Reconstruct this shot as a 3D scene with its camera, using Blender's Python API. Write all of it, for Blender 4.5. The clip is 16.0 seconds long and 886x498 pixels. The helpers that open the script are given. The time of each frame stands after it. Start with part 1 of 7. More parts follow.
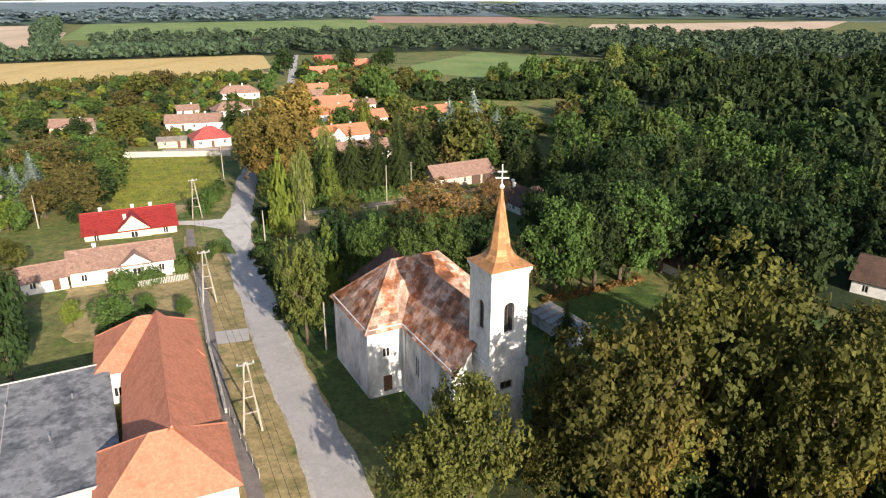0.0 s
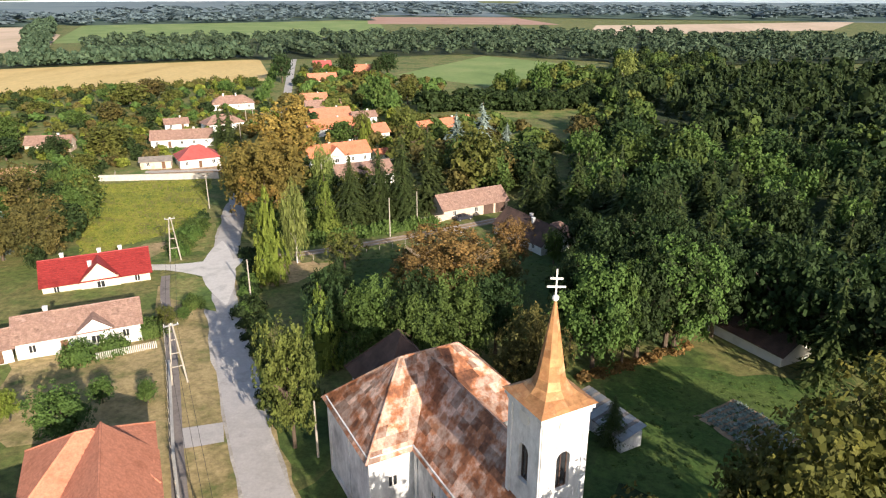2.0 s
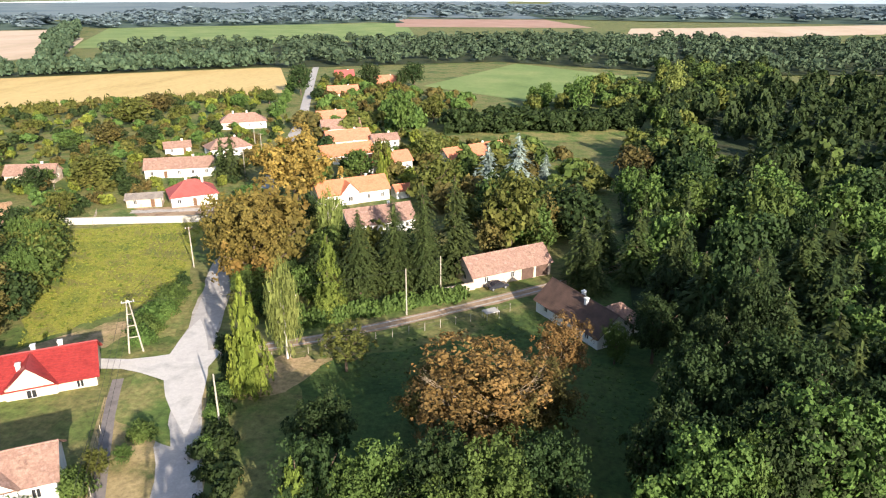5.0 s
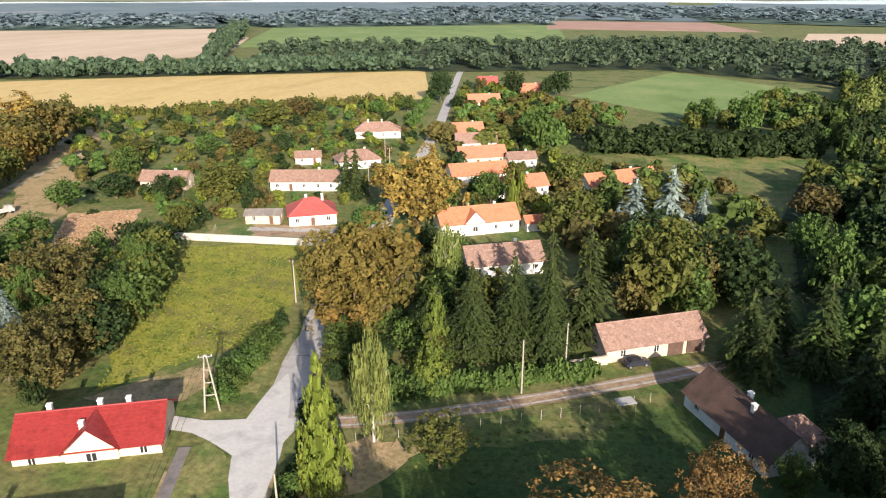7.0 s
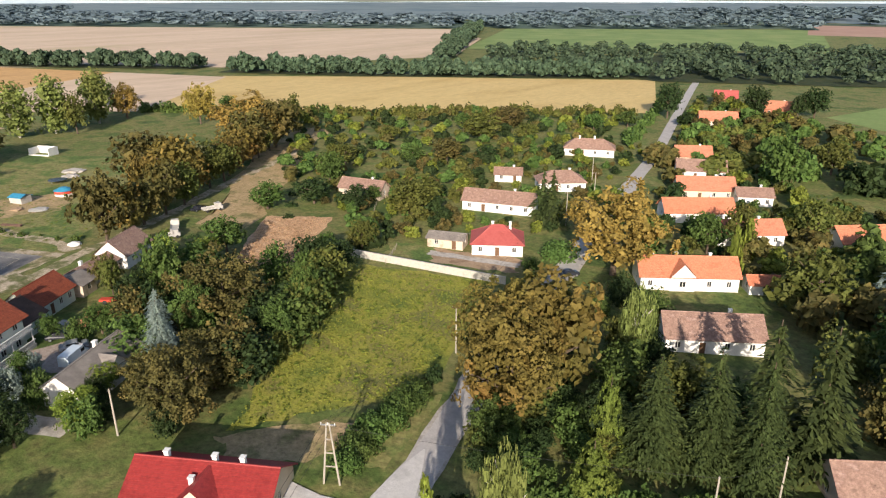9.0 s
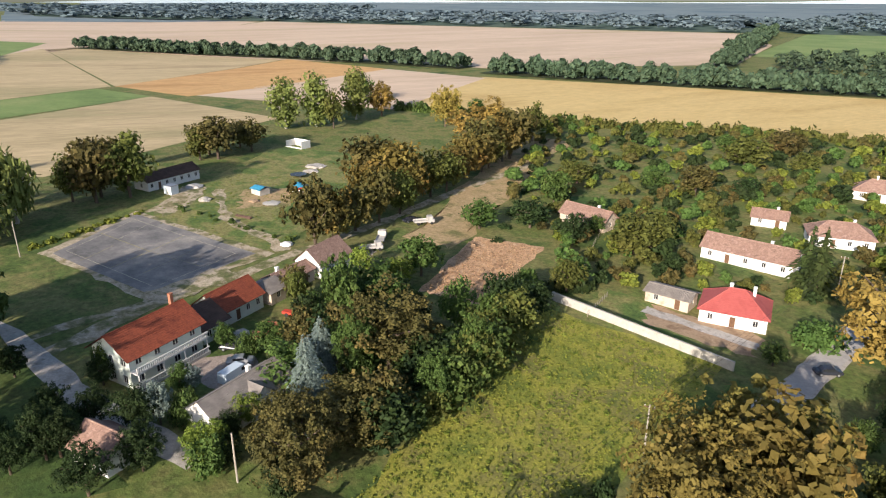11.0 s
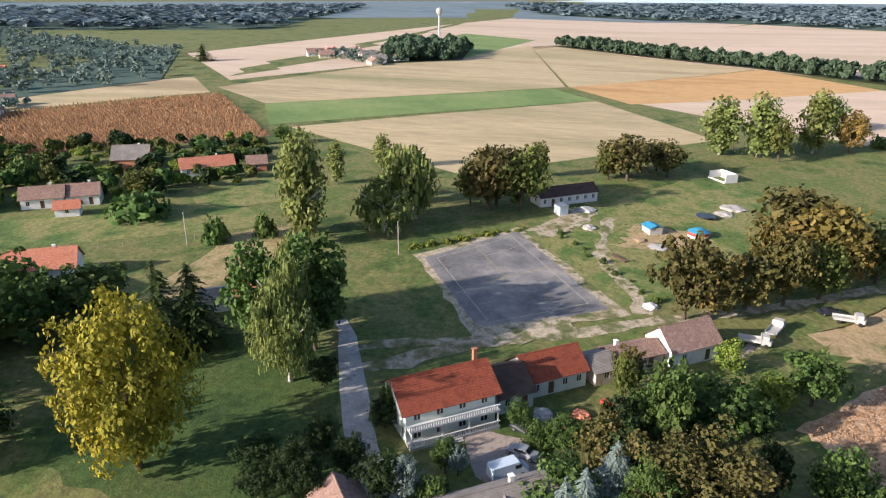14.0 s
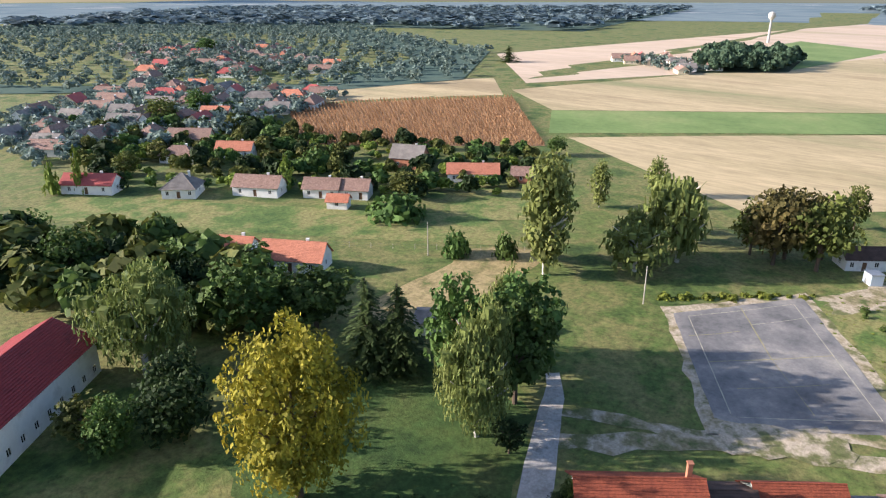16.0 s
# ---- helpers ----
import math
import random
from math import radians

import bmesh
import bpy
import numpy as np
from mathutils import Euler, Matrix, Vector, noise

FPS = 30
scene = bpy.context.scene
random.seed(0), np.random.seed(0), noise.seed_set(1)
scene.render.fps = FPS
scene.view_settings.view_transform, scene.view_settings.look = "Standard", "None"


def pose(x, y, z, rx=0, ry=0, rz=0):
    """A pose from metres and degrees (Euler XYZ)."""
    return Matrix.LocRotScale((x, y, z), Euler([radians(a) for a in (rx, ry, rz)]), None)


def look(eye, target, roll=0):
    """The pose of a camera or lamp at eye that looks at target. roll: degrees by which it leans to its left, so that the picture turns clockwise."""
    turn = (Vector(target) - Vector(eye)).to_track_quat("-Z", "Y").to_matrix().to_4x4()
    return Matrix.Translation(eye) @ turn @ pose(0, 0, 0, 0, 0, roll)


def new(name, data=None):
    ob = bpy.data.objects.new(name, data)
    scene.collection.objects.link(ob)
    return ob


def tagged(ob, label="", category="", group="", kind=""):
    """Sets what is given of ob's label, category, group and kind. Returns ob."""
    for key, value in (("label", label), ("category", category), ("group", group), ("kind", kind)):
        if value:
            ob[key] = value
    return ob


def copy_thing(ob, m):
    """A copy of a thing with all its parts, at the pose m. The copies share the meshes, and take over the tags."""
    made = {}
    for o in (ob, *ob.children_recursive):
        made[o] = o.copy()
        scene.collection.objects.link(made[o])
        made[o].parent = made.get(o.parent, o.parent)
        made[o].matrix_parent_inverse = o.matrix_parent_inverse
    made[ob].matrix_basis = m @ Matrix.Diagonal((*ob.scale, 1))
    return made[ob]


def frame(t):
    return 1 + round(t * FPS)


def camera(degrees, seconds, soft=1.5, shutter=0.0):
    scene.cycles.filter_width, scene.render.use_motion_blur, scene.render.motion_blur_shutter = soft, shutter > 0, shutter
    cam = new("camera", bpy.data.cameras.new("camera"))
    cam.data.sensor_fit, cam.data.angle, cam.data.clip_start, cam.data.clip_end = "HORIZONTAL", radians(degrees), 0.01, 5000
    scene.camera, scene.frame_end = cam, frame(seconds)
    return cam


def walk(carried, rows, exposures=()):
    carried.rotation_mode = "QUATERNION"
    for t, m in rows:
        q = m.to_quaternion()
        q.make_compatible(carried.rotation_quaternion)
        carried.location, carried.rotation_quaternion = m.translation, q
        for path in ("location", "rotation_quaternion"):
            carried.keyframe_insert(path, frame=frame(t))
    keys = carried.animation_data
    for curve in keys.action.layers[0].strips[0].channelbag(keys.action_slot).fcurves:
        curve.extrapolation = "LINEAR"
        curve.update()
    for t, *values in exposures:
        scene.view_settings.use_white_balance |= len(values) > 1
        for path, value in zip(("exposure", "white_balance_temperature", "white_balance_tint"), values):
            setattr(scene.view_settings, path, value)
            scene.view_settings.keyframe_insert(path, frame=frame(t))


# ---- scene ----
cam = camera(66.1, 16.0, soft=1.2)
PATH = [
    (0, (11.021, -6.456, 46.823), (10.755, -4.602, 46.122), -0.0),
    (0.5, (9.641, -1.897, 47.127), (9.375, -0.043, 46.424), -0.0),
    (1, (8.405, 2.74, 47.804), (8.139, 4.593, 47.101), -0.0),
    (1.5, (7.328, 7.502, 48.57), (7.061, 9.355, 47.866), -0.0),
    (2, (6.279, 12.389, 49.18), (6.012, 14.242, 48.477), 0.0),
    (2.5, (5.321, 17.352, 49.816), (5.053, 19.204, 49.112), -0.0),
    (3, (4.352, 22.279, 50.268), (4.086, 24.132, 49.565), -0.0),
    (3.2, (4.03, 24.36, 50.369), (3.764, 26.213, 49.666), 0.0),
    (5.3, (0.626, 46.251, 52.791), (0.247, 48.085, 52.087), -0.0),
    (5.5, (0.312, 48.32, 52.994), (-0.096, 50.147, 52.289), -0.0),
    (6, (-0.471, 53.417, 53.502), (-0.953, 55.226, 52.798), 0.0),
    (6.5, (-1.368, 58.515, 53.951), (-1.949, 60.294, 53.247), 0.0),
    (7, (-2.214, 63.736, 54.374), (-2.936, 65.464, 53.671), 0.0),
    (7.5, (-3.162, 68.728, 54.937), (-4.019, 70.392, 54.234), -0.0),
    (8, (-4.254, 73.563, 55.466), (-5.242, 75.154, 54.763), -0.0),
    (8.5, (-5.773, 78.501, 55.867), (-6.89, 80.004, 55.164), 0.0),
    (9, (-7.453, 83.196, 56.259), (-8.693, 84.599, 55.556), 0.0),
    (9.2, (-8.174, 84.921, 56.506), (-9.46, 86.282, 55.803), 0.0),
    (11.3, (-19.964, 105.993, 57.238), (-21.691, 106.718, 56.535), -0.0),
    (11.5, (-21.466, 107.504, 57.248), (-23.221, 108.157, 56.545), -0.0),
    (12, (-25.201, 110.855, 57.599), (-27.013, 111.328, 56.895), -0.0),
    (12.5, (-29.008, 113.938, 58.044), (-30.858, 114.221, 57.341), 0.0),
    (13, (-32.578, 117.178, 58.664), (-34.449, 117.248, 57.961), -0.0),
    (13.5, (-36.848, 119.252, 59.223), (-38.714, 119.104, 58.52), 0.0),
    (14, (-41.171, 121.074, 59.788), (-43.006, 120.701, 59.084), 0.0),
    (14.5, (-45.73, 122.486, 60.255), (-47.505, 121.89, 59.552), 0.0),
    (15, (-50.32, 123.474, 60.775), (-52.008, 122.664, 60.072), 0.0),
    (15.5, (-54.813, 124.03, 61.132), (-56.407, 123.048, 60.43), 0.0),
    (16, (-59.374, 123.877, 61.384), (-60.874, 122.755, 60.682), 0.0),
]
walk(cam, [(t, look(eye, target, roll)) for t, eye, target, roll in PATH], [(0, 0.80, 6250, 13), (2.5, 0.95, 6230, 13), (5.5, 1.24, 6200, 13), (8, 0.68, 6200, 13), (9, 0.62, 6230, 13), (11.5, 0.79, 6020, 14), (12.5, 0.90, 5950, 15), (14, 0.90, 5830, 16), (16, 1.16, 5720, 16)])

# ---- light ----
SUN_EL, SUN_AZ = 20.0, math.atan2(0.60, -0.80)   # azimuth from +y towards +x
sun_to = Vector((math.sin(SUN_AZ) * math.cos(radians(SUN_EL)), math.cos(SUN_AZ) * math.cos(radians(SUN_EL)), math.sin(radians(SUN_EL))))
world = bpy.data.worlds.new("sky")
scene.world = world
world.use_nodes = True
wn = world.node_tree.nodes
sky = wn.new("ShaderNodeTexSky")
sky.sky_type, sky.sun_disc = "NISHITA", False
sky.sun_elevation, sky.sun_rotation = radians(SUN_EL), SUN_AZ
sky.dust_density, sky.air_density = 1.5, 1.0
world.node_tree.links.new(sky.outputs[0], wn["Background"].inputs[0])
wn["Background"].inputs[1].default_value = 0.10
sun = new("sun", bpy.data.lights.new("sun", "SUN"))
sun.data.energy, sun.data.angle, sun.data.color = 5.0, radians(0.6), (1.0, 0.87, 0.70)
sun.matrix_world = look(sun_to * 300, (0, 0, 0))


# ---- lie of the land ----
def gz(x, y):
    """Height of the ground: it falls gently to the north and west of the church."""
    return -0.0113 * max(-350, min(150, x)) - 0.0241 * max(-100, min(200, y)) + 4.13


# ---- materials ----
def mat(name, cols, scale=1.0, rough=0.8, bump=0.0, bscale=8.0, metal=0.0, island=0.0, obrand=0.0, spec=0.3, stretch=(1, 1, 1), detail=6.0, stops=None, hue=0.0, transl=0.0, fine=0.0, fdepth=0.3):
    m = bpy.data.materials.new(name)
    m.use_nodes = True
    t = m.node_tree
    n, ln = t.nodes, t.links
    p = n["Principled BSDF"]
    p.inputs["Roughness"].default_value, p.inputs["Metallic"].default_value = rough, metal
    p.inputs["Specular IOR Level"].default_value = spec
    co = n.new("ShaderNodeTexCoord")
    mp = n.new("ShaderNodeMapping")
    mp.inputs["Scale"].default_value = stretch
    ln.new(co.outputs["Object"], mp.inputs[0])
    nz = n.new("ShaderNodeTexNoise")
    nz.inputs["Scale"].default_value, nz.inputs["Detail"].default_value = scale, detail
    nz.inputs["Roughness"].default_value = 0.62
    ln.new(mp.outputs[0], nz.inputs[0])
    rp = n.new("ShaderNodeValToRGB")
    k = len(cols)
    stops = stops or [0.32 + 0.36 * i / max(1, k - 1) for i in range(k)]
    while len(rp.color_ramp.elements) < k:
        rp.color_ramp.elements.new(0.5)
    for e, c, s in zip(rp.color_ramp.elements, cols, stops):
        e.position, e.color = s, (*c, 1)
    ln.new(nz.outputs[0], rp.inputs[0])
    out = rp.outputs[0]
    if fine:
        nf = n.new("ShaderNodeTexNoise")
        nf.inputs["Scale"].default_value, nf.inputs["Detail"].default_value, nf.inputs["Roughness"].default_value = fine, 5, 0.75
        ln.new(mp.outputs[0], nf.inputs[0])
        fr = n.new("ShaderNodeMapRange")
        fr.inputs[1].default_value, fr.inputs[2].default_value = 0.3, 0.7
        fr.inputs[3].default_value, fr.inputs[4].default_value = 1 - fdepth, 1 + fdepth
        ln.new(nf.outputs[0], fr.inputs[0])
        fv = n.new("ShaderNodeHueSaturation")
        ln.new(out, fv.inputs["Color"])
        ln.new(fr.outputs[0], fv.inputs["Value"])
        out = fv.outputs[0]
    if island or obrand or hue:
        hsv = n.new("ShaderNodeHueSaturation")
        ln.new(out, hsv.inputs["Color"])
        parts = []
        if island:
            parts.append((n.new("ShaderNodeNewGeometry").outputs["Random Per Island"], island))
        if obrand:
            parts.append((n.new("ShaderNodeObjectInfo").outputs["Random"], obrand))
        prev = None
        for src, amount in parts:
            r = n.new("ShaderNodeMapRange")
            r.inputs[3].default_value, r.inputs[4].default_value = -amount, amount
            ln.new(src, r.inputs[0])
            if prev is None:
                add = n.new("ShaderNodeMath")
                add.inputs[1].default_value = 1.0
                ln.new(r.outputs[0], add.inputs[0])
            else:
                add = n.new("ShaderNodeMath")
                ln.new(prev, add.inputs[0])
                ln.new(r.outputs[0], add.inputs[1])
            prev = add.outputs[0]
        if prev is not None:
            ln.new(prev, hsv.inputs["Value"])
        if hue:
            r = n.new("ShaderNodeMapRange")
            r.inputs[3].default_value, r.inputs[4].default_value = 0.5 - hue, 0.5 + hue
            ln.new(n.new("ShaderNodeObjectInfo").outputs["Random"], r.inputs[0])
            ln.new(r.outputs[0], hsv.inputs["Hue"])
        out = hsv.outputs[0]
    ln.new(out, p.inputs["Base Color"])
    if bump:
        nb = n.new("ShaderNodeTexNoise")
        nb.inputs["Scale"].default_value, nb.inputs["Detail"].default_value = bscale, 4
        ln.new(mp.outputs[0], nb.inputs[0])
        b = n.new("ShaderNodeBump")
        b.inputs["Strength"].default_value = bump
        b.inputs["Distance"].default_value = 0.1
        ln.new(nb.outputs[0], b.inputs["Height"])
        ln.new(b.outputs[0], p.inputs["Normal"])
    if transl:
        tr = n.new("ShaderNodeBsdfTranslucent")
        ln.new(out, tr.inputs[0])
        mx = n.new("ShaderNodeMixShader")
        mx.inputs[0].default_value = transl
        ln.new(p.outputs[0], mx.inputs[1])
        ln.new(tr.outputs[0], mx.inputs[2])
        ln.new(mx.outputs[0], n["Material Output"].inputs[0])
    return m


M_GRASS = mat("meadow_grass", [(0.038, 0.068, 0.016), (0.085, 0.124, 0.027), (0.18, 0.168, 0.058), (0.105, 0.142, 0.033), (0.15, 0.152, 0.048)], 0.06, 0.95, 0.8, 2.5, detail=10, fine=0.9, fdepth=0.5)
M_LAWN = mat("lawn_grass", [(0.06, 0.108, 0.024), (0.11, 0.16, 0.037), (0.24, 0.215, 0.078), (0.125, 0.165, 0.042)], 0.10, 0.95, 0.8, 3.0, detail=10, fine=1.1, fdepth=0.45)
# floor colour kept very dark to hold the shade below trees
M_SHADEFLOOR = mat("shade_dark_floor", [(0.014, 0.026, 0.008), (0.03, 0.046, 0.013), (0.05, 0.05, 0.02)], 0.15, 0.95, 0.8, 3.0, detail=10, fine=1.2, fdepth=0.4)
# floor of the far woods, paled and blued as if seen through haze
M_HAZEF = mat("hazed_wood_floor", [(0.085, 0.125, 0.105), (0.10, 0.14, 0.115), (0.12, 0.16, 0.125)], 0.02, 1.0, 0.5, 0.5, detail=9, spec=0.0)
M_DEEP = mat("deep_green_grass", [(0.035, 0.072, 0.014), (0.058, 0.105, 0.02), (0.085, 0.125, 0.028), (0.06, 0.095, 0.022)], 0.12, 0.95, 0.8, 3.0, detail=10, fine=1.2, fdepth=0.45)
M_SAND = mat("sandy_margin", [(0.10, 0.125, 0.036), (0.27, 0.225, 0.12), (0.50, 0.41, 0.30), (0.17, 0.165, 0.07), (0.10, 0.12, 0.036)], 0.18, 0.95, 0.6, 5.0, detail=11, fine=1.5, fdepth=0.3)
M_LOT = mat("flattened_straw", [(0.36, 0.20, 0.11), (0.60, 0.39, 0.23), (0.50, 0.31, 0.175), (0.66, 0.47, 0.30)], 0.45, 0.95, 0.8, 4.0, detail=10, fine=1.5, fdepth=0.35)
M_DRY = mat("dry_grass", [(0.19, 0.17, 0.065), (0.42, 0.30, 0.16), (0.33, 0.25, 0.12), (0.17, 0.16, 0.06)], 0.16, 0.95, 0.8, 3.0, detail=10, fine=1.3, fdepth=0.4)
M_VERGE = mat("roadside_grass", [(0.10, 0.13, 0.035), (0.26, 0.21, 0.09), (0.38, 0.29, 0.14), (0.20, 0.18, 0.07)], 0.2, 0.95, 0.8, 3.0, detail=10, fine=1.3, fdepth=0.35)
M_WEED = mat("weedy_field", [(0.085, 0.125, 0.022), (0.165, 0.19, 0.03), (0.28, 0.27, 0.042), (0.19, 0.175, 0.048), (0.12, 0.15, 0.028)], 0.10, 0.95, 1.0, 2.0, detail=10, fine=3.0, fdepth=0.35)
M_STRAW = mat("stubble", [(0.33, 0.25, 0.135), (0.50, 0.39, 0.22), (0.42, 0.33, 0.18), (0.27, 0.26, 0.12)], 0.02, 0.95, 0.3, 1.0, detail=9, stretch=(1, 0.16, 1), fine=0.5, fdepth=0.24)
M_GOLD = mat("ripe_crop", [(0.47, 0.33, 0.125), (0.58, 0.43, 0.18), (0.52, 0.37, 0.15)], 0.03, 0.95, 0.4, 1.0, detail=8, stretch=(1, 0.3, 1), fine=0.5, fdepth=0.15)
M_RIPE = mat("ripe_orange_crop", [(0.44, 0.25, 0.095), (0.56, 0.34, 0.14), (0.50, 0.30, 0.12)], 0.05, 0.95, 0.5, 1.0, detail=9, stretch=(1, 0.25, 1), fine=0.5, fdepth=0.2)
M_PALE = mat("ploughed_pale_earth", [(0.48, 0.35, 0.24), (0.60, 0.46, 0.33), (0.53, 0.40, 0.28), (0.45, 0.36, 0.22)], 0.008, 0.95, 0.2, 0.5, detail=9, stretch=(1, 0.2, 1), fine=0.16, fdepth=0.12)
M_CORN = mat("dry_maize", [(0.27, 0.15, 0.075), (0.42, 0.25, 0.13), (0.35, 0.20, 0.10)], 0.35, 0.95, 0.8, 1.5, detail=9, stretch=(2.2, 0.25, 1), fine=0.8, fdepth=0.3)
M_CROP = mat("green_crop", [(0.13, 0.195, 0.055), (0.18, 0.25, 0.075), (0.24, 0.28, 0.10)], 0.025, 0.95, 0.3, 1.0, detail=8, fine=0.3, fdepth=0.15)
M_REDSOIL = mat("reddish_ploughland", [(0.34, 0.20, 0.15), (0.44, 0.28, 0.21)], 0.02, 0.95, 0.2, 1.0)
M_ASPH = mat("asphalt", [(0.36, 0.335, 0.315), (0.46, 0.43, 0.405), (0.40, 0.375, 0.35), (0.50, 0.47, 0.44)], 0.22, 0.85, 0.3, 30.0, detail=10, fine=3.0, fdepth=0.1)
M_PATH = mat("old_path_asphalt", [(0.15, 0.13, 0.12), (0.24, 0.21, 0.19), (0.19, 0.165, 0.15)], 0.4, 0.9, 0.3, 20.0, detail=10, fine=3.0, fdepth=0.15)
# grass with the shade of nearby trees darkened into its colour
M_SHADED = mat("shade_tinted_grass", [(0.03, 0.06, 0.014), (0.055, 0.095, 0.022), (0.07, 0.10, 0.024), (0.075, 0.092, 0.026)], 0.12, 0.95, 0.8, 3.0, detail=10, fine=1.2, fdepth=0.45)
M_PALEROAD = mat("worn_pale_asphalt", [(0.44, 0.42, 0.39), (0.60, 0.57, 0.53), (0.53, 0.50, 0.47)], 0.3, 0.9, 0.3, 20.0, detail=9, fine=2.0, fdepth=0.1)
M_COURT = mat("cracked_court_asphalt", [(0.10, 0.096, 0.094), (0.17, 0.163, 0.158), (0.24, 0.225, 0.21), (0.34, 0.31, 0.265)], 0.13, 0.85, 0.3, 20.0, detail=11, fine=1.5, fdepth=0.15)
M_GRAVEL = mat("pale_gravel", [(0.27, 0.245, 0.21), (0.50, 0.46, 0.41), (0.40, 0.365, 0.32), (0.31, 0.28, 0.23)], 0.3, 0.95, 0.5, 10.0, detail=10, fine=2.0, fdepth=0.25)
M_DIRT = mat("dirt", [(0.22, 0.14, 0.085), (0.38, 0.27, 0.17), (0.29, 0.20, 0.12)], 0.3, 0.95, 0.5, 6.0, detail=10, fine=1.5, fdepth=0.25)
M_CONC = mat("concrete", [(0.36, 0.34, 0.31), (0.5, 0.48, 0.44)], 0.6, 0.9, 0.2, 10.0, fine=3.0, fdepth=0.12)
M_YARD = mat("worn_yard_paving", [(0.24, 0.185, 0.15), (0.38, 0.31, 0.26), (0.31, 0.25, 0.21)], 0.7, 0.9, 0.3, 8.0, fine=2.5, fdepth=0.25, detail=10)
M_POLE = mat("weathered_pole", [(0.30, 0.27, 0.22), (0.42, 0.38, 0.32)], 1.0, 0.9, 0.2, 12.0)
M_WHITE = mat("white_render", [(0.62, 0.60, 0.56), (0.78, 0.76, 0.72), (0.72, 0.70, 0.66)], 0.5, 0.9, 0.1, 10.0)
M_CREAM = mat("cream_render", [(0.60, 0.50, 0.36), (0.72, 0.62, 0.46)], 0.5, 0.9, 0.1, 10.0)
M_MINT = mat("pale_green_render", [(0.55, 0.60, 0.52), (0.66, 0.70, 0.62)], 0.5, 0.9, 0.1, 10.0)
M_BRICKW = mat("brick_wall", [(0.33, 0.13, 0.07), (0.45, 0.2, 0.12)], 2.0, 0.9, 0.3, 12.0)
M_BARNW = mat("stained_barn_plaster", [(0.36, 0.28, 0.21), (0.58, 0.47, 0.37), (0.50, 0.40, 0.31)], 0.7, 0.9, 0.2, 8.0)
M_CHURCH = mat("stained_white_plaster", [(0.34, 0.35, 0.345), (0.54, 0.54, 0.53), (0.68, 0.675, 0.66), (0.74, 0.73, 0.715)], 0.4, 0.9, 0.2, 6.0, detail=11, stops=[0.33, 0.44, 0.55, 0.72], fine=1.5, fdepth=0.2, stretch=(1, 1, 0.55))
M_RUST = mat("rusty_sheet_metal", [(0.13, 0.055, 0.03), (0.30, 0.12, 0.055), (0.46, 0.33, 0.26), (0.36, 0.17, 0.09)], 0.6, 0.55, 0.1, 5.0, metal=0.2, island=0.5, detail=8, fine=2.5, fdepth=0.3)
M_COPPER = mat("painted_spire_sheet", [(0.26, 0.125, 0.05), (0.40, 0.21, 0.09), (0.33, 0.155, 0.065), (0.44, 0.27, 0.14)], 0.7, 0.6, 0.1, 5.0, metal=0.1, island=0.25, fine=2.0, fdepth=0.2)
M_TILE = mat("orange_clay_tiles", [(0.40, 0.15, 0.085), (0.53, 0.215, 0.13), (0.46, 0.18, 0.105)], 0.5, 0.85, 0.5, 4.0, fine=3.0, fdepth=0.25, detail=9)
M_REDTILE = mat("red_clay_tiles", [(0.17, 0.042, 0.024), (0.27, 0.07, 0.034), (0.21, 0.053, 0.028)], 0.6, 0.85, 0.5, 4.0, fine=3.0, fdepth=0.3, detail=9)
M_TILE2 = mat("bright_orange_tiles", [(0.44, 0.155, 0.08), (0.55, 0.215, 0.12), (0.49, 0.18, 0.095)], 0.5, 0.85, 0.5, 4.0, fine=3.0, fdepth=0.25)
M_OLDTILE = mat("weathered_clay_tiles", [(0.17, 0.105, 0.08), (0.33, 0.215, 0.165), (0.25, 0.155, 0.12), (0.38, 0.26, 0.21)], 0.5, 0.9, 0.5, 4.0, fine=3.0, fdepth=0.3, detail=10)
M_REDROOF = mat("bright_red_roofing", [(0.20, 0.024, 0.022), (0.29, 0.038, 0.034), (0.25, 0.030, 0.028)], 0.4, 0.55, 0.2, 4.0, fine=2.5, fdepth=0.25)
M_WINERED = mat("dark_red_tiles", [(0.32, 0.070, 0.062), (0.42, 0.105, 0.092), (0.37, 0.085, 0.075)], 0.4, 0.7, 0.3, 4.0, island=0.08)
M_GREYROOF = mat("grey_slate_roof", [(0.17, 0.15, 0.135), (0.28, 0.25, 0.22)], 0.6, 0.9, 0.4, 4.0, island=0.12)
M_DARKROOF = mat("dark_old_tiles", [(0.07, 0.045, 0.035), (0.13, 0.08, 0.06)], 0.6, 0.9, 0.4, 4.0, island=0.12)
M_FELT = mat("bitumen_felt", [(0.09, 0.095, 0.105), (0.17, 0.175, 0.185), (0.27, 0.275, 0.28), (0.14, 0.145, 0.155)], 0.3, 0.75, 0.3, 6.0, detail=11, fine=1.2, fdepth=0.35)
# blue-grey land colours with the distance haze mixed in
M_DIST = mat("haze_tinted_land", [(0.13, 0.18, 0.205), (0.16, 0.21, 0.235), (0.21, 0.255, 0.265), (0.145, 0.195, 0.22), (0.42, 0.41, 0.39)], 0.0022, 1.0, spec=0.0, detail=8, stretch=(1, 1, 1))
M_GLASS = mat("window_glass", [(0.02, 0.022, 0.025), (0.035, 0.037, 0.04)], 1.0, 0.12, spec=0.6)
M_FRAME = mat("painted_window_frame", [(0.62, 0.60, 0.55), (0.72, 0.70, 0.66)], 2.0, 0.7)
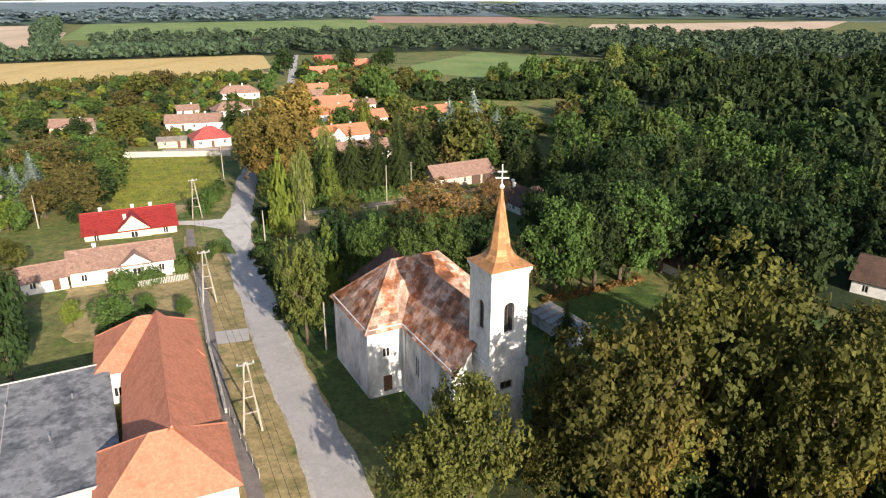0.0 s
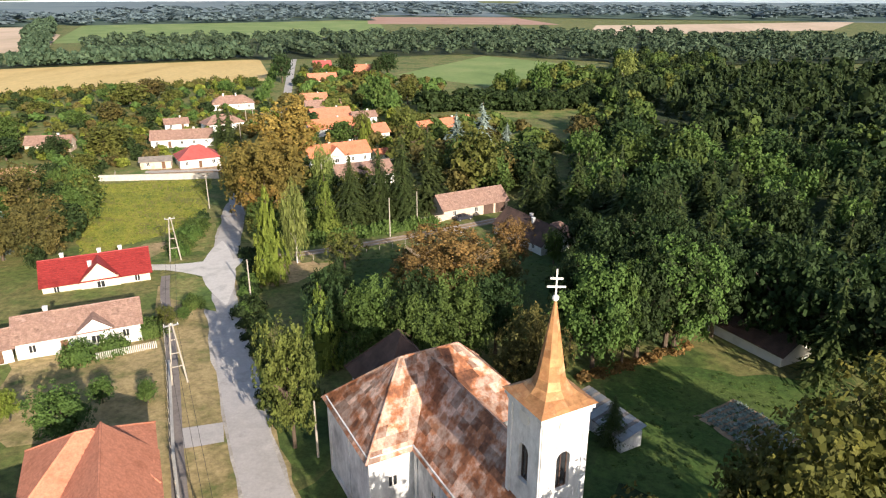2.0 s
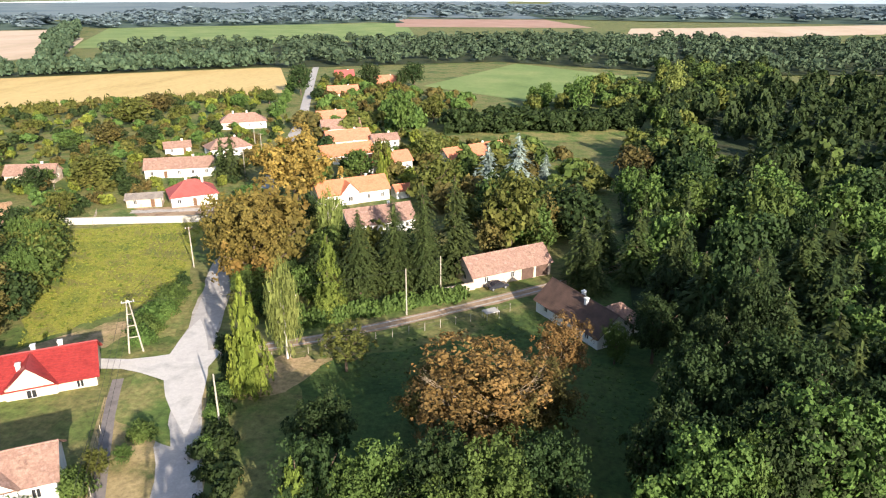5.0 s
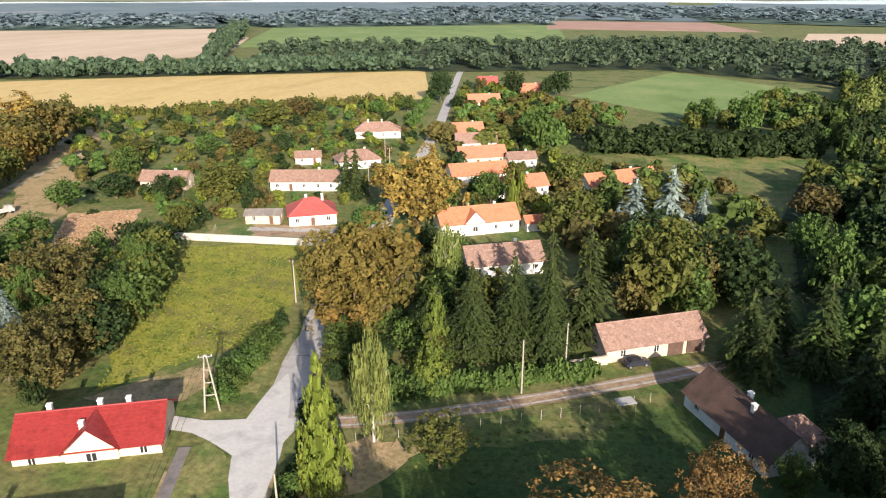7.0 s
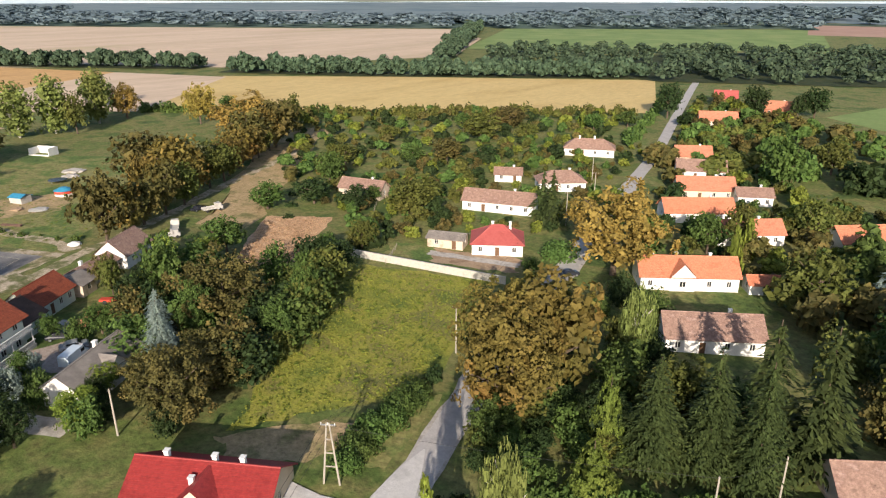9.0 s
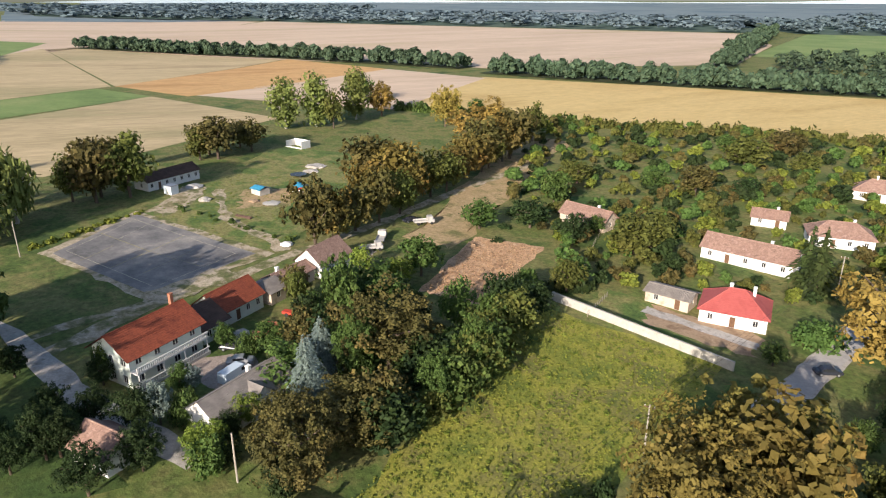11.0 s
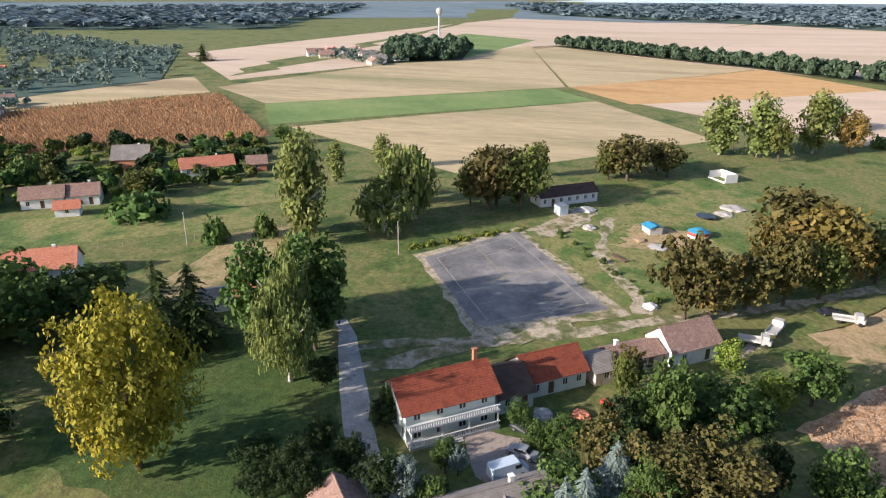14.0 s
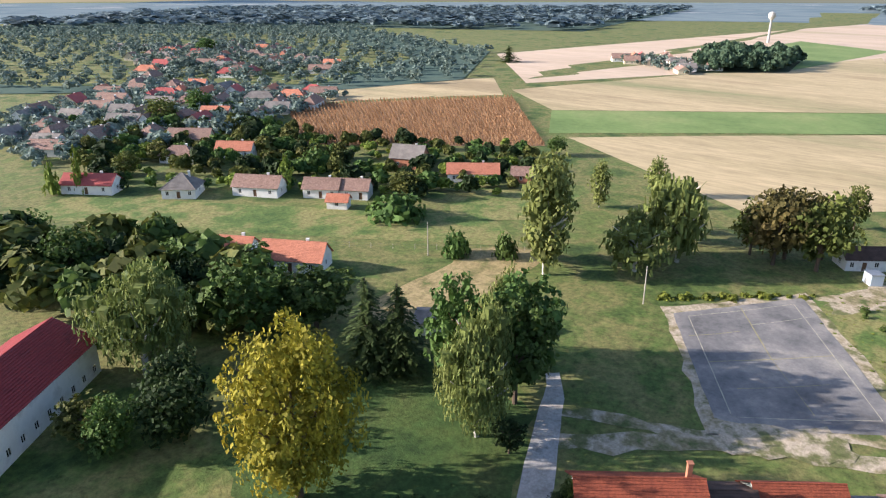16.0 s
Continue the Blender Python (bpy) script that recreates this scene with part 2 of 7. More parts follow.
M_WOOD = mat("brown_wood", [(0.10, 0.055, 0.03), (0.18, 0.10, 0.055)], 1.5, 0.8, 0.2, 12.0)
M_FENCE = mat("grey_fence_wood", [(0.26, 0.22, 0.17), (0.38, 0.33, 0.27)], 1.5, 0.9, 0.2, 12.0)
M_BARK = mat("bark", [(0.07, 0.05, 0.035), (0.14, 0.105, 0.075)], 2.0, 0.95, 0.5, 8.0)
M_BIRCHB = mat("pale_bark", [(0.35, 0.32, 0.28), (0.55, 0.52, 0.47)], 1.5, 0.9, 0.2, 8.0)
M_TWIG = mat("tan_twigs", [(0.22, 0.17, 0.11), (0.33, 0.26, 0.18)], 1.5, 0.9)
M_METAL = mat("galvanised_metal", [(0.35, 0.36, 0.37), (0.48, 0.48, 0.48)], 1.0, 0.45, metal=0.7)
M_BLUE = mat("blue_tarpaulin", [(0.03, 0.19, 0.33), (0.06, 0.30, 0.45)], 1.0, 0.5)
M_BLACK = mat("black_rubber", [(0.02, 0.02, 0.02), (0.035, 0.035, 0.035)], 2.0, 0.7)


def leafmat(name, a, b, c):
    return mat(name, [a, b, c], 0.5, 0.75, island=0.30, obrand=0.14, hue=0.012, spec=0.2, transl=0.22)


LEAF = {
    "gold": leafmat("golden_olive_leaves", (0.040, 0.048, 0.012), (0.092, 0.092, 0.019), (0.23, 0.178, 0.034)),
    "green": leafmat("green_leaves", (0.045, 0.080, 0.019), (0.075, 0.122, 0.027), (0.105, 0.155, 0.036)),
    "dark": leafmat("dark_green_leaves", (0.017, 0.033, 0.010), (0.028, 0.049, 0.014), (0.043, 0.066, 0.018)),
    "olive": leafmat("olive_leaves", (0.060, 0.076, 0.018), (0.102, 0.116, 0.025), (0.145, 0.140, 0.032)),
    "brown": leafmat("turning_brown_leaves", (0.054, 0.056, 0.017), (0.10, 0.088, 0.026), (0.165, 0.12, 0.036)),
    "rust": leafmat("rusty_autumn_leaves", (0.088, 0.086, 0.02), (0.16, 0.125, 0.03), (0.26, 0.14, 0.036)),
    "oak": leafmat("yellow_brown_leaves", (0.17, 0.135, 0.032), (0.29, 0.215, 0.05), (0.40, 0.28, 0.065)),
    "yellow": leafmat("yellow_leaves", (0.13, 0.125, 0.014), (0.24, 0.205, 0.020), (0.36, 0.27, 0.026)),
    "lime": leafmat("yellow_green_leaves", (0.095, 0.135, 0.020), (0.16, 0.20, 0.030), (0.22, 0.25, 0.040)),
    "poplar": leafmat("pale_green_leaves", (0.1, 0.128, 0.032), (0.165, 0.19, 0.05), (0.23, 0.245, 0.07)),
    "spruce": leafmat("spruce_needles", (0.038, 0.058, 0.018), (0.062, 0.086, 0.025), (0.094, 0.114, 0.032)),
    "tan": leafmat("tan_autumn_leaves", (0.12, 0.085, 0.026), (0.22, 0.145, 0.045), (0.33, 0.20, 0.065)),
    "straw": leafmat("dry_straw", (0.34, 0.22, 0.12), (0.46, 0.31, 0.17), (0.56, 0.40, 0.24)),
    "larch": leafmat("larch_needles", (0.07, 0.11, 0.020), (0.12, 0.165, 0.028), (0.17, 0.21, 0.036)),
    "blue": leafmat("blue_spruce_needles", (0.15, 0.20, 0.175), (0.25, 0.31, 0.27), (0.34, 0.40, 0.35)),
    # leaf colour shifted slightly to blue for distance haze
    "far": leafmat("haze_tinted_leaves", (0.042, 0.075, 0.044), (0.062, 0.1, 0.056), (0.088, 0.124, 0.068)),
    "maize": leafmat("dry_maize_leaves", (0.26, 0.15, 0.075), (0.37, 0.22, 0.11), (0.46, 0.285, 0.15)),
    "weed": leafmat("yellow_weeds", (0.11, 0.14, 0.024), (0.185, 0.2, 0.032), (0.27, 0.26, 0.045)),
    # darker copy of the spruce needles, forest shade put into the colour
    "spruce_shade": leafmat("shade_darkened_needles", (0.024, 0.043, 0.016), (0.040, 0.062, 0.020), (0.060, 0.082, 0.026)),
    # these two leaf colours carry the far haze: paler and bluer with distance
    "mist": leafmat("haze_paled_village_leaves", (0.115, 0.160, 0.132), (0.142, 0.188, 0.158), (0.172, 0.218, 0.182)),
    "haze": leafmat("haze_blue_leaves", (0.105, 0.148, 0.168), (0.125, 0.17, 0.19), (0.145, 0.19, 0.205)),
}


# ---- building helpers ----
def quads_mesh(name, verts, faces, material):
    """One mesh from arrays of vertices and four-cornered faces."""
    me = bpy.data.meshes.new(name)
    verts = np.asarray(verts, np.float32)
    faces = np.asarray(faces, np.int32)
    me.vertices.add(len(verts))
    me.vertices.foreach_set("co", verts.ravel())
    me.loops.add(faces.size)
    me.loops.foreach_set("vertex_index", faces.ravel())
    me.polygons.add(len(faces))
    me.polygons.foreach_set("loop_start", np.arange(0, faces.size, 4, dtype=np.int32))
    me.polygons.foreach_set("loop_total", np.full(len(faces), 4, np.int32))
    me.update(calc_edges=True)
    me.validate()
    me.materials.append(material)
    return me


def part(name, bm, material, parent=None, label=""):
    me = bpy.data.meshes.new(name)
    bm.to_mesh(me)
    bm.free()
    me.materials.append(material)
    ob = new(name, me)
    ob.parent = parent
    if label:
        tagged(ob, label)
    return ob


def thing(name, x, y, rot=0.0, z=0.0, label="", category="", group="", kind=""):
    ob = new(name)
    ob.empty_display_size = 0.2
    ob.matrix_world = pose(x, y, gz(x, y) + z, 0, 0, rot)
    return tagged(ob, label, category, group, kind)


def box(bm, x0, y0, z0, x1, y1, z1):
    v = [bm.verts.new((x, y, z)) for z in (z0, z1) for x, y in ((x0, y0), (x1, y0), (x1, y1), (x0, y1))]
    for f in ((3, 2, 1, 0), (4, 5, 6, 7), (0, 1, 5, 4), (1, 2, 6, 5), (2, 3, 7, 6), (3, 0, 4, 7)):
        bm.faces.new([v[i] for i in f])


def boxm(x0, y0, z0, x1, y1, z1):
    bm = bmesh.new()
    box(bm, x0, y0, z0, x1, y1, z1)
    return bm


def tube(bm, a, b, r0, r1, n=8):
    a, b = Vector(a), Vector(b)
    q = (b - a).to_track_quat("Z", "Y")
    rings = []
    for p, r in ((a, r0), (b, r1)):
        rings.append([bm.verts.new(p + q @ Vector((r * math.cos(2 * math.pi * i / n), r * math.sin(2 * math.pi * i / n), 0))) for i in range(n)])
    for i in range(n):
        bm.faces.new((rings[0][i], rings[0][(i + 1) % n], rings[1][(i + 1) % n], rings[1][i]))
    bm.faces.new(rings[0][::-1])
    bm.faces.new(rings[1])


def prism(bm, poly, z0, z1):
    lo = [bm.verts.new((x, y, z0)) for x, y in poly]
    hi = [bm.verts.new((x, y, z1)) for x, y in poly]
    n = len(poly)
    for i in range(n):
        bm.faces.new((lo[i], lo[(i + 1) % n], hi[(i + 1) % n], hi[i]))
    bm.faces.new(hi)
    bm.faces.new(lo[::-1])


def panel(bm, p, q, z0, z1, holes, depth=0.16):
    """A wall from p to q with its outside to the right, and holes (s, z, w, h) with reveals."""
    p, q = Vector((*p, 0)), Vector((*q, 0))
    d = q - p
    length = d.length
    d.normalize()
    inn = Vector((-d.y, d.x, 0)) * depth
    xs = sorted({0.0, length, *[h[0] - h[2] / 2 for h in holes], *[h[0] + h[2] / 2 for h in holes]})
    zs = sorted({z0, z1, *[h[1] for h in holes], *[h[1] + h[3] for h in holes]})

    def at(s, z, back=False):
        return bm.verts.new(p + d * s + Vector((0, 0, z)) + (inn if back else Vector()))
    for a, b in zip(xs, xs[1:]):
        for c, e in zip(zs, zs[1:]):
            if any(h[0] - h[2] / 2 < (a + b) / 2 < h[0] + h[2] / 2 and h[1] < (c + e) / 2 < h[1] + h[3] for h in holes):
                continue
            bm.faces.new((at(a, c), at(b, c), at(b, e), at(a, e)))
    for s, z, w, h in holes:
        a, b, c, e = s - w / 2, s + w / 2, z, z + h
        for (s0, y0), (s1, y1) in (((a, c), (b, c)), ((b, c), (b, e)), ((b, e), (a, e)), ((a, e), (a, c))):
            bm.faces.new((at(s0, y0), at(s0, y0, True), at(s1, y1, True), at(s1, y1)))


def window(parent, p, q, hole, depth=0.12, door=False, material=None, name=None):
    """Frame, bars and pane (or a door leaf) in one hole of the wall from p to q."""
    s, z, w, h = hole
    p, q = Vector((*p, 0)), Vector((*q, 0))
    d = (q - p).normalized()
    ang = math.atan2(d.y, d.x)
    o = p + d * s
    m = Matrix.Translation((o.x, o.y, z)) @ Matrix.Rotation(ang, 4, "Z")
    if door:
        ob = part(name or "door", boxm(-w / 2, depth - 0.05, 0, w / 2, depth, h), material or M_WOOD, parent)
        ob.matrix_local = m
        return ob
    bm = bmesh.new()
    f = min(0.09, w * 0.1)
    box(bm, -w / 2, depth - 0.06, 0, -w / 2 + f, depth, h)
    box(bm, w / 2 - f, depth - 0.06, 0, w / 2, depth, h)
    box(bm, -w / 2 + f, depth - 0.06, 0, w / 2 - f, depth, f)
    box(bm, -w / 2 + f, depth - 0.06, h - f, w / 2 - f, depth, h)
    box(bm, -f / 2, depth - 0.05, f, f / 2, depth, h - f)
    ob = part(name or "window", bm, material or M_FRAME, parent)
    ob.matrix_local = m
    bm = bmesh.new()
    box(bm, -w / 2 + f, depth + 0.002, f, w / 2 - f, depth + 0.02, h - f)
    part("pane", bm, M_GLASS, ob)
    return ob


def slope(bm, a, b, c, d, n, cols=1, lift=0.05, thick=0.12, rng=None):
    """A roof slope of n courses between eave a-b and ridge d-c, each course proud of the one above."""
    a, b, c, d = map(Vector, (a, b, c, d))
    nrm = (b - a).cross(d - a).normalized()
    if cols > 1:
        for i in range(n):
            f0, f1 = i / n, (i + 1) / n
            l0, l1, r0, r1 = a.lerp(d, f0), a.lerp(d, f1), b.lerp(c, f0), b.lerp(c, f1)
            for j in range(cols):
                g0, g1 = j / cols, (j + 1) / cols
                up = lift * (1 + (rng.random() - 0.5) * 0.5)
                pts = [l0.lerp(r0, g0) + nrm * up, l0.lerp(r0, g1) + nrm * up, l1.lerp(r1, g1), l1.lerp(r1, g0)]
                if (pts[2] - pts[3]).length < 0.02:
                    pts = pts[:3]
                bm.faces.new([bm.verts.new(x) for x in pts])
        n = 1
        a, b, c, d = (x - nrm * 0.02 for x in (a, b, c, d))
        lift = 0.0
    low = [bm.verts.new(a - nrm * thick), bm.verts.new(b - nrm * thick)]
    eave = low
    for i in range(n):
        f0, f1 = i / n, (i + 1) / n
        hi = [bm.verts.new(a.lerp(d, f0) + nrm * (lift + 0.001)), bm.verts.new(b.lerp(c, f0) + nrm * (lift + 0.001))]
        bm.faces.new((low[0], low[1], hi[1], hi[0]))
        if i == n - 1 and (c - d).length < 0.05:
            top = bm.verts.new(d)
            bm.faces.new((hi[0], hi[1], top))
            bm.faces.new((eave[1], eave[0], top))
            return
        low = [bm.verts.new(a.lerp(d, f1)), bm.verts.new(b.lerp(c, f1))]
        bm.faces.new((hi[0], hi[1], low[1], low[0]))
    bm.faces.new((eave[1], eave[0], low[0], low[1]))


def roof(parent, length, width, eave, rise, material, kind="gable", over=0.45, courses=14, cx=0.0, cy=0.0, cols=1, rot=0.0, name="roof", lift=0.05, drop=True):
    """A gable or hip roof over a length x width block, its ridge along x, then turned by rot degrees about (cx, cy)."""
    bm = bmesh.new()
    rng = random.Random(int(length * 10 + width))
    k = rise / (width / 2)
    ze, zr = eave - (over * k if drop else 0), eave + rise
    x, y = length / 2 + over, width / 2 + over
    if kind == "gable":
        slope(bm, (-x, -y, ze), (x, -y, ze), (x, 0, zr), (-x, 0, zr), courses, cols, lift, rng=rng)
        slope(bm, (x, y, ze), (-x, y, ze), (-x, 0, zr), (x, 0, zr), courses, cols, lift, rng=rng)
        rx = x
    else:
        rx = max(0.05, x - y)
        slope(bm, (-x, -y, ze), (x, -y, ze), (rx, 0, zr), (-rx, 0, zr), courses, cols, lift, rng=rng)
        slope(bm, (x, y, ze), (-x, y, ze), (-rx, 0, zr), (rx, 0, zr), courses, cols, lift, rng=rng)
        slope(bm, (x, -y, ze), (x, y, ze), (rx, 0, zr), (rx, 0, zr), courses, cols, lift, rng=rng)
        slope(bm, (-x, y, ze), (-x, -y, ze), (-rx, 0, zr), (-rx, 0, zr), courses, cols, lift, rng=rng)
    m = Matrix.Translation((cx, cy, 0)) @ Matrix.Rotation(radians(rot), 4, "Z")
    if cols == 1:
        bmesh.ops.remove_doubles(bm, verts=bm.verts, dist=0.004)
    ob = part(name, bm, material, parent)
    if cols > 1:
        tagged(ob, "patchwork of rusty and pale metal sheets", kind="stuff")
    ob.matrix_local = m
    bm = bmesh.new()
    tube(bm, (-rx, 0, zr - 0.02), (rx, 0, zr - 0.02), 0.13, 0.13, 6)
    if kind == "hip":
        for sx in (-1, 1):
            for sy in (-1, 1):
                tube(bm, (sx * rx, 0, zr - 0.02), (sx * x, sy * y, ze + 0.03), 0.11, 0.11, 6)
    part("ridge", bm, material, ob)
    return ob


def chimney(parent, x, y, z0, z1, w=0.55, material=None):
    bm = bmesh.new()
    box(bm, -w / 2, -w / 2, z0, w / 2, w / 2, z1 - 0.15)
    box(bm, -w / 2 - 0.07, -w / 2 - 0.07, z1 - 0.15, w / 2 + 0.07, w / 2 + 0.07, z1)
    ob = part("chimney", bm, material or M_WHITE, parent)
    ob.location = (x, y, 0)


def block(parent, length, width, eave, material, sides, rise=0.0, cx=0.0, cy=0.0, rot=0.0, base=-1.2, wname="wall", frame_mat=None):
    """Walls of a block: sides = four lists (south, east, north, west) of (s, z, w, h[, 'door']) openings; gable ends where rise > 0."""
    x, y = length / 2, width / 2
    cs = [(-x, -y), (x, -y), (x, y), (-x, y)]
    c, s = math.cos(radians(rot)), math.sin(radians(rot))
    cs = [(cx + u * c - v * s, cy + u * s + v * c) for u, v in cs]
    bm = bmesh.new()
    ends = []
    for i in range(4):
        p, q = cs[i], cs[(i + 1) % 4]
        panel(bm, p, q, base, eave, [h[:4] for h in sides[i]])
        if rise > 0 and i in (1, 3):
            mid = ((p[0] + q[0]) / 2, (p[1] + q[1]) / 2)
            bm.faces.new([bm.verts.new(v) for v in ((*p, eave), (*q, eave), (*mid, eave + rise - 0.06))])
    wall = part(wname, bm, material, parent)
    for i in range(4):
        for h in sides[i]:
            window(parent, cs[i], cs[(i + 1) % 4], h[:4], door=len(h) > 4, material=frame_mat)
    return wall


def row(n, length, z=0.9, w=0.95, h=1.25, door=-1):
    """n openings spread evenly along a wall; number door is a door."""
    out = []
    for i in range(n):
        s = length * (i + 0.5) / n
        out.append((s, 0.05, 1.0, 2.05, "door") if i == door else (s, z, w, h))
    return out


HOUSES = []      # centre and reach of every house, to keep shrubs off them


def house(x, y, rot, L, W, eave, rise, wall, rf, label, kind="gable", front=4, back=2, side=1, door=1, chim=((0.2, 0.1),), courses=14, name="house", group="", porch=False, cat="house", cols=1, fmat=None, gablet=None, sink=0.0):
    """A village house, long side L along x facing its own -y."""
    HOUSES.append((x, y, 0.5 * math.hypot(L, W)))
    h = thing(name, x, y, rot, -sink, label, cat, group)
    sides = [row(front, L, door=door), row(side, W), row(back, L), row(side, W)]
    if gablet is not None:
        gx, gw, gh = gablet          # cross gable on the front: where, how wide, how high over the eave
        sides[0] = [q for q in sides[0] if abs(q[0] - L / 2 - gx) > gw / 2 + q[2] / 2]
    block(h, L, W, eave, wall, sides, rise if kind == "gable" else 0, frame_mat=fmat)
    roof(h, L, W, eave, rise, rf, kind, courses=courses, cols=cols, lift=0.11 if rf is M_REDROOF else 0.05)
    for fx, fy in chim:
        chimney(h, fx * L, fy * W, eave, eave + rise * (1 - 2 * abs(fy)) + 1.0)
    if gablet is not None:
        y0 = -W / 2 - 0.35
        bm = bmesh.new()
        prism(bm, [(gx - gw / 2, y0), (gx + gw / 2, y0), (gx + gw / 2, -W / 2 + 0.3), (gx - gw / 2, -W / 2 + 0.3)], -1.0, eave)
        vs = [bm.verts.new(v) for v in ((gx - gw / 2, y0, eave), (gx + gw / 2, y0, eave), (gx, y0, eave + gh))]
        bm.faces.new(vs)
        part("gable_wall", bm, wall, h)
        bm = bmesh.new()
        depth = gh / rise * W / 2
        yb = -W / 2 + depth
        o = 0.35
        kk = gh / (gw / 2)
        slope(bm, (gx - gw / 2 - o, yb - 0.1, eave - o * kk + 0.06), (gx - gw / 2 - o, y0 - o, eave - o * kk + 0.06), (gx, y0 - o, eave + gh + 0.06), (gx, yb + 0.4, eave + gh + 0.06), 7)
        slope(bm, (gx + gw / 2 + o, y0 - o, eave - o * kk + 0.06), (gx + gw / 2 + o, yb - 0.1, eave - o * kk + 0.06), (gx, yb + 0.4, eave + gh + 0.06), (gx, y0 - o, eave + gh + 0.06), 7)
        part("gable_roof", bm, rf, h)
        window(h, (gx - gw / 2, y0 - 0.16), (gx + gw / 2, y0 - 0.16), (gw / 2, 0.9, 1.3, 1.3))
    return h


# ---- ground ----
def drape(name, rows, material, z, label, category, kind="structure", jitter=0.0, parent=None):
    """A sheet over the ground from rows of points, each row from side to side."""
    verts = [(x, y, gz(x, y) + z) for r in rows for x, y in r]
    k = len(rows[0])
    faces = [(i * k + j, i * k + j + 1, (i + 1) * k + j + 1, (i + 1) * k + j) for i in range(len(rows) - 1) for j in range(k - 1)]
    ob = new(name, quads_mesh(name, verts, faces, material))
    ob.parent = parent
    return tagged(ob, label, category, "", kind)


def patch(name, a, b, c, d, material, z, label, category="field", n=12, wob=0.0):
    """A four-cornered field; wob frays its edge."""
    rng = random.Random(len(label) + int(abs(a[0])))
    rows = []
    for i in range(n + 1):
        f = i / n
        l = (a[0] + (d[0] - a[0]) * f, a[1] + (d[1] - a[1]) * f)
        r = (b[0] + (c[0] - b[0]) * f, b[1] + (c[1] - b[1]) * f)
        line = []
        for j in range(n + 1):
            g = j / n
            e = wob if (i in (0, n) or j in (0, n)) else 0
            line.append((l[0] + (r[0] - l[0]) * g + rng.uniform(-e, e), l[1] + (r[1] - l[1]) * g + rng.uniform(-e, e)))
        rows.append(line)
    return drape(name, rows, material, z, label, category)


def curve(pts, step=3.0):
    """Points along a smooth line through pts."""
    P = [pts[0], *pts, pts[-1]]
    P[0] = tuple(2 * u - v for u, v in zip(pts[0], pts[1]))
    P[-1] = tuple(2 * u - v for u, v in zip(pts[-1], pts[-2]))
    out = []
    for i in range(1, len(P) - 2):
        n = max(2, int(math.dist(P[i], P[i + 1]) / step))
        for k in range(n):
            t = k / n
            out.append(tuple(0.5 * (2 * b + (c - a) * t + (2 * a - 5 * b + 4 * c - d) * t * t + (3 * b - a - 3 * c + d) * t ** 3) for a, b, c, d in zip(P[i - 1], P[i], P[i + 1], P[i + 2])))
    out.append(tuple(pts[-1]))
    return out


def ribbon(name, pts, width, material, z, label, category="road", fray=0.0, kind="structure", offset=0.0, across=2):
    """A road or path along pts. width: one number or a function of the fraction along."""
    line = curve(pts)
    rng = random.Random(len(line))
    rows = []
    for i, p in enumerate(line):
        a, b = line[max(0, i - 1)], line[min(len(line) - 1, i + 1)]
        dx, dy = b[0] - a[0], b[1] - a[1]
        l = math.hypot(dx, dy)
        nx, ny = dy / l, -dx / l
        w = (width(i / (len(line) - 1)) if callable(width) else width) / 2
        rows.append([(p[0] + nx * (offset + s * (w + rng.uniform(-fray, fray))), p[1] + ny * (offset + s * (w + rng.uniform(-fray, fray)))) for s in np.linspace(-1, 1, across + 1)])
    return drape(name, rows, material, z, label, category, kind)


def spread(near, far, n):
    return [math.copysign(near * ((far / near) ** (abs(i) / n)) - near, i) if i else 0.0 for i in range(-n, n + 1)]


gx_ = sorted({-350.0, 150.0, *[-70 + v for v in spread(60, 4800, 26)]})
gy_ = sorted({-100.0, 200.0, *[110 + v for v in spread(60, 4800, 26)]})
drape("ground", [[(x, y) for x in gx_] for y in gy_], M_GRASS, 0.0, "green and dry meadow grass covering the village ground", "ground")

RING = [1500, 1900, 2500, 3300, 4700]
drape("haze_tinted_land", [[(-60 + r * math.cos(2 * math.pi * i / 72), 110 + r * math.sin(2 * math.pi * i / 72)) for i in range(73)] for r in RING], M_DIST, 0.3, "far patchwork of woods and fields with haze painted in", "distance")
# fields, nearest first
patch("weedy_field", (-79, 121), (-66.5, 146), (-84, 187.5), (-114, 173), M_WEED, 0.06, "overgrown yellow-green weedy field below a white wall", wob=0.8)
patch("golden_field", (-278, 295), (-152, 405), (-210, 527), (-437, 341), M_GOLD, 0.10, "ripe golden crop field north of the village", n=10)
patch("golden_field", (-334, 234), (-278, 296), (-437, 341), (-430, 338), M_GOLD, 0.11, "ripe golden crop field beside the tree row", n=10)
patch("pale_field", (-334, 234), (-424, 147), (-515, 303), (-430, 340), M_PALE, 0.12, "pale bare earth field in front of a tree belt", n=8)
patch("golden_field", (-417, 146), (-475, 112), (-630, 255), (-515, 303), M_RIPE, 0.13, "brownish ripe crop field in front of a tree belt", n=8)
patch("stubble_field", (-252, 84), (-306, 2), (-423, 128), (-332, 175), M_STRAW, 0.07, "pale straw stubble field", n=10)
patch("green_strip", (-308, -8), (-355, -32), (-466, 102), (-423, 128), M_CROP, 0.12, "green strip of young crop between stubble fields", n=8)
patch("stubble_field", (-356, -32), (-400, -82), (-810, 60), (-475, 110), M_STRAW, 0.11, "pale straw stubble field reaching far away", n=8)
patch("stubble_field", (-475, 112), (-800, 62), (-815, 85), (-632, 254), M_STRAW, 0.10, "wide yellowish stubble field", n=8)
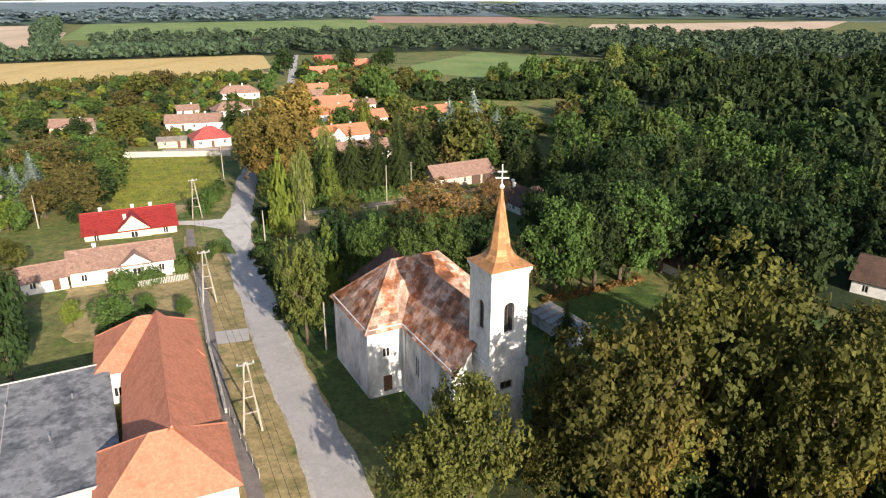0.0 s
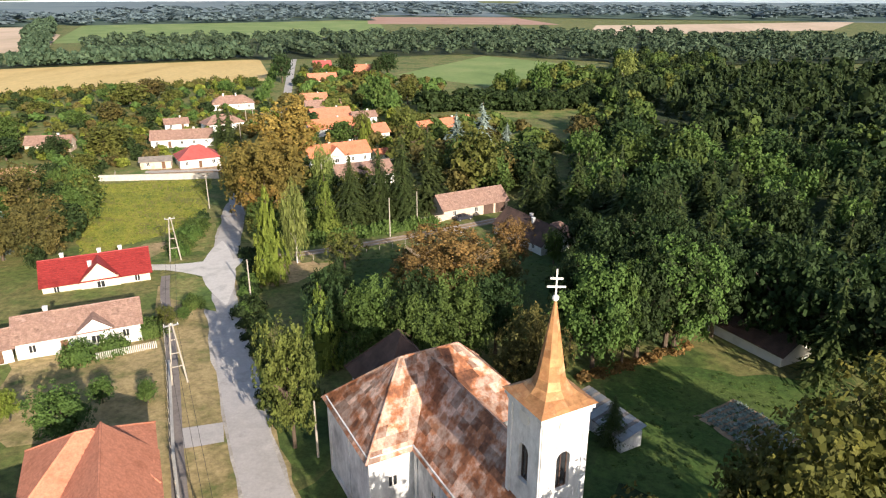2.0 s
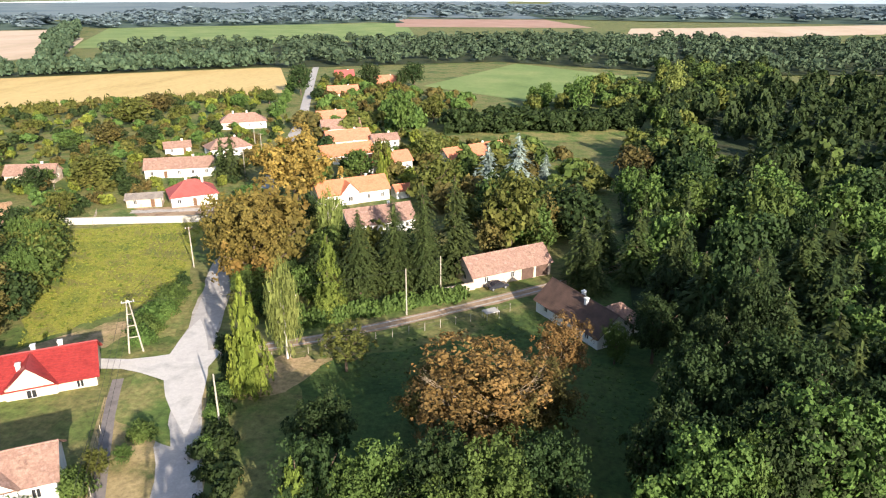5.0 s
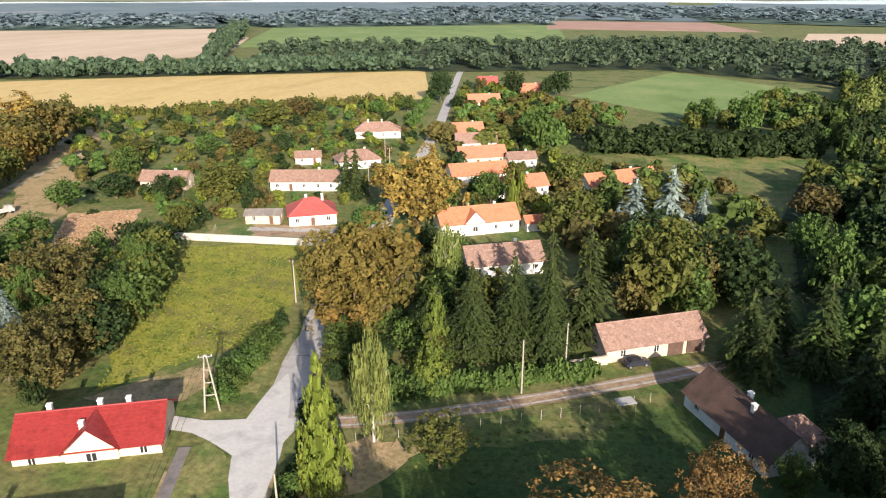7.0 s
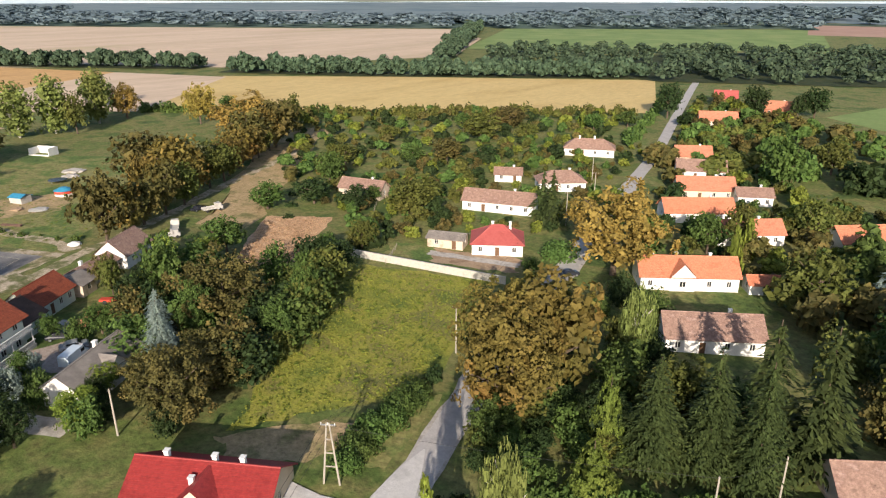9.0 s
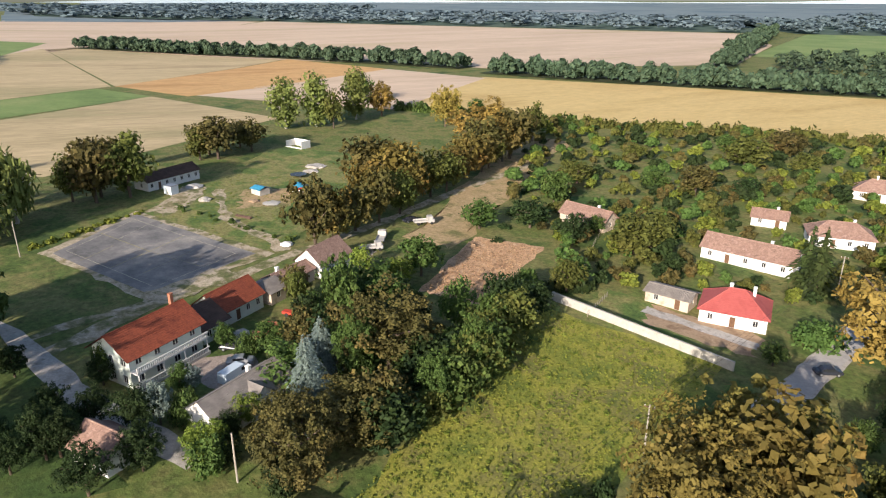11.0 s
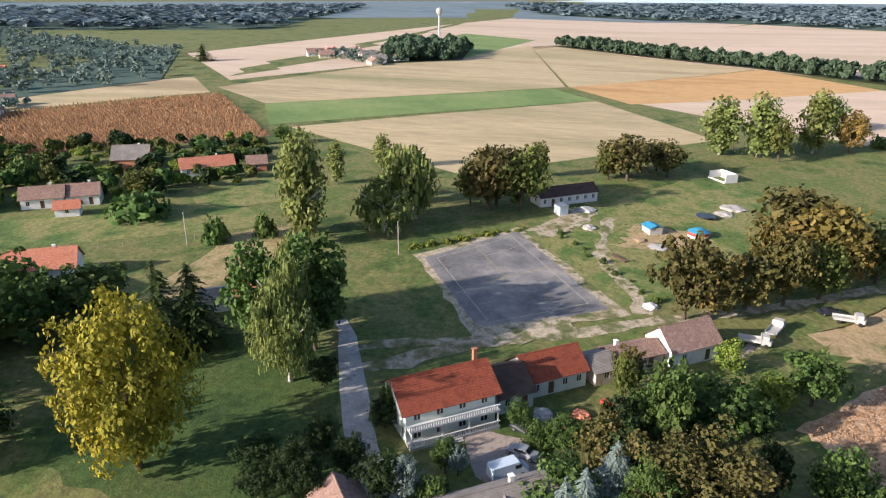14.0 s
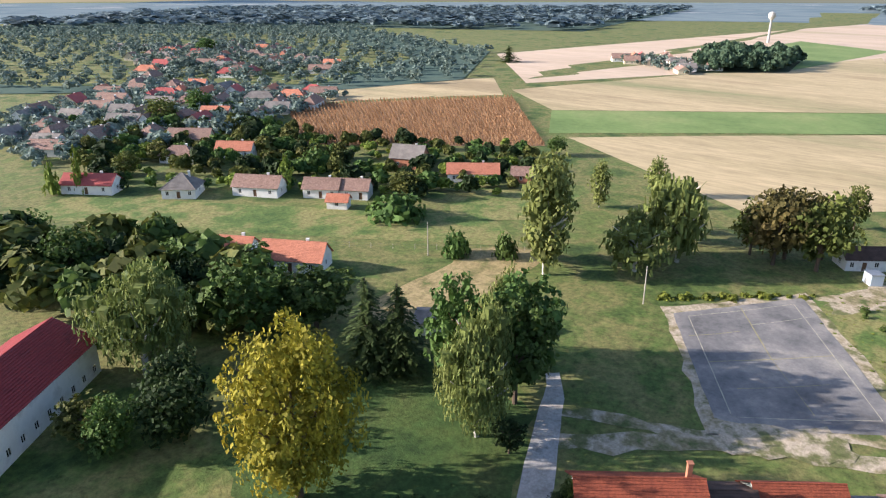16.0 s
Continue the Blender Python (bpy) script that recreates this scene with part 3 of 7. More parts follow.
patch("pale_field", (-830, 70), (-490, 372), (-715, 960), (-1500, 430), M_PALE, 0.12, "wide pale bare earth field behind a tree belt", n=8)
patch("pale_field", (-488, 370), (-420, 567), (-560, 780), (-700, 900), M_PALE, 0.13, "pale bare earth field beside a wood", n=8)
patch("pale_field", (-430, -90), (-600, -220), (-1800, 0), (-1500, 420), M_PALE, 0.10, "pale open fields reaching to the horizon", n=8)
patch("green_field", (-640, 20), (-700, -60), (-980, -40), (-900, 60), M_CROP, 0.15, "green field round a water tower", n=6)
patch("green_field", (-470, 640), (-180, 860), (-300, 1290), (-690, 1010), M_CROP, 0.13, "bright green winter crop field in the distance", n=8)
patch("green_field", (-87, 451), (-20, 404), (42, 536), (-44, 605), M_CROP, 0.10, "green meadow beside the last houses", n=8)
patch("green_field", (-12, 297), (36, 325), (30, 338), (-40, 312), M_LAWN, 0.10, "green meadow beside a tall hedge", n=8)
patch("reddish_field", (-280, 1146), (30, 1246), (-66, 1574), (-360, 1456), M_REDSOIL, 0.14, "reddish ploughed field on the horizon", n=6)
patch("pale_field", (60, 950), (430, 1150), (600, 1500), (90, 1250), M_PALE, 0.14, "pale stubble field on the horizon", n=6)
patch("green_field", (240, 640), (420, 760), (480, 900), (260, 800), M_CROP, 0.14, "green field behind the forest", n=6)
patch("maize_field", (-230, -68), (-287, 2), (-376, -67), (-284, -141), M_CORN, 0.08, "dry reddish-brown maize field behind the houses", n=10)
patch("maize_field", (-300, -135), (-380, -75), (-440, -120), (-360, -180), M_STRAW, 0.08, "dry straw-coloured strip beyond the maize", n=6)
patch("grass_strip", (-125, -68), (-192, 49), (-206, 30), (-146, -72), M_LAWN, 0.05, "mown green grass strip between two rows of houses", n=10, wob=0.5)
patch("dry_lot", (-120, 162), (-131, 154), (-155, 180), (-142, 192), M_LOT, 0.05, "dry straw-coloured lot with flattened weeds", n=14, wob=0.6)
patch("sports_meadow", (-165, 131), (-200, 106), (-275, 160), (-225, 205), M_LAWN, 0.05, "worn green playing meadow beside the court", n=10, wob=1.5)
patch("garden_bed", (26.2, 85.2), (33.2, 74.6), (39.6, 79.2), (32, 89.8), M_DIRT, 0.06, "small bare garden bed with grey-green cabbages", n=6, wob=0.3)
patch("churchyard_lawn", (14, 72), (42, 62), (46, 96), (18, 98), M_DEEP, 0.05, "sunlit green lawn beside the church", n=10, wob=1.0)

patch("dry_strip", (-150, 172), (-160, 163), (-256, 258), (-236, 268), M_DRY, 0.045, "dry grass strip between a tree row and shrubs", n=12, wob=2.0)
patch("dry_yard", (-102, 185.5), (-84.5, 194), (-89, 202), (-107, 193), M_DIRT, 0.05, "trodden bare yard of the red-roofed house", n=8, wob=0.8)
patch("garden_lawn", (-86, 190), (-112, 180), (-117, 190), (-104, 196), M_LAWN, 0.045, "short green garden lawn behind a white wall", n=8, wob=0.8)
patch("concrete_yard", (-121, 107.5), (-119.5, 119.5), (-109, 119), (-110.5, 111), M_YARD, 0.06, "cracked pinkish paved yard", "yard", n=8, wob=0.3)
patch("garden", (-48, 93), (-63, 84), (-50, 66), (-35, 74), M_VERGE, 0.045, "garden with dry grass and bare soil", n=8, wob=1.0)
patch("dry_corner", (-42, 114), (-36, 116), (-30, 128), (-40, 127), M_DRY, 0.05, "reddish dry grass under birch and thuja", n=8, wob=1.0)
patch("verge_green", (-57, 119), (-50, 115), (-43, 103), (-55, 108), M_LAWN, 0.11, "green grass triangle between footpath and road", n=8, wob=0.3)
patch("green_bank", (-58, 130), (-64, 147), (-68, 146), (-64, 126), M_LAWN, 0.07, "green roadside bank below the weedy field", n=8, wob=0.5)
patch("pasture", (-184, 40), (-196, 55), (-150, 60), (-140, 40), M_VERGE, 0.05, "worn dry pasture between the houses", n=8, wob=1.0)
patch("garden_green", (-196, 22), (-212, 44), (-240, 40), (-222, 8), M_LAWN, 0.06, "bright green garden behind the white houses", n=8, wob=1.0)
patch("field_edge", (-80, 119), (-70, 133), (-62, 136), (-70, 118), M_DRY, 0.04, "dry grass at the corner of the field", n=8, wob=1.0)

# patches of darker grass colour where tree shade lies
patch("churchyard_grass", (-18, 62), (4, 44), (26, 70), (2, 92), M_SHADED, 0.03, "lush dark grass round the church", n=12, wob=1.0)
patch("shady_meadow", (-36, 125), (-24, 98), (28, 104), (6, 148), M_SHADED, 0.03, "lush shaded meadow beside the forest", n=12, wob=1.0)
patch("park_grass", (-92, 100), (-100, 56), (-140, 50), (-136, 84), M_SHADED, 0.03, "shaded grass between park trees", n=12, wob=1.0)
# dark sheet in place of the shade below the walnuts
patch("orchard_floor", (6, 38), (60, 20), (80, 62), (16, 72), M_SHADEFLOOR, 0.04, "dark undergrowth below walnut trees", n=12, wob=1.0)
patch("shady_yard", (-4, 141), (14, 128), (24, 160), (12, 176), M_SHADED, 0.04, "shaded grass round the farm shed", n=12, wob=1.0)
patch("back_lawn", (-176, 221), (-162.5, 238), (-149, 225), (-150, 216), M_DEEP, 0.06, "mown bright green lawn behind an old house", n=8, wob=0.5)
patch("front_path", (-107, 191.5), (-87, 199), (-86, 196.6), (-105.5, 189), M_GRAVEL, 0.075, "pale worn path along the red-roofed house", "path", n=8, wob=0.3)
# roads and paths
ROAD = [(2, 30), (-8.7, 48.2), (-15.6, 59), (-22.6, 69.9), (-30.8, 83.9), (-39.2, 98.5), (-48.5, 116), (-54.2, 131), (-60.7, 148), (-66, 163), (-76, 197), (-100.3, 277.7), (-115.5, 329), (-145, 415), (-177.5, 511), (-220, 640)]
ribbon("road", ROAD, 4.3, M_ASPH, 0.10, "grey asphalt village road, patched and pale at its edges", "road", 0.05)
ribbon("road_edge", ROAD[:12], 5.2, M_GRAVEL, 0.07, "pale gravel shoulder along the asphalt road", "road edge", 0.35)
ribbon("road_verge", ROAD[:7], 13.0, M_VERGE, 0.05, "dry grass verge along the asphalt road", "verge", 0.4, offset=-3.6)
ribbon("side_road", [(-48, 121.5), (-54, 121), (-60, 120), (-66, 119)], lambda f: 12 - 9 * min(1, f * 1.6), M_PALEROAD, 0.12, "pale concrete turning off the village road", "road", 0.1)
ribbon("side_road", [(-42.5, 106), (-47.5, 114.5), (-52.5, 124), (-57.3, 136)], lambda f: 0.4 + 5.6 * math.sin(f * 3.14), M_PALEROAD, 0.13, "pale worn concrete mouth of a side road", "road", 0.1)
ribbon("driveway", [(-27.5, 73), (-31.5, 71)], 4.0, M_ASPH, 0.115, "short grey asphalt drive across the verge", "driveway", 0.1)
ribbon("footpath", [(-10, 36), (-16.3, 46.2), (-22.5, 55), (-30.7, 68.5), (-42, 88), (-53.8, 107.3), (-58.5, 116)], 1.5, M_PATH, 0.12, "narrow dark asphalt footpath along a fence", "path", 0.05)
for off, lab in ((-0.85, "pale wheel rut of a dirt lane"), (0.85, "pale wheel rut of a dirt lane beside a hedge")):
    ribbon("dirt_lane_rut", [(-55, 124), (-44, 128.5), (-30, 138), (-15, 150.7), (0.6, 165), (14, 178)], 0.38, M_GRAVEL, 0.09, lab, "dirt lane", 0.10, offset=off)
ribbon("dirt_lane", [(-55, 124), (-44, 128.5), (-30, 138), (-15, 150.7), (0.6, 165), (14, 178)], 3.0, M_DIRT, 0.055, "brown dirt lane past a hedge and a barn", "dirt lane", 0.4)
ribbon("gravel_lane", [(-94, 107.4), (-98.5, 104.6), (-104.7, 100.6), (-112.8, 95.7), (-119, 92.8), (-126, 90), (-134, 86.8), (-141, 84), (-147, 80.5)], lambda f: 4.0 * (1 - 0.4 * max(0, f - 0.7) / 0.3), M_GRAVEL, 0.08, "pale gravel lane past a balconied house", "lane", 0.4)
ribbon("gravel_apron", [(-131, 88), (-136, 95), (-141, 101), (-145, 107), (-152, 117)], 4.0, M_SAND, 0.065, "scattered pale gravel behind the balconied house", "gravel", 1.0)
ribbon("dirt_track", [(-139, 85.5), (-150, 118), (-160, 136), (-172, 160), (-190, 190), (-215, 240)], 3.0, M_SAND, 0.07, "faint grassy track with bare patches", "track", 0.8)
ribbon("dirt_track", [(-163, 135), (-172, 134), (-190, 128), (-220, 130)], 3.0, M_SAND, 0.06, "worn bare track beside the court", "track", 1.0)

# playing court
patch("court_margin", (-146.5, 105), (-181.5, 86), (-206, 107.5), (-162, 132.5), M_SAND, 0.07, "dry sandy margin round the court", "court", n=12, wob=0.5)
patch("court", (-148.5, 106.2), (-180, 88.6), (-203, 107), (-163.5, 128.8), M_COURT, 0.11, "cracked dark asphalt playing court with faded lines", "court", n=10, wob=0.15)


# ---- trees ----

def ball(n=2):
    """A rounded ball of quads: vertices and faces."""
    vs, fs = [], []
    for ax in range(3):
        for sg in (-1, 1):
            o = len(vs)
            for i in range(n + 1):
                for j in range(n + 1):
                    u, v = math.tan((2 * i / n - 1) * 0.785), math.tan((2 * j / n - 1) * 0.785)
                    p = [0, 0, 0]
                    p[ax], p[(ax + 1) % 3], p[(ax + 2) % 3] = sg, u * sg, v
                    l = math.sqrt(sum(c * c for c in p))
                    vs.append([c / l for c in p])
            for i in range(n):
                for j in range(n):
                    a = o + i * (n + 1) + j
                    fs.append((a, a + n + 1, a + n + 2, a + 1))
    return np.array(vs), np.array(fs)


BALL_V, BALL_F = ball(2)
LOW_V, LOW_F = ball(1)


def merge(chunks):
    vs, fs, o = [], [], 0
    for v, f in chunks:
        vs.append(v)
        fs.append(np.asarray(f) + o)
        o += len(v)
    return np.concatenate(vs), np.concatenate(fs)


def leaves(rng, pts, nrm, size, tall=1.0, droop=0.0):
    """A leafy quad at each point, roughly facing nrm."""
    n = len(pts)
    nrm = nrm + rng.normal(0, 0.55, (n, 3))
    nrm /= np.linalg.norm(nrm, axis=1)[:, None] + 1e-9
    r = rng.normal(0, 1, (n, 3))
    if droop:
        r = r * (1 - droop) + np.array([0, 0, 1.0]) * droop * 2
    u = np.cross(nrm, r)
    u /= np.linalg.norm(u, axis=1)[:, None] + 1e-9
    v = np.cross(nrm, u)
    s = size * rng.uniform(0.6, 1.35, (n, 1))
    w = s * rng.uniform(0.45, 0.85, (n, 1))
    t = s * tall
    k = rng.uniform(-0.3, 0.3, (n, 1))
    vs = np.stack([pts - u * w - v * t * 0.7, pts + u * w * 0.8 - v * t, pts + u * w + v * t * (0.8 + k), pts - u * w * 0.7 + v * t], 1).reshape(-1, 3)
    return vs, np.arange(4 * n).reshape(n, 4)


def sphere_pts(rng, n):
    p = rng.normal(0, 1, (n, 3))
    return p / np.linalg.norm(p, axis=1)[:, None]


def tufts(rng, centres, outward, n, spread, size, droop=0.0, tall=1.0):
    """Small sprays of leaves round each of the given points, thicker on the outer side."""
    k = len(centres)
    m = max(3, n // k)
    d = sphere_pts(rng, k * m)
    o = np.repeat(outward, m, 0)
    d = np.where((d * o).sum(1)[:, None] < -0.25, -d, d)
    p = np.repeat(centres, m, 0) + d * np.repeat(spread, m)[:, None] * rng.uniform(0.35, 1.1, (k * m, 1))
    return leaves(rng, p, d * 0.5 + o * 0.7, size, tall, droop)


def crown(kind, seed, n):
    """Vertices and faces of a crown in a unit tree (radius 1 across, height 1)."""
    rng = np.random.default_rng(seed)
    ch = []
    big = min(3.5, (1000.0 / n) ** 0.5)
    if kind in ("broad", "tall", "sparse"):
        zc, rz = {"broad": (0.51, 0.50), "tall": (0.51, 0.49), "sparse": (0.57, 0.42)}[kind]
        k = (23 if kind != "tall" else 22) if n > 450 else (7 if n > 130 else 3)
        i = np.arange(k) + 0.5
        turn, up = 2.39996 * i + rng.uniform(0, 6.28), 1 - 2 * i / k
        cs = np.stack([np.cos(turn) * np.sqrt(1 - up * up), np.sin(turn) * np.sqrt(1 - up * up), up], 1) * rng.uniform(0.42, 0.72, (k, 1))
        cs += rng.normal(0, 0.05, (k, 3))
        if k == 3:
            cs = cs * 0.6
        if kind == "tall":
            cs[:, :2] *= 0.75
            cs[:, 2] = np.linspace(-0.8, 0.85, k)
            cs[:, :2] *= (1 - 0.45 * np.abs(cs[:, 2:3]))
        rr = rng.uniform(0.27, 0.43, k) * {7: 1.25, 3: 1.7}.get(k, 1.15 if kind == "tall" else 1)
        for c, r in zip(cs, rr):
            m = max(4, int(n / k * (r / 0.33) ** 2))
            if n > 1600:
                q = max(7, int(m / 26))
                d = sphere_pts(rng, q)
                d[:, 2] = np.where(d[:, 2] < -0.35, -d[:, 2], d[:, 2])
                p = c + d * r * rng.uniform(0.58, 1.12, (q, 1))
                ch.append(tufts(rng, p, d, m, rng.uniform(0.08, 0.16, q), 0.062 * big))
            else:
                d = sphere_pts(rng, m)
                d[:, 2] = np.where(d[:, 2] < -0.3, -d[:, 2], d[:, 2])
                p = c + d * r * rng.uniform(0.62, 1.14, (m, 1)) ** 0.8
                ch.append(leaves(rng, p, d, (0.052 if n > 450 else 0.058) * big))
            if kind != "sparse" and k > 3:
                m = max(5, m // 4)          # inner leaves that close the crown
                d = sphere_pts(rng, m)
                ch.append(leaves(rng, c * 0.94 + d * r * rng.uniform(0.1, 0.62, (m, 1)), d, (0.095 if n > 450 else 0.10) * big))
            elif k == 3:
                ch.append((LOW_V * r * 0.5 * rng.uniform(0.7, 1.2, (len(LOW_V), 1)) + c, LOW_F))
        v, f = merge(ch)
        v = v * np.array([1, 1, rz]) + np.array([0, 0, zc])
        return v, f
    if kind == "cone":
        k = max(60, n // 30)
        f = 1 - (1 - rng.uniform(0, 1, k)) ** 0.55
        th = rng.uniform(0, 6.283, k)
        R = (1 - f) ** 0.8 * np.minimum(1, 0.70 + 2.2 * f) * (1 + 0.13 * np.sin(3 * th + 7 * f)) * rng.uniform(0.72, 1.1, k)
        p = np.stack([np.cos(th) * R, np.sin(th) * R, 0.03 + 0.95 * f], 1)
        o = np.stack([np.cos(th), np.sin(th), np.full(k, 0.5)], 1)
        v, q = tufts(rng, p, o, n, rng.uniform(0.09, 0.17, k) * (1.1 - 0.6 * f), 0.062 * big, 0.45, 1.3)
        v[:, 2] = (v[:, 2] - p[:, 2].repeat(len(v) // k)) * 0.55 + p[:, 2].repeat(len(v) // k)
        ch.append((v, q))
        for g in np.linspace(0.02, 0.8, 8):
            R = (1 - g) ** 0.85 * 0.6 * min(1, 0.7 + 2.2 * g)
            ch.append((LOW_V * np.array([R, R, 0.09]) * rng.uniform(0.7, 1.15, (len(LOW_V), 1)) + np.array([0, 0, 0.06 + g * 0.9]), LOW_F))
        return merge(ch)
    if kind == "weeping":
        k = 34
        cs = sphere_pts(rng, k) * rng.uniform(0.3, 0.75, (k, 1))
        for c in cs:
            m = int(n / k)
            d = sphere_pts(rng, m)
            p = c + d * np.array([0.24, 0.24, 0.34])
            p[:, 2] -= rng.uniform(0, 0.5, m) * np.linalg.norm(p[:, :2], axis=1)
            ch.append(leaves(rng, p, d * np.array([1, 1, 0.1]), 0.046 * big, tall=2.0, droop=0.8))
            ch.append((LOW_V * 0.14 * rng.uniform(0.8, 1.1, (len(LOW_V), 1)) + c, LOW_F))
        v, f = merge(ch)
        return v * np.array([1, 1, 0.5]) + np.array([0, 0, 0.53]), f
    if kind in ("spruce", "larch"):
        step = 7 if n > 450 else 3
        b = max(8, int(n / step))
        whorls = 24 if n > 450 else 12
        f = 1 - (1 - rng.uniform(0, 1, b)) ** 0.6
        w = np.floor(f * whorls)
        f = (w + 0.5 + rng.normal(0, 0.14, b)) / whorls
        f = np.clip(f, 0, 0.985)
        arms = 11
        th = 2 * np.pi * (np.floor(rng.uniform(0, arms, b)) / arms) + w * 2.4
        reach = 1 + 0.24 * np.sin(th * 5 + w * 3.7) + 0.14 * np.sin(th * 3 - w)
        R = ((1 - f) ** 0.92 * 1.08 * np.minimum(1, 0.76 + 3.0 * f) + 0.03) * reach
        ln = (0.115 if n > 450 else 0.19) * min(2.2, (3000.0 / n) ** 0.45)
        for q in range(step):
            a = 0.28 + 0.72 * (q + rng.uniform(0, 1, b)) / step
            rad = R * a
            t2 = th + rng.normal(0, 0.13, b) * (1.15 - 0.5 * a)
            sag = 0.16 * rad * a * a - 0.05 * rad
            p = np.stack([np.cos(t2) * rad, np.sin(t2) * rad, 0.06 + 0.93 * f - sag + rng.normal(0, 0.005, b)], 1)
            yaw = th + rng.normal(0, 0.55, b)
            out = np.stack([np.cos(yaw), np.sin(yaw), np.zeros(b)], 1)
            side = np.stack([-np.sin(yaw), np.cos(yaw), np.zeros(b)], 1)
            s = ln * rng.uniform(0.55, 1.2, (b, 1)) * (0.5 + 0.5 * (1 - f[:, None]))
            drop = np.array([0, 0, 1.0]) * s * rng.uniform(0.05, 0.32, (b, 1))
            wd = s * rng.uniform(0.28, 0.5, (b, 1))
            vs = np.stack([p - out * s, p + side * wd - drop * 0.5, p + out * s - drop, p - side * wd - drop * rng.uniform(0.1, 0.9, (b, 1))], 1)
            ch.append((vs.reshape(-1, 3), np.arange(4 * b).reshape(b, 4)))
        for g in np.linspace(0.0, 0.85, 8):
            R = (1 - g) ** 0.9 * 0.46
            ch.append((LOW_V * np.array([R, R, 0.08]) * rng.uniform(0.6, 1.2, (len(LOW_V), 1)) + np.array([0, 0, 0.09 + g * 0.9]), LOW_F))
        return merge(ch)
    if kind == "stalk":
        p = np.stack([rng.uniform(-0.5, 0.5, n), rng.uniform(-0.5, 0.5, n), rng.uniform(0.25, 0.95, n)], 1)
        return leaves(rng, p, sphere_pts(rng, n) * np.array([1, 1, 0.2]), 0.28, tall=0.9, droop=0.9)
    d = sphere_pts(rng, n)          # bush
    d[:, 2] = np.abs(d[:, 2])
    lump = 1 + 0.16 * np.sin(5 * d[:, :1] + seed) * np.cos(4 * d[:, 1:2] + 1) + 0.10 * np.sin(11 * d[:, 2:] + 7 * d[:, :1])
    p = d * rng.uniform(0.72, 1.1, (n, 1)) * lump
    p[:, 2] *= 0.92
    return merge([leaves(rng, p, d, 0.066 * big), (LOW_V * 0.82, LOW_F)])


def trunk_mesh(name, kind, seed, material):
    rng = random.Random(seed)
    bm = bmesh.new()
    top = 0.95 if kind in ("spruce", "larch", "tall", "cone") else 0.62
    r = 0.045 if kind != "sparse" else 0.04
    tube(bm, (0, 0, -0.06), (0, 0, 0.25), r * 1.4, r, 8)
    tube(bm, (0, 0, 0.25), (0.02, 0.01, top), r, r * 0.25, 8)
    if kind == "sparse":
        for i in range(11):
            a = rng.uniform(0, 6.28)
            z = rng.uniform(0.18, 0.42)
            e = Vector((math.cos(a) * rng.uniform(0.25, 0.5), math.sin(a) * rng.uniform(0.25, 0.5), z + rng.uniform(0.15, 0.28)))
            tube(bm, (0, 0, z), e, r * 0.30, r * 0.14, 6)
            for k in range(5):
                b = a + rng.uniform(-1.1, 1.1)
                w = e + Vector((math.cos(b) * rng.uniform(0.12, 0.3), math.sin(b) * rng.uniform(0.12, 0.3), rng.uniform(0.06, 0.2)))
                tube(bm, e, w, r * 0.11, r * 0.05, 5)
                for j in range(3):
                    c = b + rng.uniform(-0.9, 0.9)
                    tube(bm, w, w + Vector((math.cos(c) * 0.13, math.sin(c) * 0.13, rng.uniform(0.0, 0.10))), r * 0.045, r * 0.02, 4)
    elif kind not in ("spruce", "larch", "cone"):
        for i in range(6):
            a = rng.uniform(0, 6.28)
            z = rng.uniform(0.22, 0.5)
            tube(bm, (0, 0, z), (math.cos(a) * 0.62, math.sin(a) * 0.62, z + rng.uniform(0.15, 0.32)), r * 0.5, r * 0.12, 6)
    me = bpy.data.meshes.new(name)
    bm.to_mesh(me)
    bm.free()
    me.materials.append(material)
    return me


SPECIES = {   # shape, leaves, bark, label
    "walnut": ("broad", "gold", M_BARK, "broad tree with yellowing olive leaves beside the church"),
    "olive": ("broad", "olive", M_BARK, "rounded tree with olive-green leaves"),
    "green": ("broad", "green", M_BARK, "leafy tree with a full green crown"),
    "dark": ("broad", "dark", M_BARK, "dark green leafy tree of the forest"),
    "brown": ("broad", "brown", M_BARK, "rounded tree with leaves turning brown"),
    "rust": ("broad", "rust", M_BARK, "large chestnut tree with rusty autumn leaves"),
    "oak": ("broad", "oak", M_BARK, "large oak with yellow-brown leaves"),
    "yellow": ("broad", "yellow", M_BARK, "tall tree with bright yellow autumn leaves"),
    "yellowgreen": ("broad", "lime", M_BARK, "small tree with yellow-green leaves"),
    "bluegrey": ("broad", "blue", M_BARK, "small rounded blue-grey conifer in a garden"),
    "bare": ("sparse", "tan", M_TWIG, "half-bare walnut tree with thin brown leaves"),
    "twiggy": ("sparse", "olive", M_BARK, "small half-bare tree on the meadow"),
    "thuja": ("cone", "lime", M_BARK, "slender pointed thuja with yellow-green leaves"),
    "poplar": ("tall", "poplar", M_BIRCHB, "tall pale-green poplar with silvery bark"),
    "weeping": ("weeping", "poplar", M_BIRCHB, "weeping birch with hanging pale branches"),
    "larch": ("cone", "larch", M_BARK, "slender larch with yellow-green needles"),
    "spruce": ("spruce", "spruce", M_BARK, "tall dark green spruce with drooping branches"),
    "bluespruce": ("spruce", "blue", M_BARK, "pointed silvery blue spruce in a garden"),
    "bush": ("bush", "green", M_BARK, "rounded leafy green garden bush"),
    "drybush": ("bush", "brown", M_BARK, "low shrub with brownish dry leaves"),
}
FIRST, COUNT = {}, {}
prng = random.Random(7)


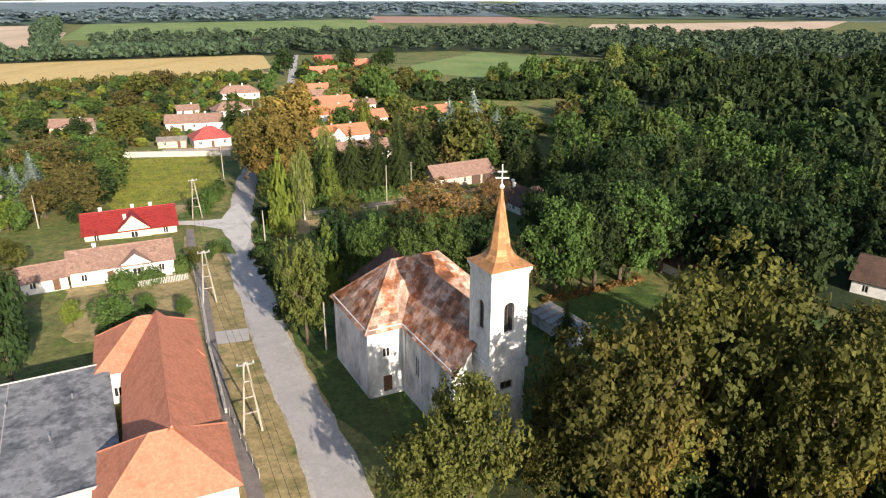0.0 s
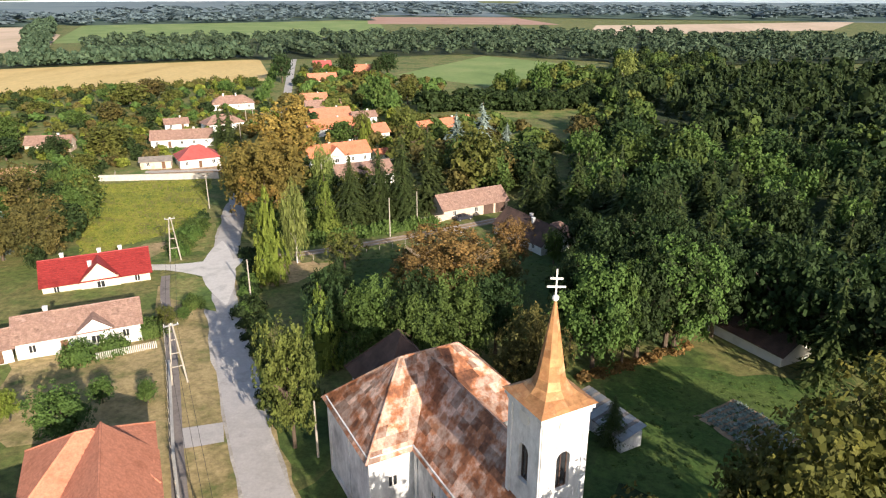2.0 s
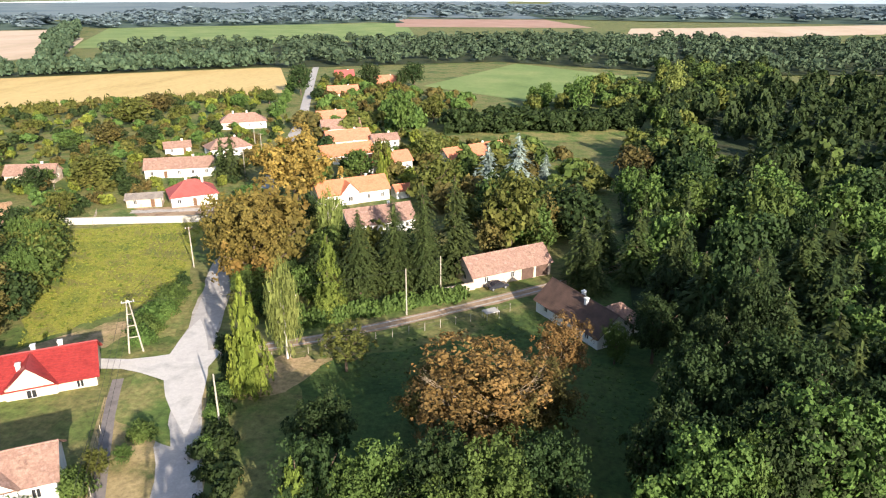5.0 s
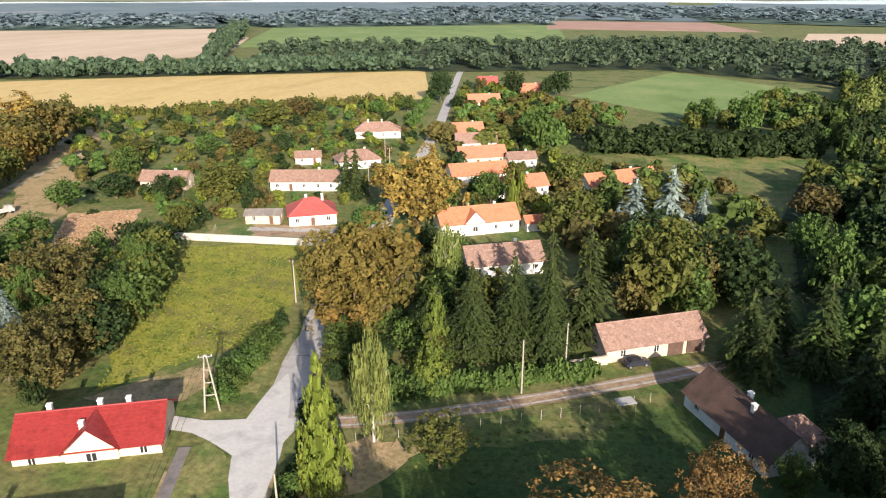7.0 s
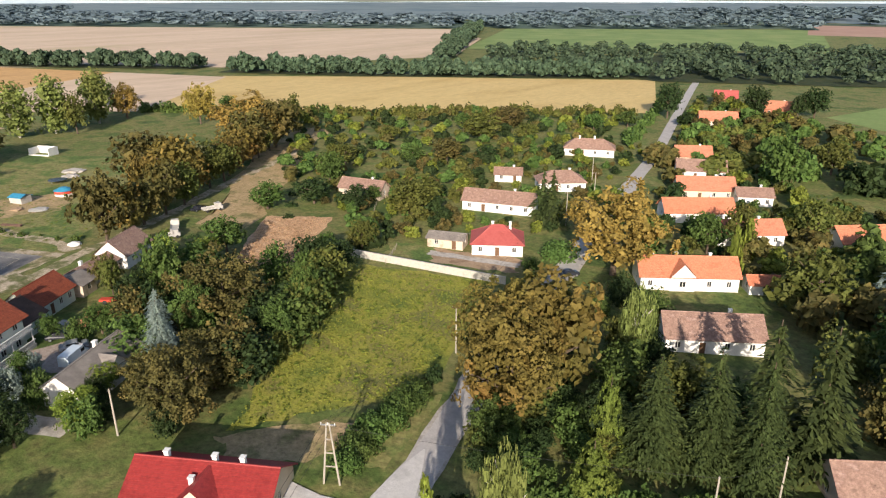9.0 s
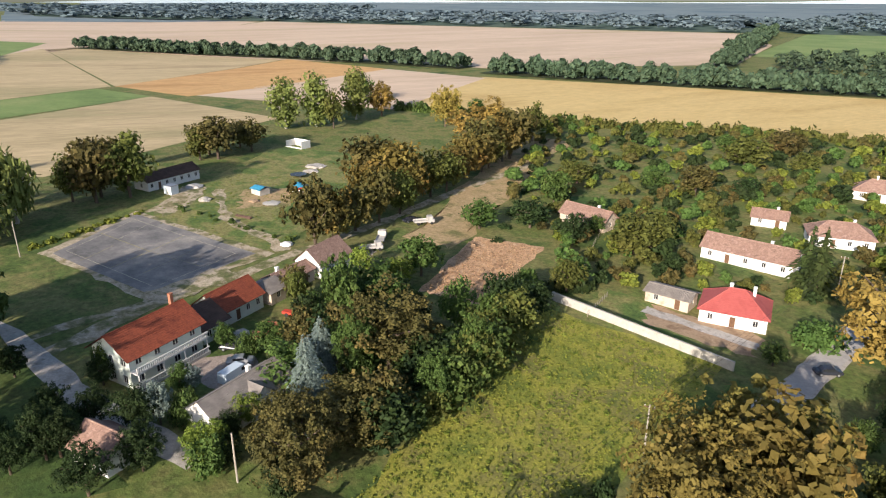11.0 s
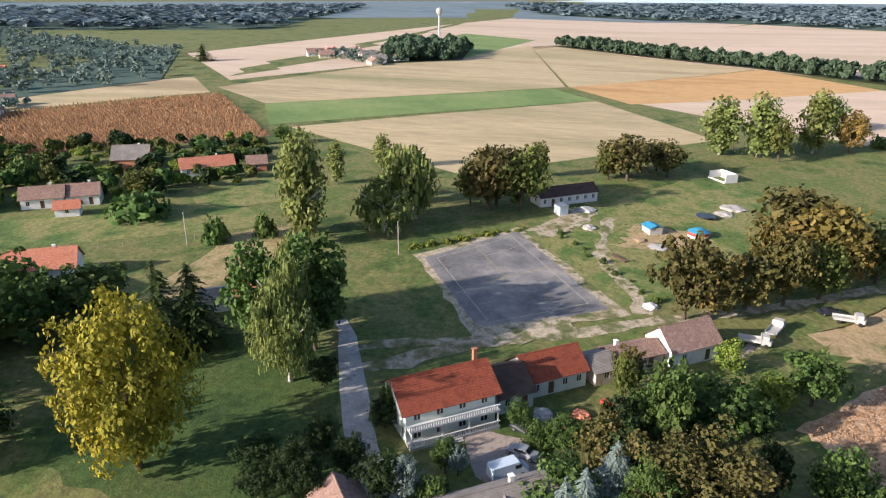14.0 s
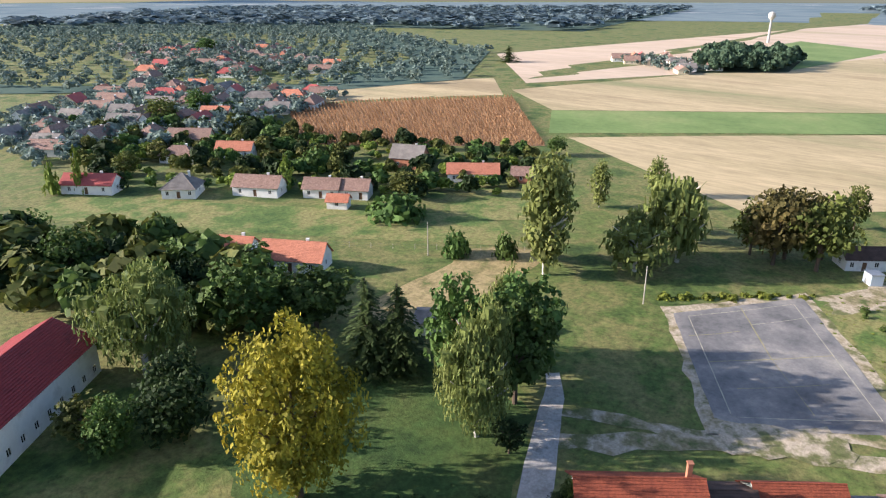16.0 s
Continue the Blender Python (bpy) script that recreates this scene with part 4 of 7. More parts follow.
def plant(kind, x, y, h, r):
    """A tree or bush of that kind, h high and r across from its trunk."""
    shape, leaf, bark, label = SPECIES[kind]
    d = min(math.hypot(x - a, y - b) for a, b in ((5, 45), (0, 70), (-15, 110), (-45, 110), (-75, 105)))
    near = 2 if d < 50 or kind == "yellow" else 1 if d < 105 else 0
    n = {"bush": (320, 900, 1700)[near]}.get(shape, (800, 1700, 5800)[near])
    if kind in ("yellow", "oak"):
        n = 8000 if kind == "yellow" else 4000
    if shape == "weeping" and near:
        n = 4200
    if kind == "bare" or kind == "twiggy":
        n = 8000 if kind == "bare" else 2600
    COUNT[kind] = COUNT.get(kind, 0) + 1
    key = (kind, near, COUNT[kind] % 3)
    m = Matrix.Translation((x, y, gz(x, y))) @ Matrix.Rotation(prng.uniform(0, 6.28), 4, "Z")
    size = Vector((r * prng.uniform(0.95, 1.05), r * prng.uniform(0.95, 1.05), h))
    if key not in FIRST:
        ob = new("shrub" if shape == "bush" else "tree")
        tagged(ob, label, "bush" if shape == "bush" else "tree", "bushes" if shape == "bush" else "trees of the village")
        v, f = crown(shape, hash_seed(key), n)
        if kind == "yellow":
            v[:, 2] = (v[:, 2] - 0.12) * 1.12
        c = new("crown", quads_mesh("crown", v, f, LEAF[leaf]))
        c.parent = ob
        if shape != "bush":
            t = new("trunk", trunk_mesh("trunk", shape, hash_seed(key), bark))
            t.parent = ob
        ob.matrix_basis = m @ Matrix.Diagonal((*size, 1))
        FIRST[key] = (ob, size)
        return ob
    ob, first = FIRST[key]
    return copy_thing(ob, m @ Matrix.Diagonal((size.x / first.x, size.y / first.y, size.z / first.z, 1)))


def hash_seed(key):
    return sum(ord(c) for c in str(key)) * 7 + 13


def inside(poly, x, y):
    c = False
    for (x0, y0), (x1, y1) in zip(poly, poly[1:] + poly[:1]):
        if (y0 > y) != (y1 > y) and x < (x1 - x0) * (y - y0) / (y1 - y0) + x0:
            c = not c
    return c


def fill(poly, gap, rng):
    """Points spread unevenly over a polygon."""
    xs, ys = [p[0] for p in poly], [p[1] for p in poly]
    out = []
    y = min(ys)
    while y < max(ys):
        x = min(xs) + rng.uniform(0, gap)
        while x < max(xs):
            px, py = x + rng.uniform(-0.4, 0.4) * gap, y + rng.uniform(-0.4, 0.4) * gap
            if inside(poly, px, py):
                out.append((px, py))
            x += gap
        y += gap * 0.9
    return out


def woods(name, pts, leaf, label, shape="broad", h=(10, 16), n=150, seed=1, slim=0.34):
    """Many small trees that nobody could count, as one mesh."""
    rng = np.random.default_rng(seed)
    base = [crown(shape, seed * 31 + i, n) for i in range(4)]
    ch = []
    for x, y in pts:
        v, f = base[rng.integers(4)]
        a = rng.uniform(0, 6.28)
        hh = rng.uniform(*h)
        r = hh * slim * rng.uniform(0.85, 1.3)
        c, s = math.cos(a), math.sin(a)
        w = np.stack([(v[:, 0] * c - v[:, 1] * s) * r + x, (v[:, 0] * s + v[:, 1] * c) * r + y, v[:, 2] * hh + gz(x, y) - 0.12 * hh], 1)
        ch.append((w, f))
    v, f = merge(ch)
    return tagged(new(name, quads_mesh(name, v, f, LEAF[leaf])), label, "woods", "", "stuff")

# ---- single trees ----
plant("walnut", 28.2, 52.4, 22.3, 8.6)
plant("walnut", 18.8, 42.9, 20.5, 7.2)
plant("walnut", 36.3, 45.7, 21.3, 7.0)
plant("walnut", 14.6, 49.0, 14.0, 5.4)
plant("walnut", 47.8, 58.4, 15.6, 6.8)
plant("olive", 6.5, 42.3, 15.7, 4.7)
plant("olive", -18.6, 71.6, 16.2, 4.0)
plant("larch", -20.7, 89.0, 12.7, 3.2)
plant("green", -15.9, 89.8, 10.9, 3.9)
plant("green", -8.8, 88.8, 12.1, 4.4)
plant("green", -3.0, 92.1, 11.4, 4.9)
plant("brown", 8.1, 85.4, 11.6, 3.7)
plant("green", 14.7, 95.1, 15.8, 6.2)
plant("green", 26.7, 102.8, 17.6, 7.6)
plant("green", 18.7, 96.3, 15.5, 3.8)
plant("brown", 6.4, 88.0, 11.0, 4.6)
plant("thuja", -38.8, 116.5, 17.6, 3.2)
plant("weeping", -37.9, 126.6, 16.8, 3.3)
plant("larch", -37.0, 142.4, 8.6, 3.6)
plant("spruce", -23.5, 157.0, 18.5, 4.2)
plant("rust", -53.8, 159.5, 19.1, 9.4)
plant("rust", -58.7, 153.9, 18.5, 7.2)
plant("oak", -69.1, 207.5, 20.0, 12.1)
plant("bare", -7.2, 109.9, 15.1, 10.0)
plant("bare", 2.0, 124.6, 11.5, 4.1)
plant("twiggy", -28.2, 124.8, 7.5, 4.4)
plant("bluespruce", -12.0, 227.5, 18.8, 5.6)
plant("bluespruce", -20.5, 228.1, 14.6, 5.4)
plant("bluespruce", -5.1, 243.9, 9.2, 3.2)
plant("olive", -9.8, 180.7, 18.7, 8.5)
plant("olive", -43.4, 258.0, 11.8, 5.4)
plant("spruce", -101.0, 228.3, 13.6, 4.6)
plant("olive", -54.6, 240.6, 12.0, 3.9)
plant("green", -62.0, 238.6, 8.6, 4.8)
plant("thuja", -50.5, 225.9, 12.8, 2.1)
plant("spruce", 5.0, 166.5, 14.3, 4.5)
plant("spruce", 9.9, 176.3, 12.8, 4.3)
plant("spruce", 15.2, 169.2, 15.9, 4.5)
plant("brown", 20.5, 247.5, 12.4, 6.9)
plant("green", 30.1, 198.7, 15.4, 7.5)
plant("green", 42.2, 191.2, 18.1, 7.4)
plant("spruce", 22.4, 143.2, 17.1, 6.0)
plant("spruce", 31.5, 149.0, 14.9, 5.3)
plant("spruce", 18.9, 153.6, 15.7, 4.7)
plant("spruce", 43.9, 164.3, 16.3, 6.6)
plant("green", 60.9, 199.6, 16.2, 6.9)
plant("spruce", 31.4, 133.2, 16.4, 5.4)
plant("spruce", 34.6, 124.3, 16.6, 5.9)
plant("green", 9.9, 135.1, 7.2, 2.6)
plant("yellowgreen", -80.5, 229.0, 12.9, 4.4)
plant("rust", -59.2, 166.0, 15.3, 9.9)
plant("rust", -52.1, 147.2, 18.5, 9.2)
plant("green", -50.8, 141.7, 8.4, 4.4)
plant("larch", -40.2, 151.7, 11.7, 2.9)
plant("spruce", -96.4, 225.8, 15.5, 4.6)
plant("bluespruce", -109.7, 127.9, 9.3, 3.5)
plant("brown", -84.3, 116.7, 11.8, 5.9)
plant("brown", -105.7, 137.6, 13.6, 8.5)
plant("green", -95.9, 147.1, 11.7, 3.4)
plant("green", -92.0, 139.5, 9.1, 4.1)
plant("brown", -198.2, 169.4, 18.9, 10.7)
plant("brown", -162.7, 142.4, 17.3, 6.8)
plant("oak", -231.2, 225.6, 20.0, 14.5)
plant("oak", -285.0, 236.9, 18.2, 8.1)
plant("oak", -320.9, 221.2, 17.1, 8.3)
plant("green", -362.7, 225.2, 15.8, 9.4)
plant("olive", -130.6, 213.5, 9.9, 7.4)
plant("green", -121.5, 184.3, 6.3, 4.7)
plant("green", -193.7, 307.3, 7.2, 5.4)
plant("olive", -174.1, 294.3, 12.2, 9.1)
plant("brown", -179.7, 320.8, 10.8, 8.1)
plant("olive", -200.0, 269.5, 6.7, 5.0)
plant("brown", -159.4, 257.0, 9.8, 7.4)
plant("green", -167.9, 249.0, 6.9, 5.2)
plant("olive", -184.8, 233.0, 7.8, 5.8)
plant("yellowgreen", -177.9, 218.7, 3.7, 3.4)
plant("green", -59.0, 233.3, 9.8, 5.1)
plant("thuja", -51.2, 235.8, 10.7, 2.0)
plant("olive", -41.2, 262.6, 9.1, 5.5)
plant("olive", -31.6, 215.3, 13.5, 6.9)
plant("bluespruce", -23.3, 222.9, 8.0, 3.5)
plant("spruce", -42.0, 168.5, 5.7, 2.3)
plant("weeping", -48.6, 176.2, 13.9, 3.7)
plant("rust", -187.6, 174.3, 18.8, 10.4)
plant("rust", -176.4, 159.1, 16.6, 6.1)
plant("brown", -214.7, 215.1, 18.0, 11.6)
plant("brown", -221.9, 231.0, 19.5, 10.4)
plant("olive", -244.0, 255.1, 15.8, 6.4)
plant("green", -309.1, 265.2, 7.4, 5.3)
plant("poplar", -306.8, 172.1, 19.6, 10.7)
plant("poplar", -306.4, 185.4, 20.2, 9.5)
plant("poplar", -317.4, 207.2, 21.1, 9.6)
plant("olive", -300.5, 191.1, 17.2, 6.0)
plant("brown", -259.1, 136.5, 15.5, 9.3)
plant("brown", -267.0, 149.5, 12.7, 7.1)
plant("olive", -259.4, 130.6, 11.7, 5.8)
plant("olive", -220.0, 106.5, 18.9, 7.8)
plant("brown", -217.8, 98.0, 18.8, 8.3)
plant("olive", -220.9, 92.3, 13.8, 6.1)
plant("weeping", -219.4, 74.1, 18.6, 9.7)
plant("weeping", -202.1, 71.6, 12.5, 6.8)
plant("poplar", -251.5, 58.2, 10.8, 4.2)
plant("poplar", -188.7, 56.8, 21.9, 7.2)
plant("weeping", -129.8, 78.1, 20.8, 6.1)
plant("weeping", -146.2, 72.3, 17.0, 6.1)
plant("bluespruce", -103.0, 124.2, 10.2, 3.1)
plant("bluegrey", -104.2, 103.8, 6.8, 2.4)
plant("bluegrey", -110.4, 108.9, 4.8, 1.9)
plant("yellowgreen", -99.7, 114.1, 4.6, 2.8)
plant("brown", -92.2, 118.1, 8.6, 4.5)
plant("green", -108.3, 157.0, 8.9, 2.6)
plant("green", -103.4, 131.1, 11.2, 3.4)
plant("green", -126.5, 142.8, 9.3, 6.2)
plant("green", -137.6, 157.7, 9.1, 5.4)
plant("brown", -135.8, 130.9, 7.6, 3.0)
plant("yellow", -103.0, 69.3, 25.1, 9.4)
plant("spruce", -129.8, 56.0, 17.0, 5.6)
plant("spruce", -133.2, 59.8, 15.7, 5.6)
plant("weeping", -126.0, 79.8, 17.8, 6.8)
plant("green", -142.1, 77.8, 18.8, 8.2)
plant("poplar", -181.0, 60.0, 23.6, 7.6)
plant("poplar", -231.6, 49.5, 12.1, 4.1)
plant("weeping", -205.8, 80.4, 21.8, 8.8)
plant("weeping", -194.8, 74.8, 12.8, 8.5)
plant("brown", -223.1, 99.3, 18.2, 8.1)
plant("brown", -228.5, 106.2, 15.7, 6.0)
plant("olive", -256.2, 109.1, 12.3, 3.8)
plant("brown", -266.9, 134.8, 13.3, 8.2)
plant("brown", -275.3, 146.9, 10.9, 6.5)
plant("weeping", -107.1, 29.1, 21.2, 10.0)
plant("green", -126.0, 32.2, 15.1, 8.9)
plant("green", -134.2, 39.3, 12.1, 8.6)
plant("green", -130.5, 3.1, 9.9, 7.3)
plant("green", -116.9, -14.0, 12.2, 7.0)
plant("green", -119.0, -35.9, 10.6, 6.4)
plant("green", -125.0, -17.9, 10.3, 5.3)
plant("olive", -92.5, 38.1, 6.7, 5.0)
plant("thuja", -149.2, -73.8, 14.0, 2.8)
plant("thuja", -142.9, -77.2, 11.4, 2.3)
plant("thuja", -188.3, -30.4, 11.0, 3.6)
plant("olive", -203.8, 1.8, 8.3, 6.2)
plant("bush", -178.0, 39.0, 6.0, 3.1)
plant("bush", -184.2, 48.4, 5.9, 2.7)
plant("green", -247.4, -157.7, 11.6, 8.3)
plant("spruce", -538.1, -169.3, 13.8, 9.4)
plant("green", -277.0, 12.1, 7.1, 4.4)
plant("green", -454.4, -446.8, 13.6, 10.2)
plant("olive", -221.3, -146.3, 11.9, 8.9)
plant("dark", -48.6, 54.8, 15.0, 3.9)
plant("dark", -59.5, 66.3, 10.7, 3.3)
plant("bush", -54.0, 85.5, 3.1, 2.4)
plant("bush", -50.9, 88.5, 2.8, 2.2)
plant("green", -43.9, 69.0, 6.7, 4.1)
plant("yellowgreen", -52.5, 71.0, 4.4, 1.7)
plant("green", -44.4, 76.3, 3.6, 1.8)
plant("green", -39.1, 77.2, 3.2, 1.5)
plant("bush", -48.6, 94.1, 3.1, 2.0)
plant("olive", -47.7, 97.0, 3.7, 1.9)
plant("green", -145.4, 208.8, 4.9, 3.7)
plant("brown", -89.7, 125.7, 9.0, 6.8)
plant("bluespruce", -96.6, 122.1, 13.8, 4.0)
plant("olive", -77.1, 89.0, 6.1, 4.2)
plant("yellowgreen", -92.9, 108.3, 6.4, 3.7)
plant("bush", -47.4, 104.6, 2.2, 1.7)
plant("green", -46.4, 99.6, 2.4, 1.4)
for x, y, h, r in ((-62.0, 127.0, 2.6, 2.0), (-63.4, 130.0, 3.2, 2.6), (-64.6, 133.4, 3.4, 2.8), (-64.4, 137.0, 2.8, 2.3), (-66.0, 140.5, 3.2, 2.6), (-66.6, 144.5, 2.6, 2.2), (-42.0, 115.0, 2.2, 1.8), (-41.0, 110.5, 1.8, 1.5), (-38.8, 104.0, 1.8, 1.4)):
    plant("bush", x, y, h, r)
plant("green", -2.1, 184.1, 6.7, 2.8)
plant("spruce", 7.4, 162.6, 11.1, 3.7)
plant("green", 19.4, 199.7, 15.8, 4.6)
plant("green", 5.3, 358.5, 19.9, 6.1)
plant("green", -11.2, 391.1, 12.5, 5.3)
plant("green", 34.9, 447.3, 10.4, 5.6)
plant("poplar", 51.8, 407.1, 19.3, 7.4)
plant("bush", -83.1, 208.7, 4.1, 4.3)
plant("green", -81.1, 194.7, 4.5, 2.7)
plant("yellowgreen", -133.9, 151.1, 6.4, 3.8)
plant("green", -126.0, 138.0, 7.0, 4.9)
plant("dark", -120.9, 129.0, 8.7, 3.4)
plant("green", -110.6, 107.2, 5.6, 2.1)
plant("dark", -96.9, 137.4, 5.2, 3.0)
plant("dark", -149.4, 266.5, 6.9, 5.2)
plant("olive", -161.0, 306.8, 7.9, 5.9)
plant("green", -153.2, 346.4, 7.3, 5.5)
plant("green", -145.6, 362.6, 7.4, 5.6)
plant("thuja", -160.1, 348.6, 7.4, 2.8)
plant("thuja", -152.1, 361.9, 6.8, 2.5)
plant("dark", -90.9, 444.9, 15.8, 7.5)
plant("dark", -114.3, 432.8, 14.8, 7.9)
plant("dark", -96.8, 439.1, 11.9, 5.0)
plant("dark", -142.0, 395.2, 18.2, 6.9)
plant("green", -62.8, 299.8, 18.8, 7.7)
plant("olive", -56.8, 332.9, 13.2, 6.6)
plant("bush", -62.6, 322.5, 8.4, 5.0)
plant("dark", -125.6, 85.4, 5.8, 2.9)
plant("dark", -118.0, 97.2, 4.7, 2.7)
plant("dark", -110.6, 90.8, 6.1, 2.9)
plant("bush", -103.8, 107.4, 5.1, 2.5)
plant("green", -118.3, 122.0, 5.8, 3.4)
plant("green", -122.3, 115.4, 4.5, 2.2)
plant("dark", -94.9, 111.6, 6.4, 1.9)
plant("green", -100.4, 145.8, 7.8, 3.5)
plant("green", -113.6, 136.7, 7.6, 3.8)
plant("yellowgreen", -129.0, 137.5, 6.3, 3.9)
plant("bush", -123.1, 174.5, 4.8, 3.1)
plant("olive", -118.7, 181.0, 7.3, 4.0)
plant("olive", -129.9, 207.6, 10.2, 7.5)
plant("dark", -141.0, 198.9, 8.5, 4.8)
plant("dark", -155.7, 196.5, 7.9, 5.9)
plant("green", -167.4, 212.0, 11.2, 5.1)
plant("yellowgreen", -174.4, 217.9, 5.1, 2.3)
plant("green", -160.0, 184.1, 7.9, 5.9)
plant("green", -119.7, 97.6, 6.5, 2.0)
plant("bush", -118.6, 118.1, 4.2, 2.0)
plant("green", -126.5, 131.5, 5.8, 2.5)
plant("olive", -132.8, 130.3, 8.0, 2.6)
plant("green", -121.2, 135.0, 13.6, 4.3)
plant("brown", -107.7, 131.8, 6.7, 3.1)
plant("dark", -114.9, 146.8, 8.8, 2.5)
plant("dark", -107.0, 96.0, 6.8, 2.9)
plant("dark", -102.2, 90.4, 8.1, 3.1)
plant("dark", -100.8, 86.7, 5.7, 2.8)
plant("dark", -134.4, 33.4, 8.9, 4.9)
plant("dark", -121.9, 24.3, 9.5, 6.4)
plant("dark", -126.5, 12.7, 9.9, 4.7)
plant("dark", -106.1, 84.1, 5.1, 3.8)
plant("dark", -107.1, 89.8, 5.0, 2.6)
plant("bush", -209.2, -39.9, 7.5, 4.9)
plant("olive", -167.5, -79.9, 8.1, 5.5)
plant("bush", -189.2, 11.1, 6.9, 7.5)
plant("walnut", 37.4, 67.9, 16.0, 7.1)
plant("walnut", 26.2, 59.0, 14.9, 6.6)
plant("walnut", 46.0, 62.2, 15.0, 6.1)
plant("walnut", 21.9, 48.0, 13.4, 6.0)
plant("walnut", 12.9, 45.7, 7.5, 3.3)
plant("walnut", 32.3, 48.9, 14.5, 5.8)
plant("spruce", 15.8, 78.0, 6.5, 1.9)
plant("dark", 46.2, 111.2, 15.5, 6.9)
plant("dark", 56.3, 107.6, 15.9, 6.6)
plant("dark", 43.9, 123.1, 13.5, 6.7)
plant("spruce", 54.0, 118.5, 17.1, 4.9)
plant("dark", 26.3, 126.9, 7.0, 5.2)
plant("dark", 44.3, 118.0, 13.5, 5.8)
plant("dark", 48.0, 105.9, 14.6, 5.3)
plant("spruce", 44.3, 95.3, 16.1, 3.8)
plant("dark", 18.1, 117.3, 7.5, 4.5)
plant("dark", 15.4, 136.5, 11.5, 4.8)
plant("dark", 20.2, 125.4, 14.2, 5.1)
plant("dark", 24.2, 119.6, 12.0, 4.9)

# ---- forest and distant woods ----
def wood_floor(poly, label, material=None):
    """A sheet below a wood, coloured dark for shade, or paled for far haze."""
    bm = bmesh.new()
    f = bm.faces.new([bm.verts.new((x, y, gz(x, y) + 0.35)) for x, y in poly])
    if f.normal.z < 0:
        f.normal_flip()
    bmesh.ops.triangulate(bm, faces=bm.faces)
    tagged(part("undergrowth", bm, material or M_SHADEFLOOR), label, "undergrowth", "", "structure")


frng = random.Random(11)
NEAR_FOREST = [(14, 152), (26, 128), (40, 112), (58, 96), (75, 72), (120, 60), (150, 170), (120, 260), (40, 262), (16, 235)]
GLADE = [(48, 78), (76, 60), (84, 104), (58, 108)]      # open ground before a house at the forest edge
nf = [q for q in fill(NEAR_FOREST, 9.5, frng) if not inside(GLADE, *q)]
front = [p for p in nf if p[1] < 170 and p[0] < 75][:70]
mid = [p for p in nf if p not in front and p[0] < 95 and p[1] < 240]
rest = [p for p in nf if p not in front and p not in mid]
for i, (leaf, shape, hh, sl) in enumerate((("spruce", "spruce", (12, 19), 0.25), ("dark", "broad", (11, 17), 0.36), ("green", "broad", (10, 15), 0.36), ("spruce_shade", "spruce", (12, 19), 0.25), ("dark", "broad", (11, 18), 0.36))):
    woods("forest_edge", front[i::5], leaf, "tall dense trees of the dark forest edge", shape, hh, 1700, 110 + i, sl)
for i, (leaf, shape, hh, sl) in enumerate((("dark", "broad", (11, 18), 0.38), ("spruce_shade", "spruce", (12, 20), 0.27), ("green", "broad", (10, 16), 0.38), ("spruce", "spruce", (12, 19), 0.26))):
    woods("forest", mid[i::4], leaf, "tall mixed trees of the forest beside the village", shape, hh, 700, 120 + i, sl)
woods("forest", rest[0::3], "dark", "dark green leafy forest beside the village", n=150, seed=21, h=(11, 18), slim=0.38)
woods("forest", rest[1::3], "spruce_shade", "dark spruce forest beside the village", "spruce", n=240, seed=22, h=(12, 20), slim=0.28)
woods("forest", rest[2::3], "green", "green leafy forest beside the village", n=150, seed=23, h=(10, 16), slim=0.38)
wood_floor(NEAR_FOREST, "forest floor beside the village, painted dark for shade")
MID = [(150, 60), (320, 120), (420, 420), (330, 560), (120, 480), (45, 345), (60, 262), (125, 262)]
wood_floor(MID, "mixed forest floor, painted dark for shade")
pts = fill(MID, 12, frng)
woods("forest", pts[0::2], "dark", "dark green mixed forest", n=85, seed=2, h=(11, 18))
woods("forest", pts[1::2], "spruce_shade", "dark spruce forest", "spruce", n=120, seed=3, h=(12, 20), slim=0.28)
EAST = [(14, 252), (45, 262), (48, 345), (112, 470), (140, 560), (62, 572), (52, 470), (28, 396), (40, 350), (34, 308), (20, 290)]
wood_floor(EAST, "forest floor behind the meadow, painted dark for shade")
pts = fill(EAST, 8.5, frng)
for i, (leaf, shape, hh, sl) in enumerate((("dark", "broad", (9, 15), 0.40), ("spruce_shade", "spruce", (11, 17), 0.27), ("green", "broad", (9, 14), 0.40), ("olive", "broad", (8, 13), 0.40))):
    woods("forest", pts[i::4], leaf, "mixed woodland behind the meadow", shape, hh, 200, 126 + i, sl)
pts = fill([(-26, 372), (38, 362), (46, 455), (14, 470), (-2, 430)], 10.5, frng)
for i, leaf in enumerate(("dark", "green", "olive")):
    woods("copse", pts[i::3], leaf, "loose copse of trees beside the green meadow", "broad", (6, 12), 220, 132 + i, 0.42)
woods("hedge_wood", fill([(-43, 309), (30, 335), (26, 348), (-48, 322)], 5.5, frng), "dark", "tall dense dark green hedge wood", n=200, seed=4, h=(8, 11), slim=0.5)
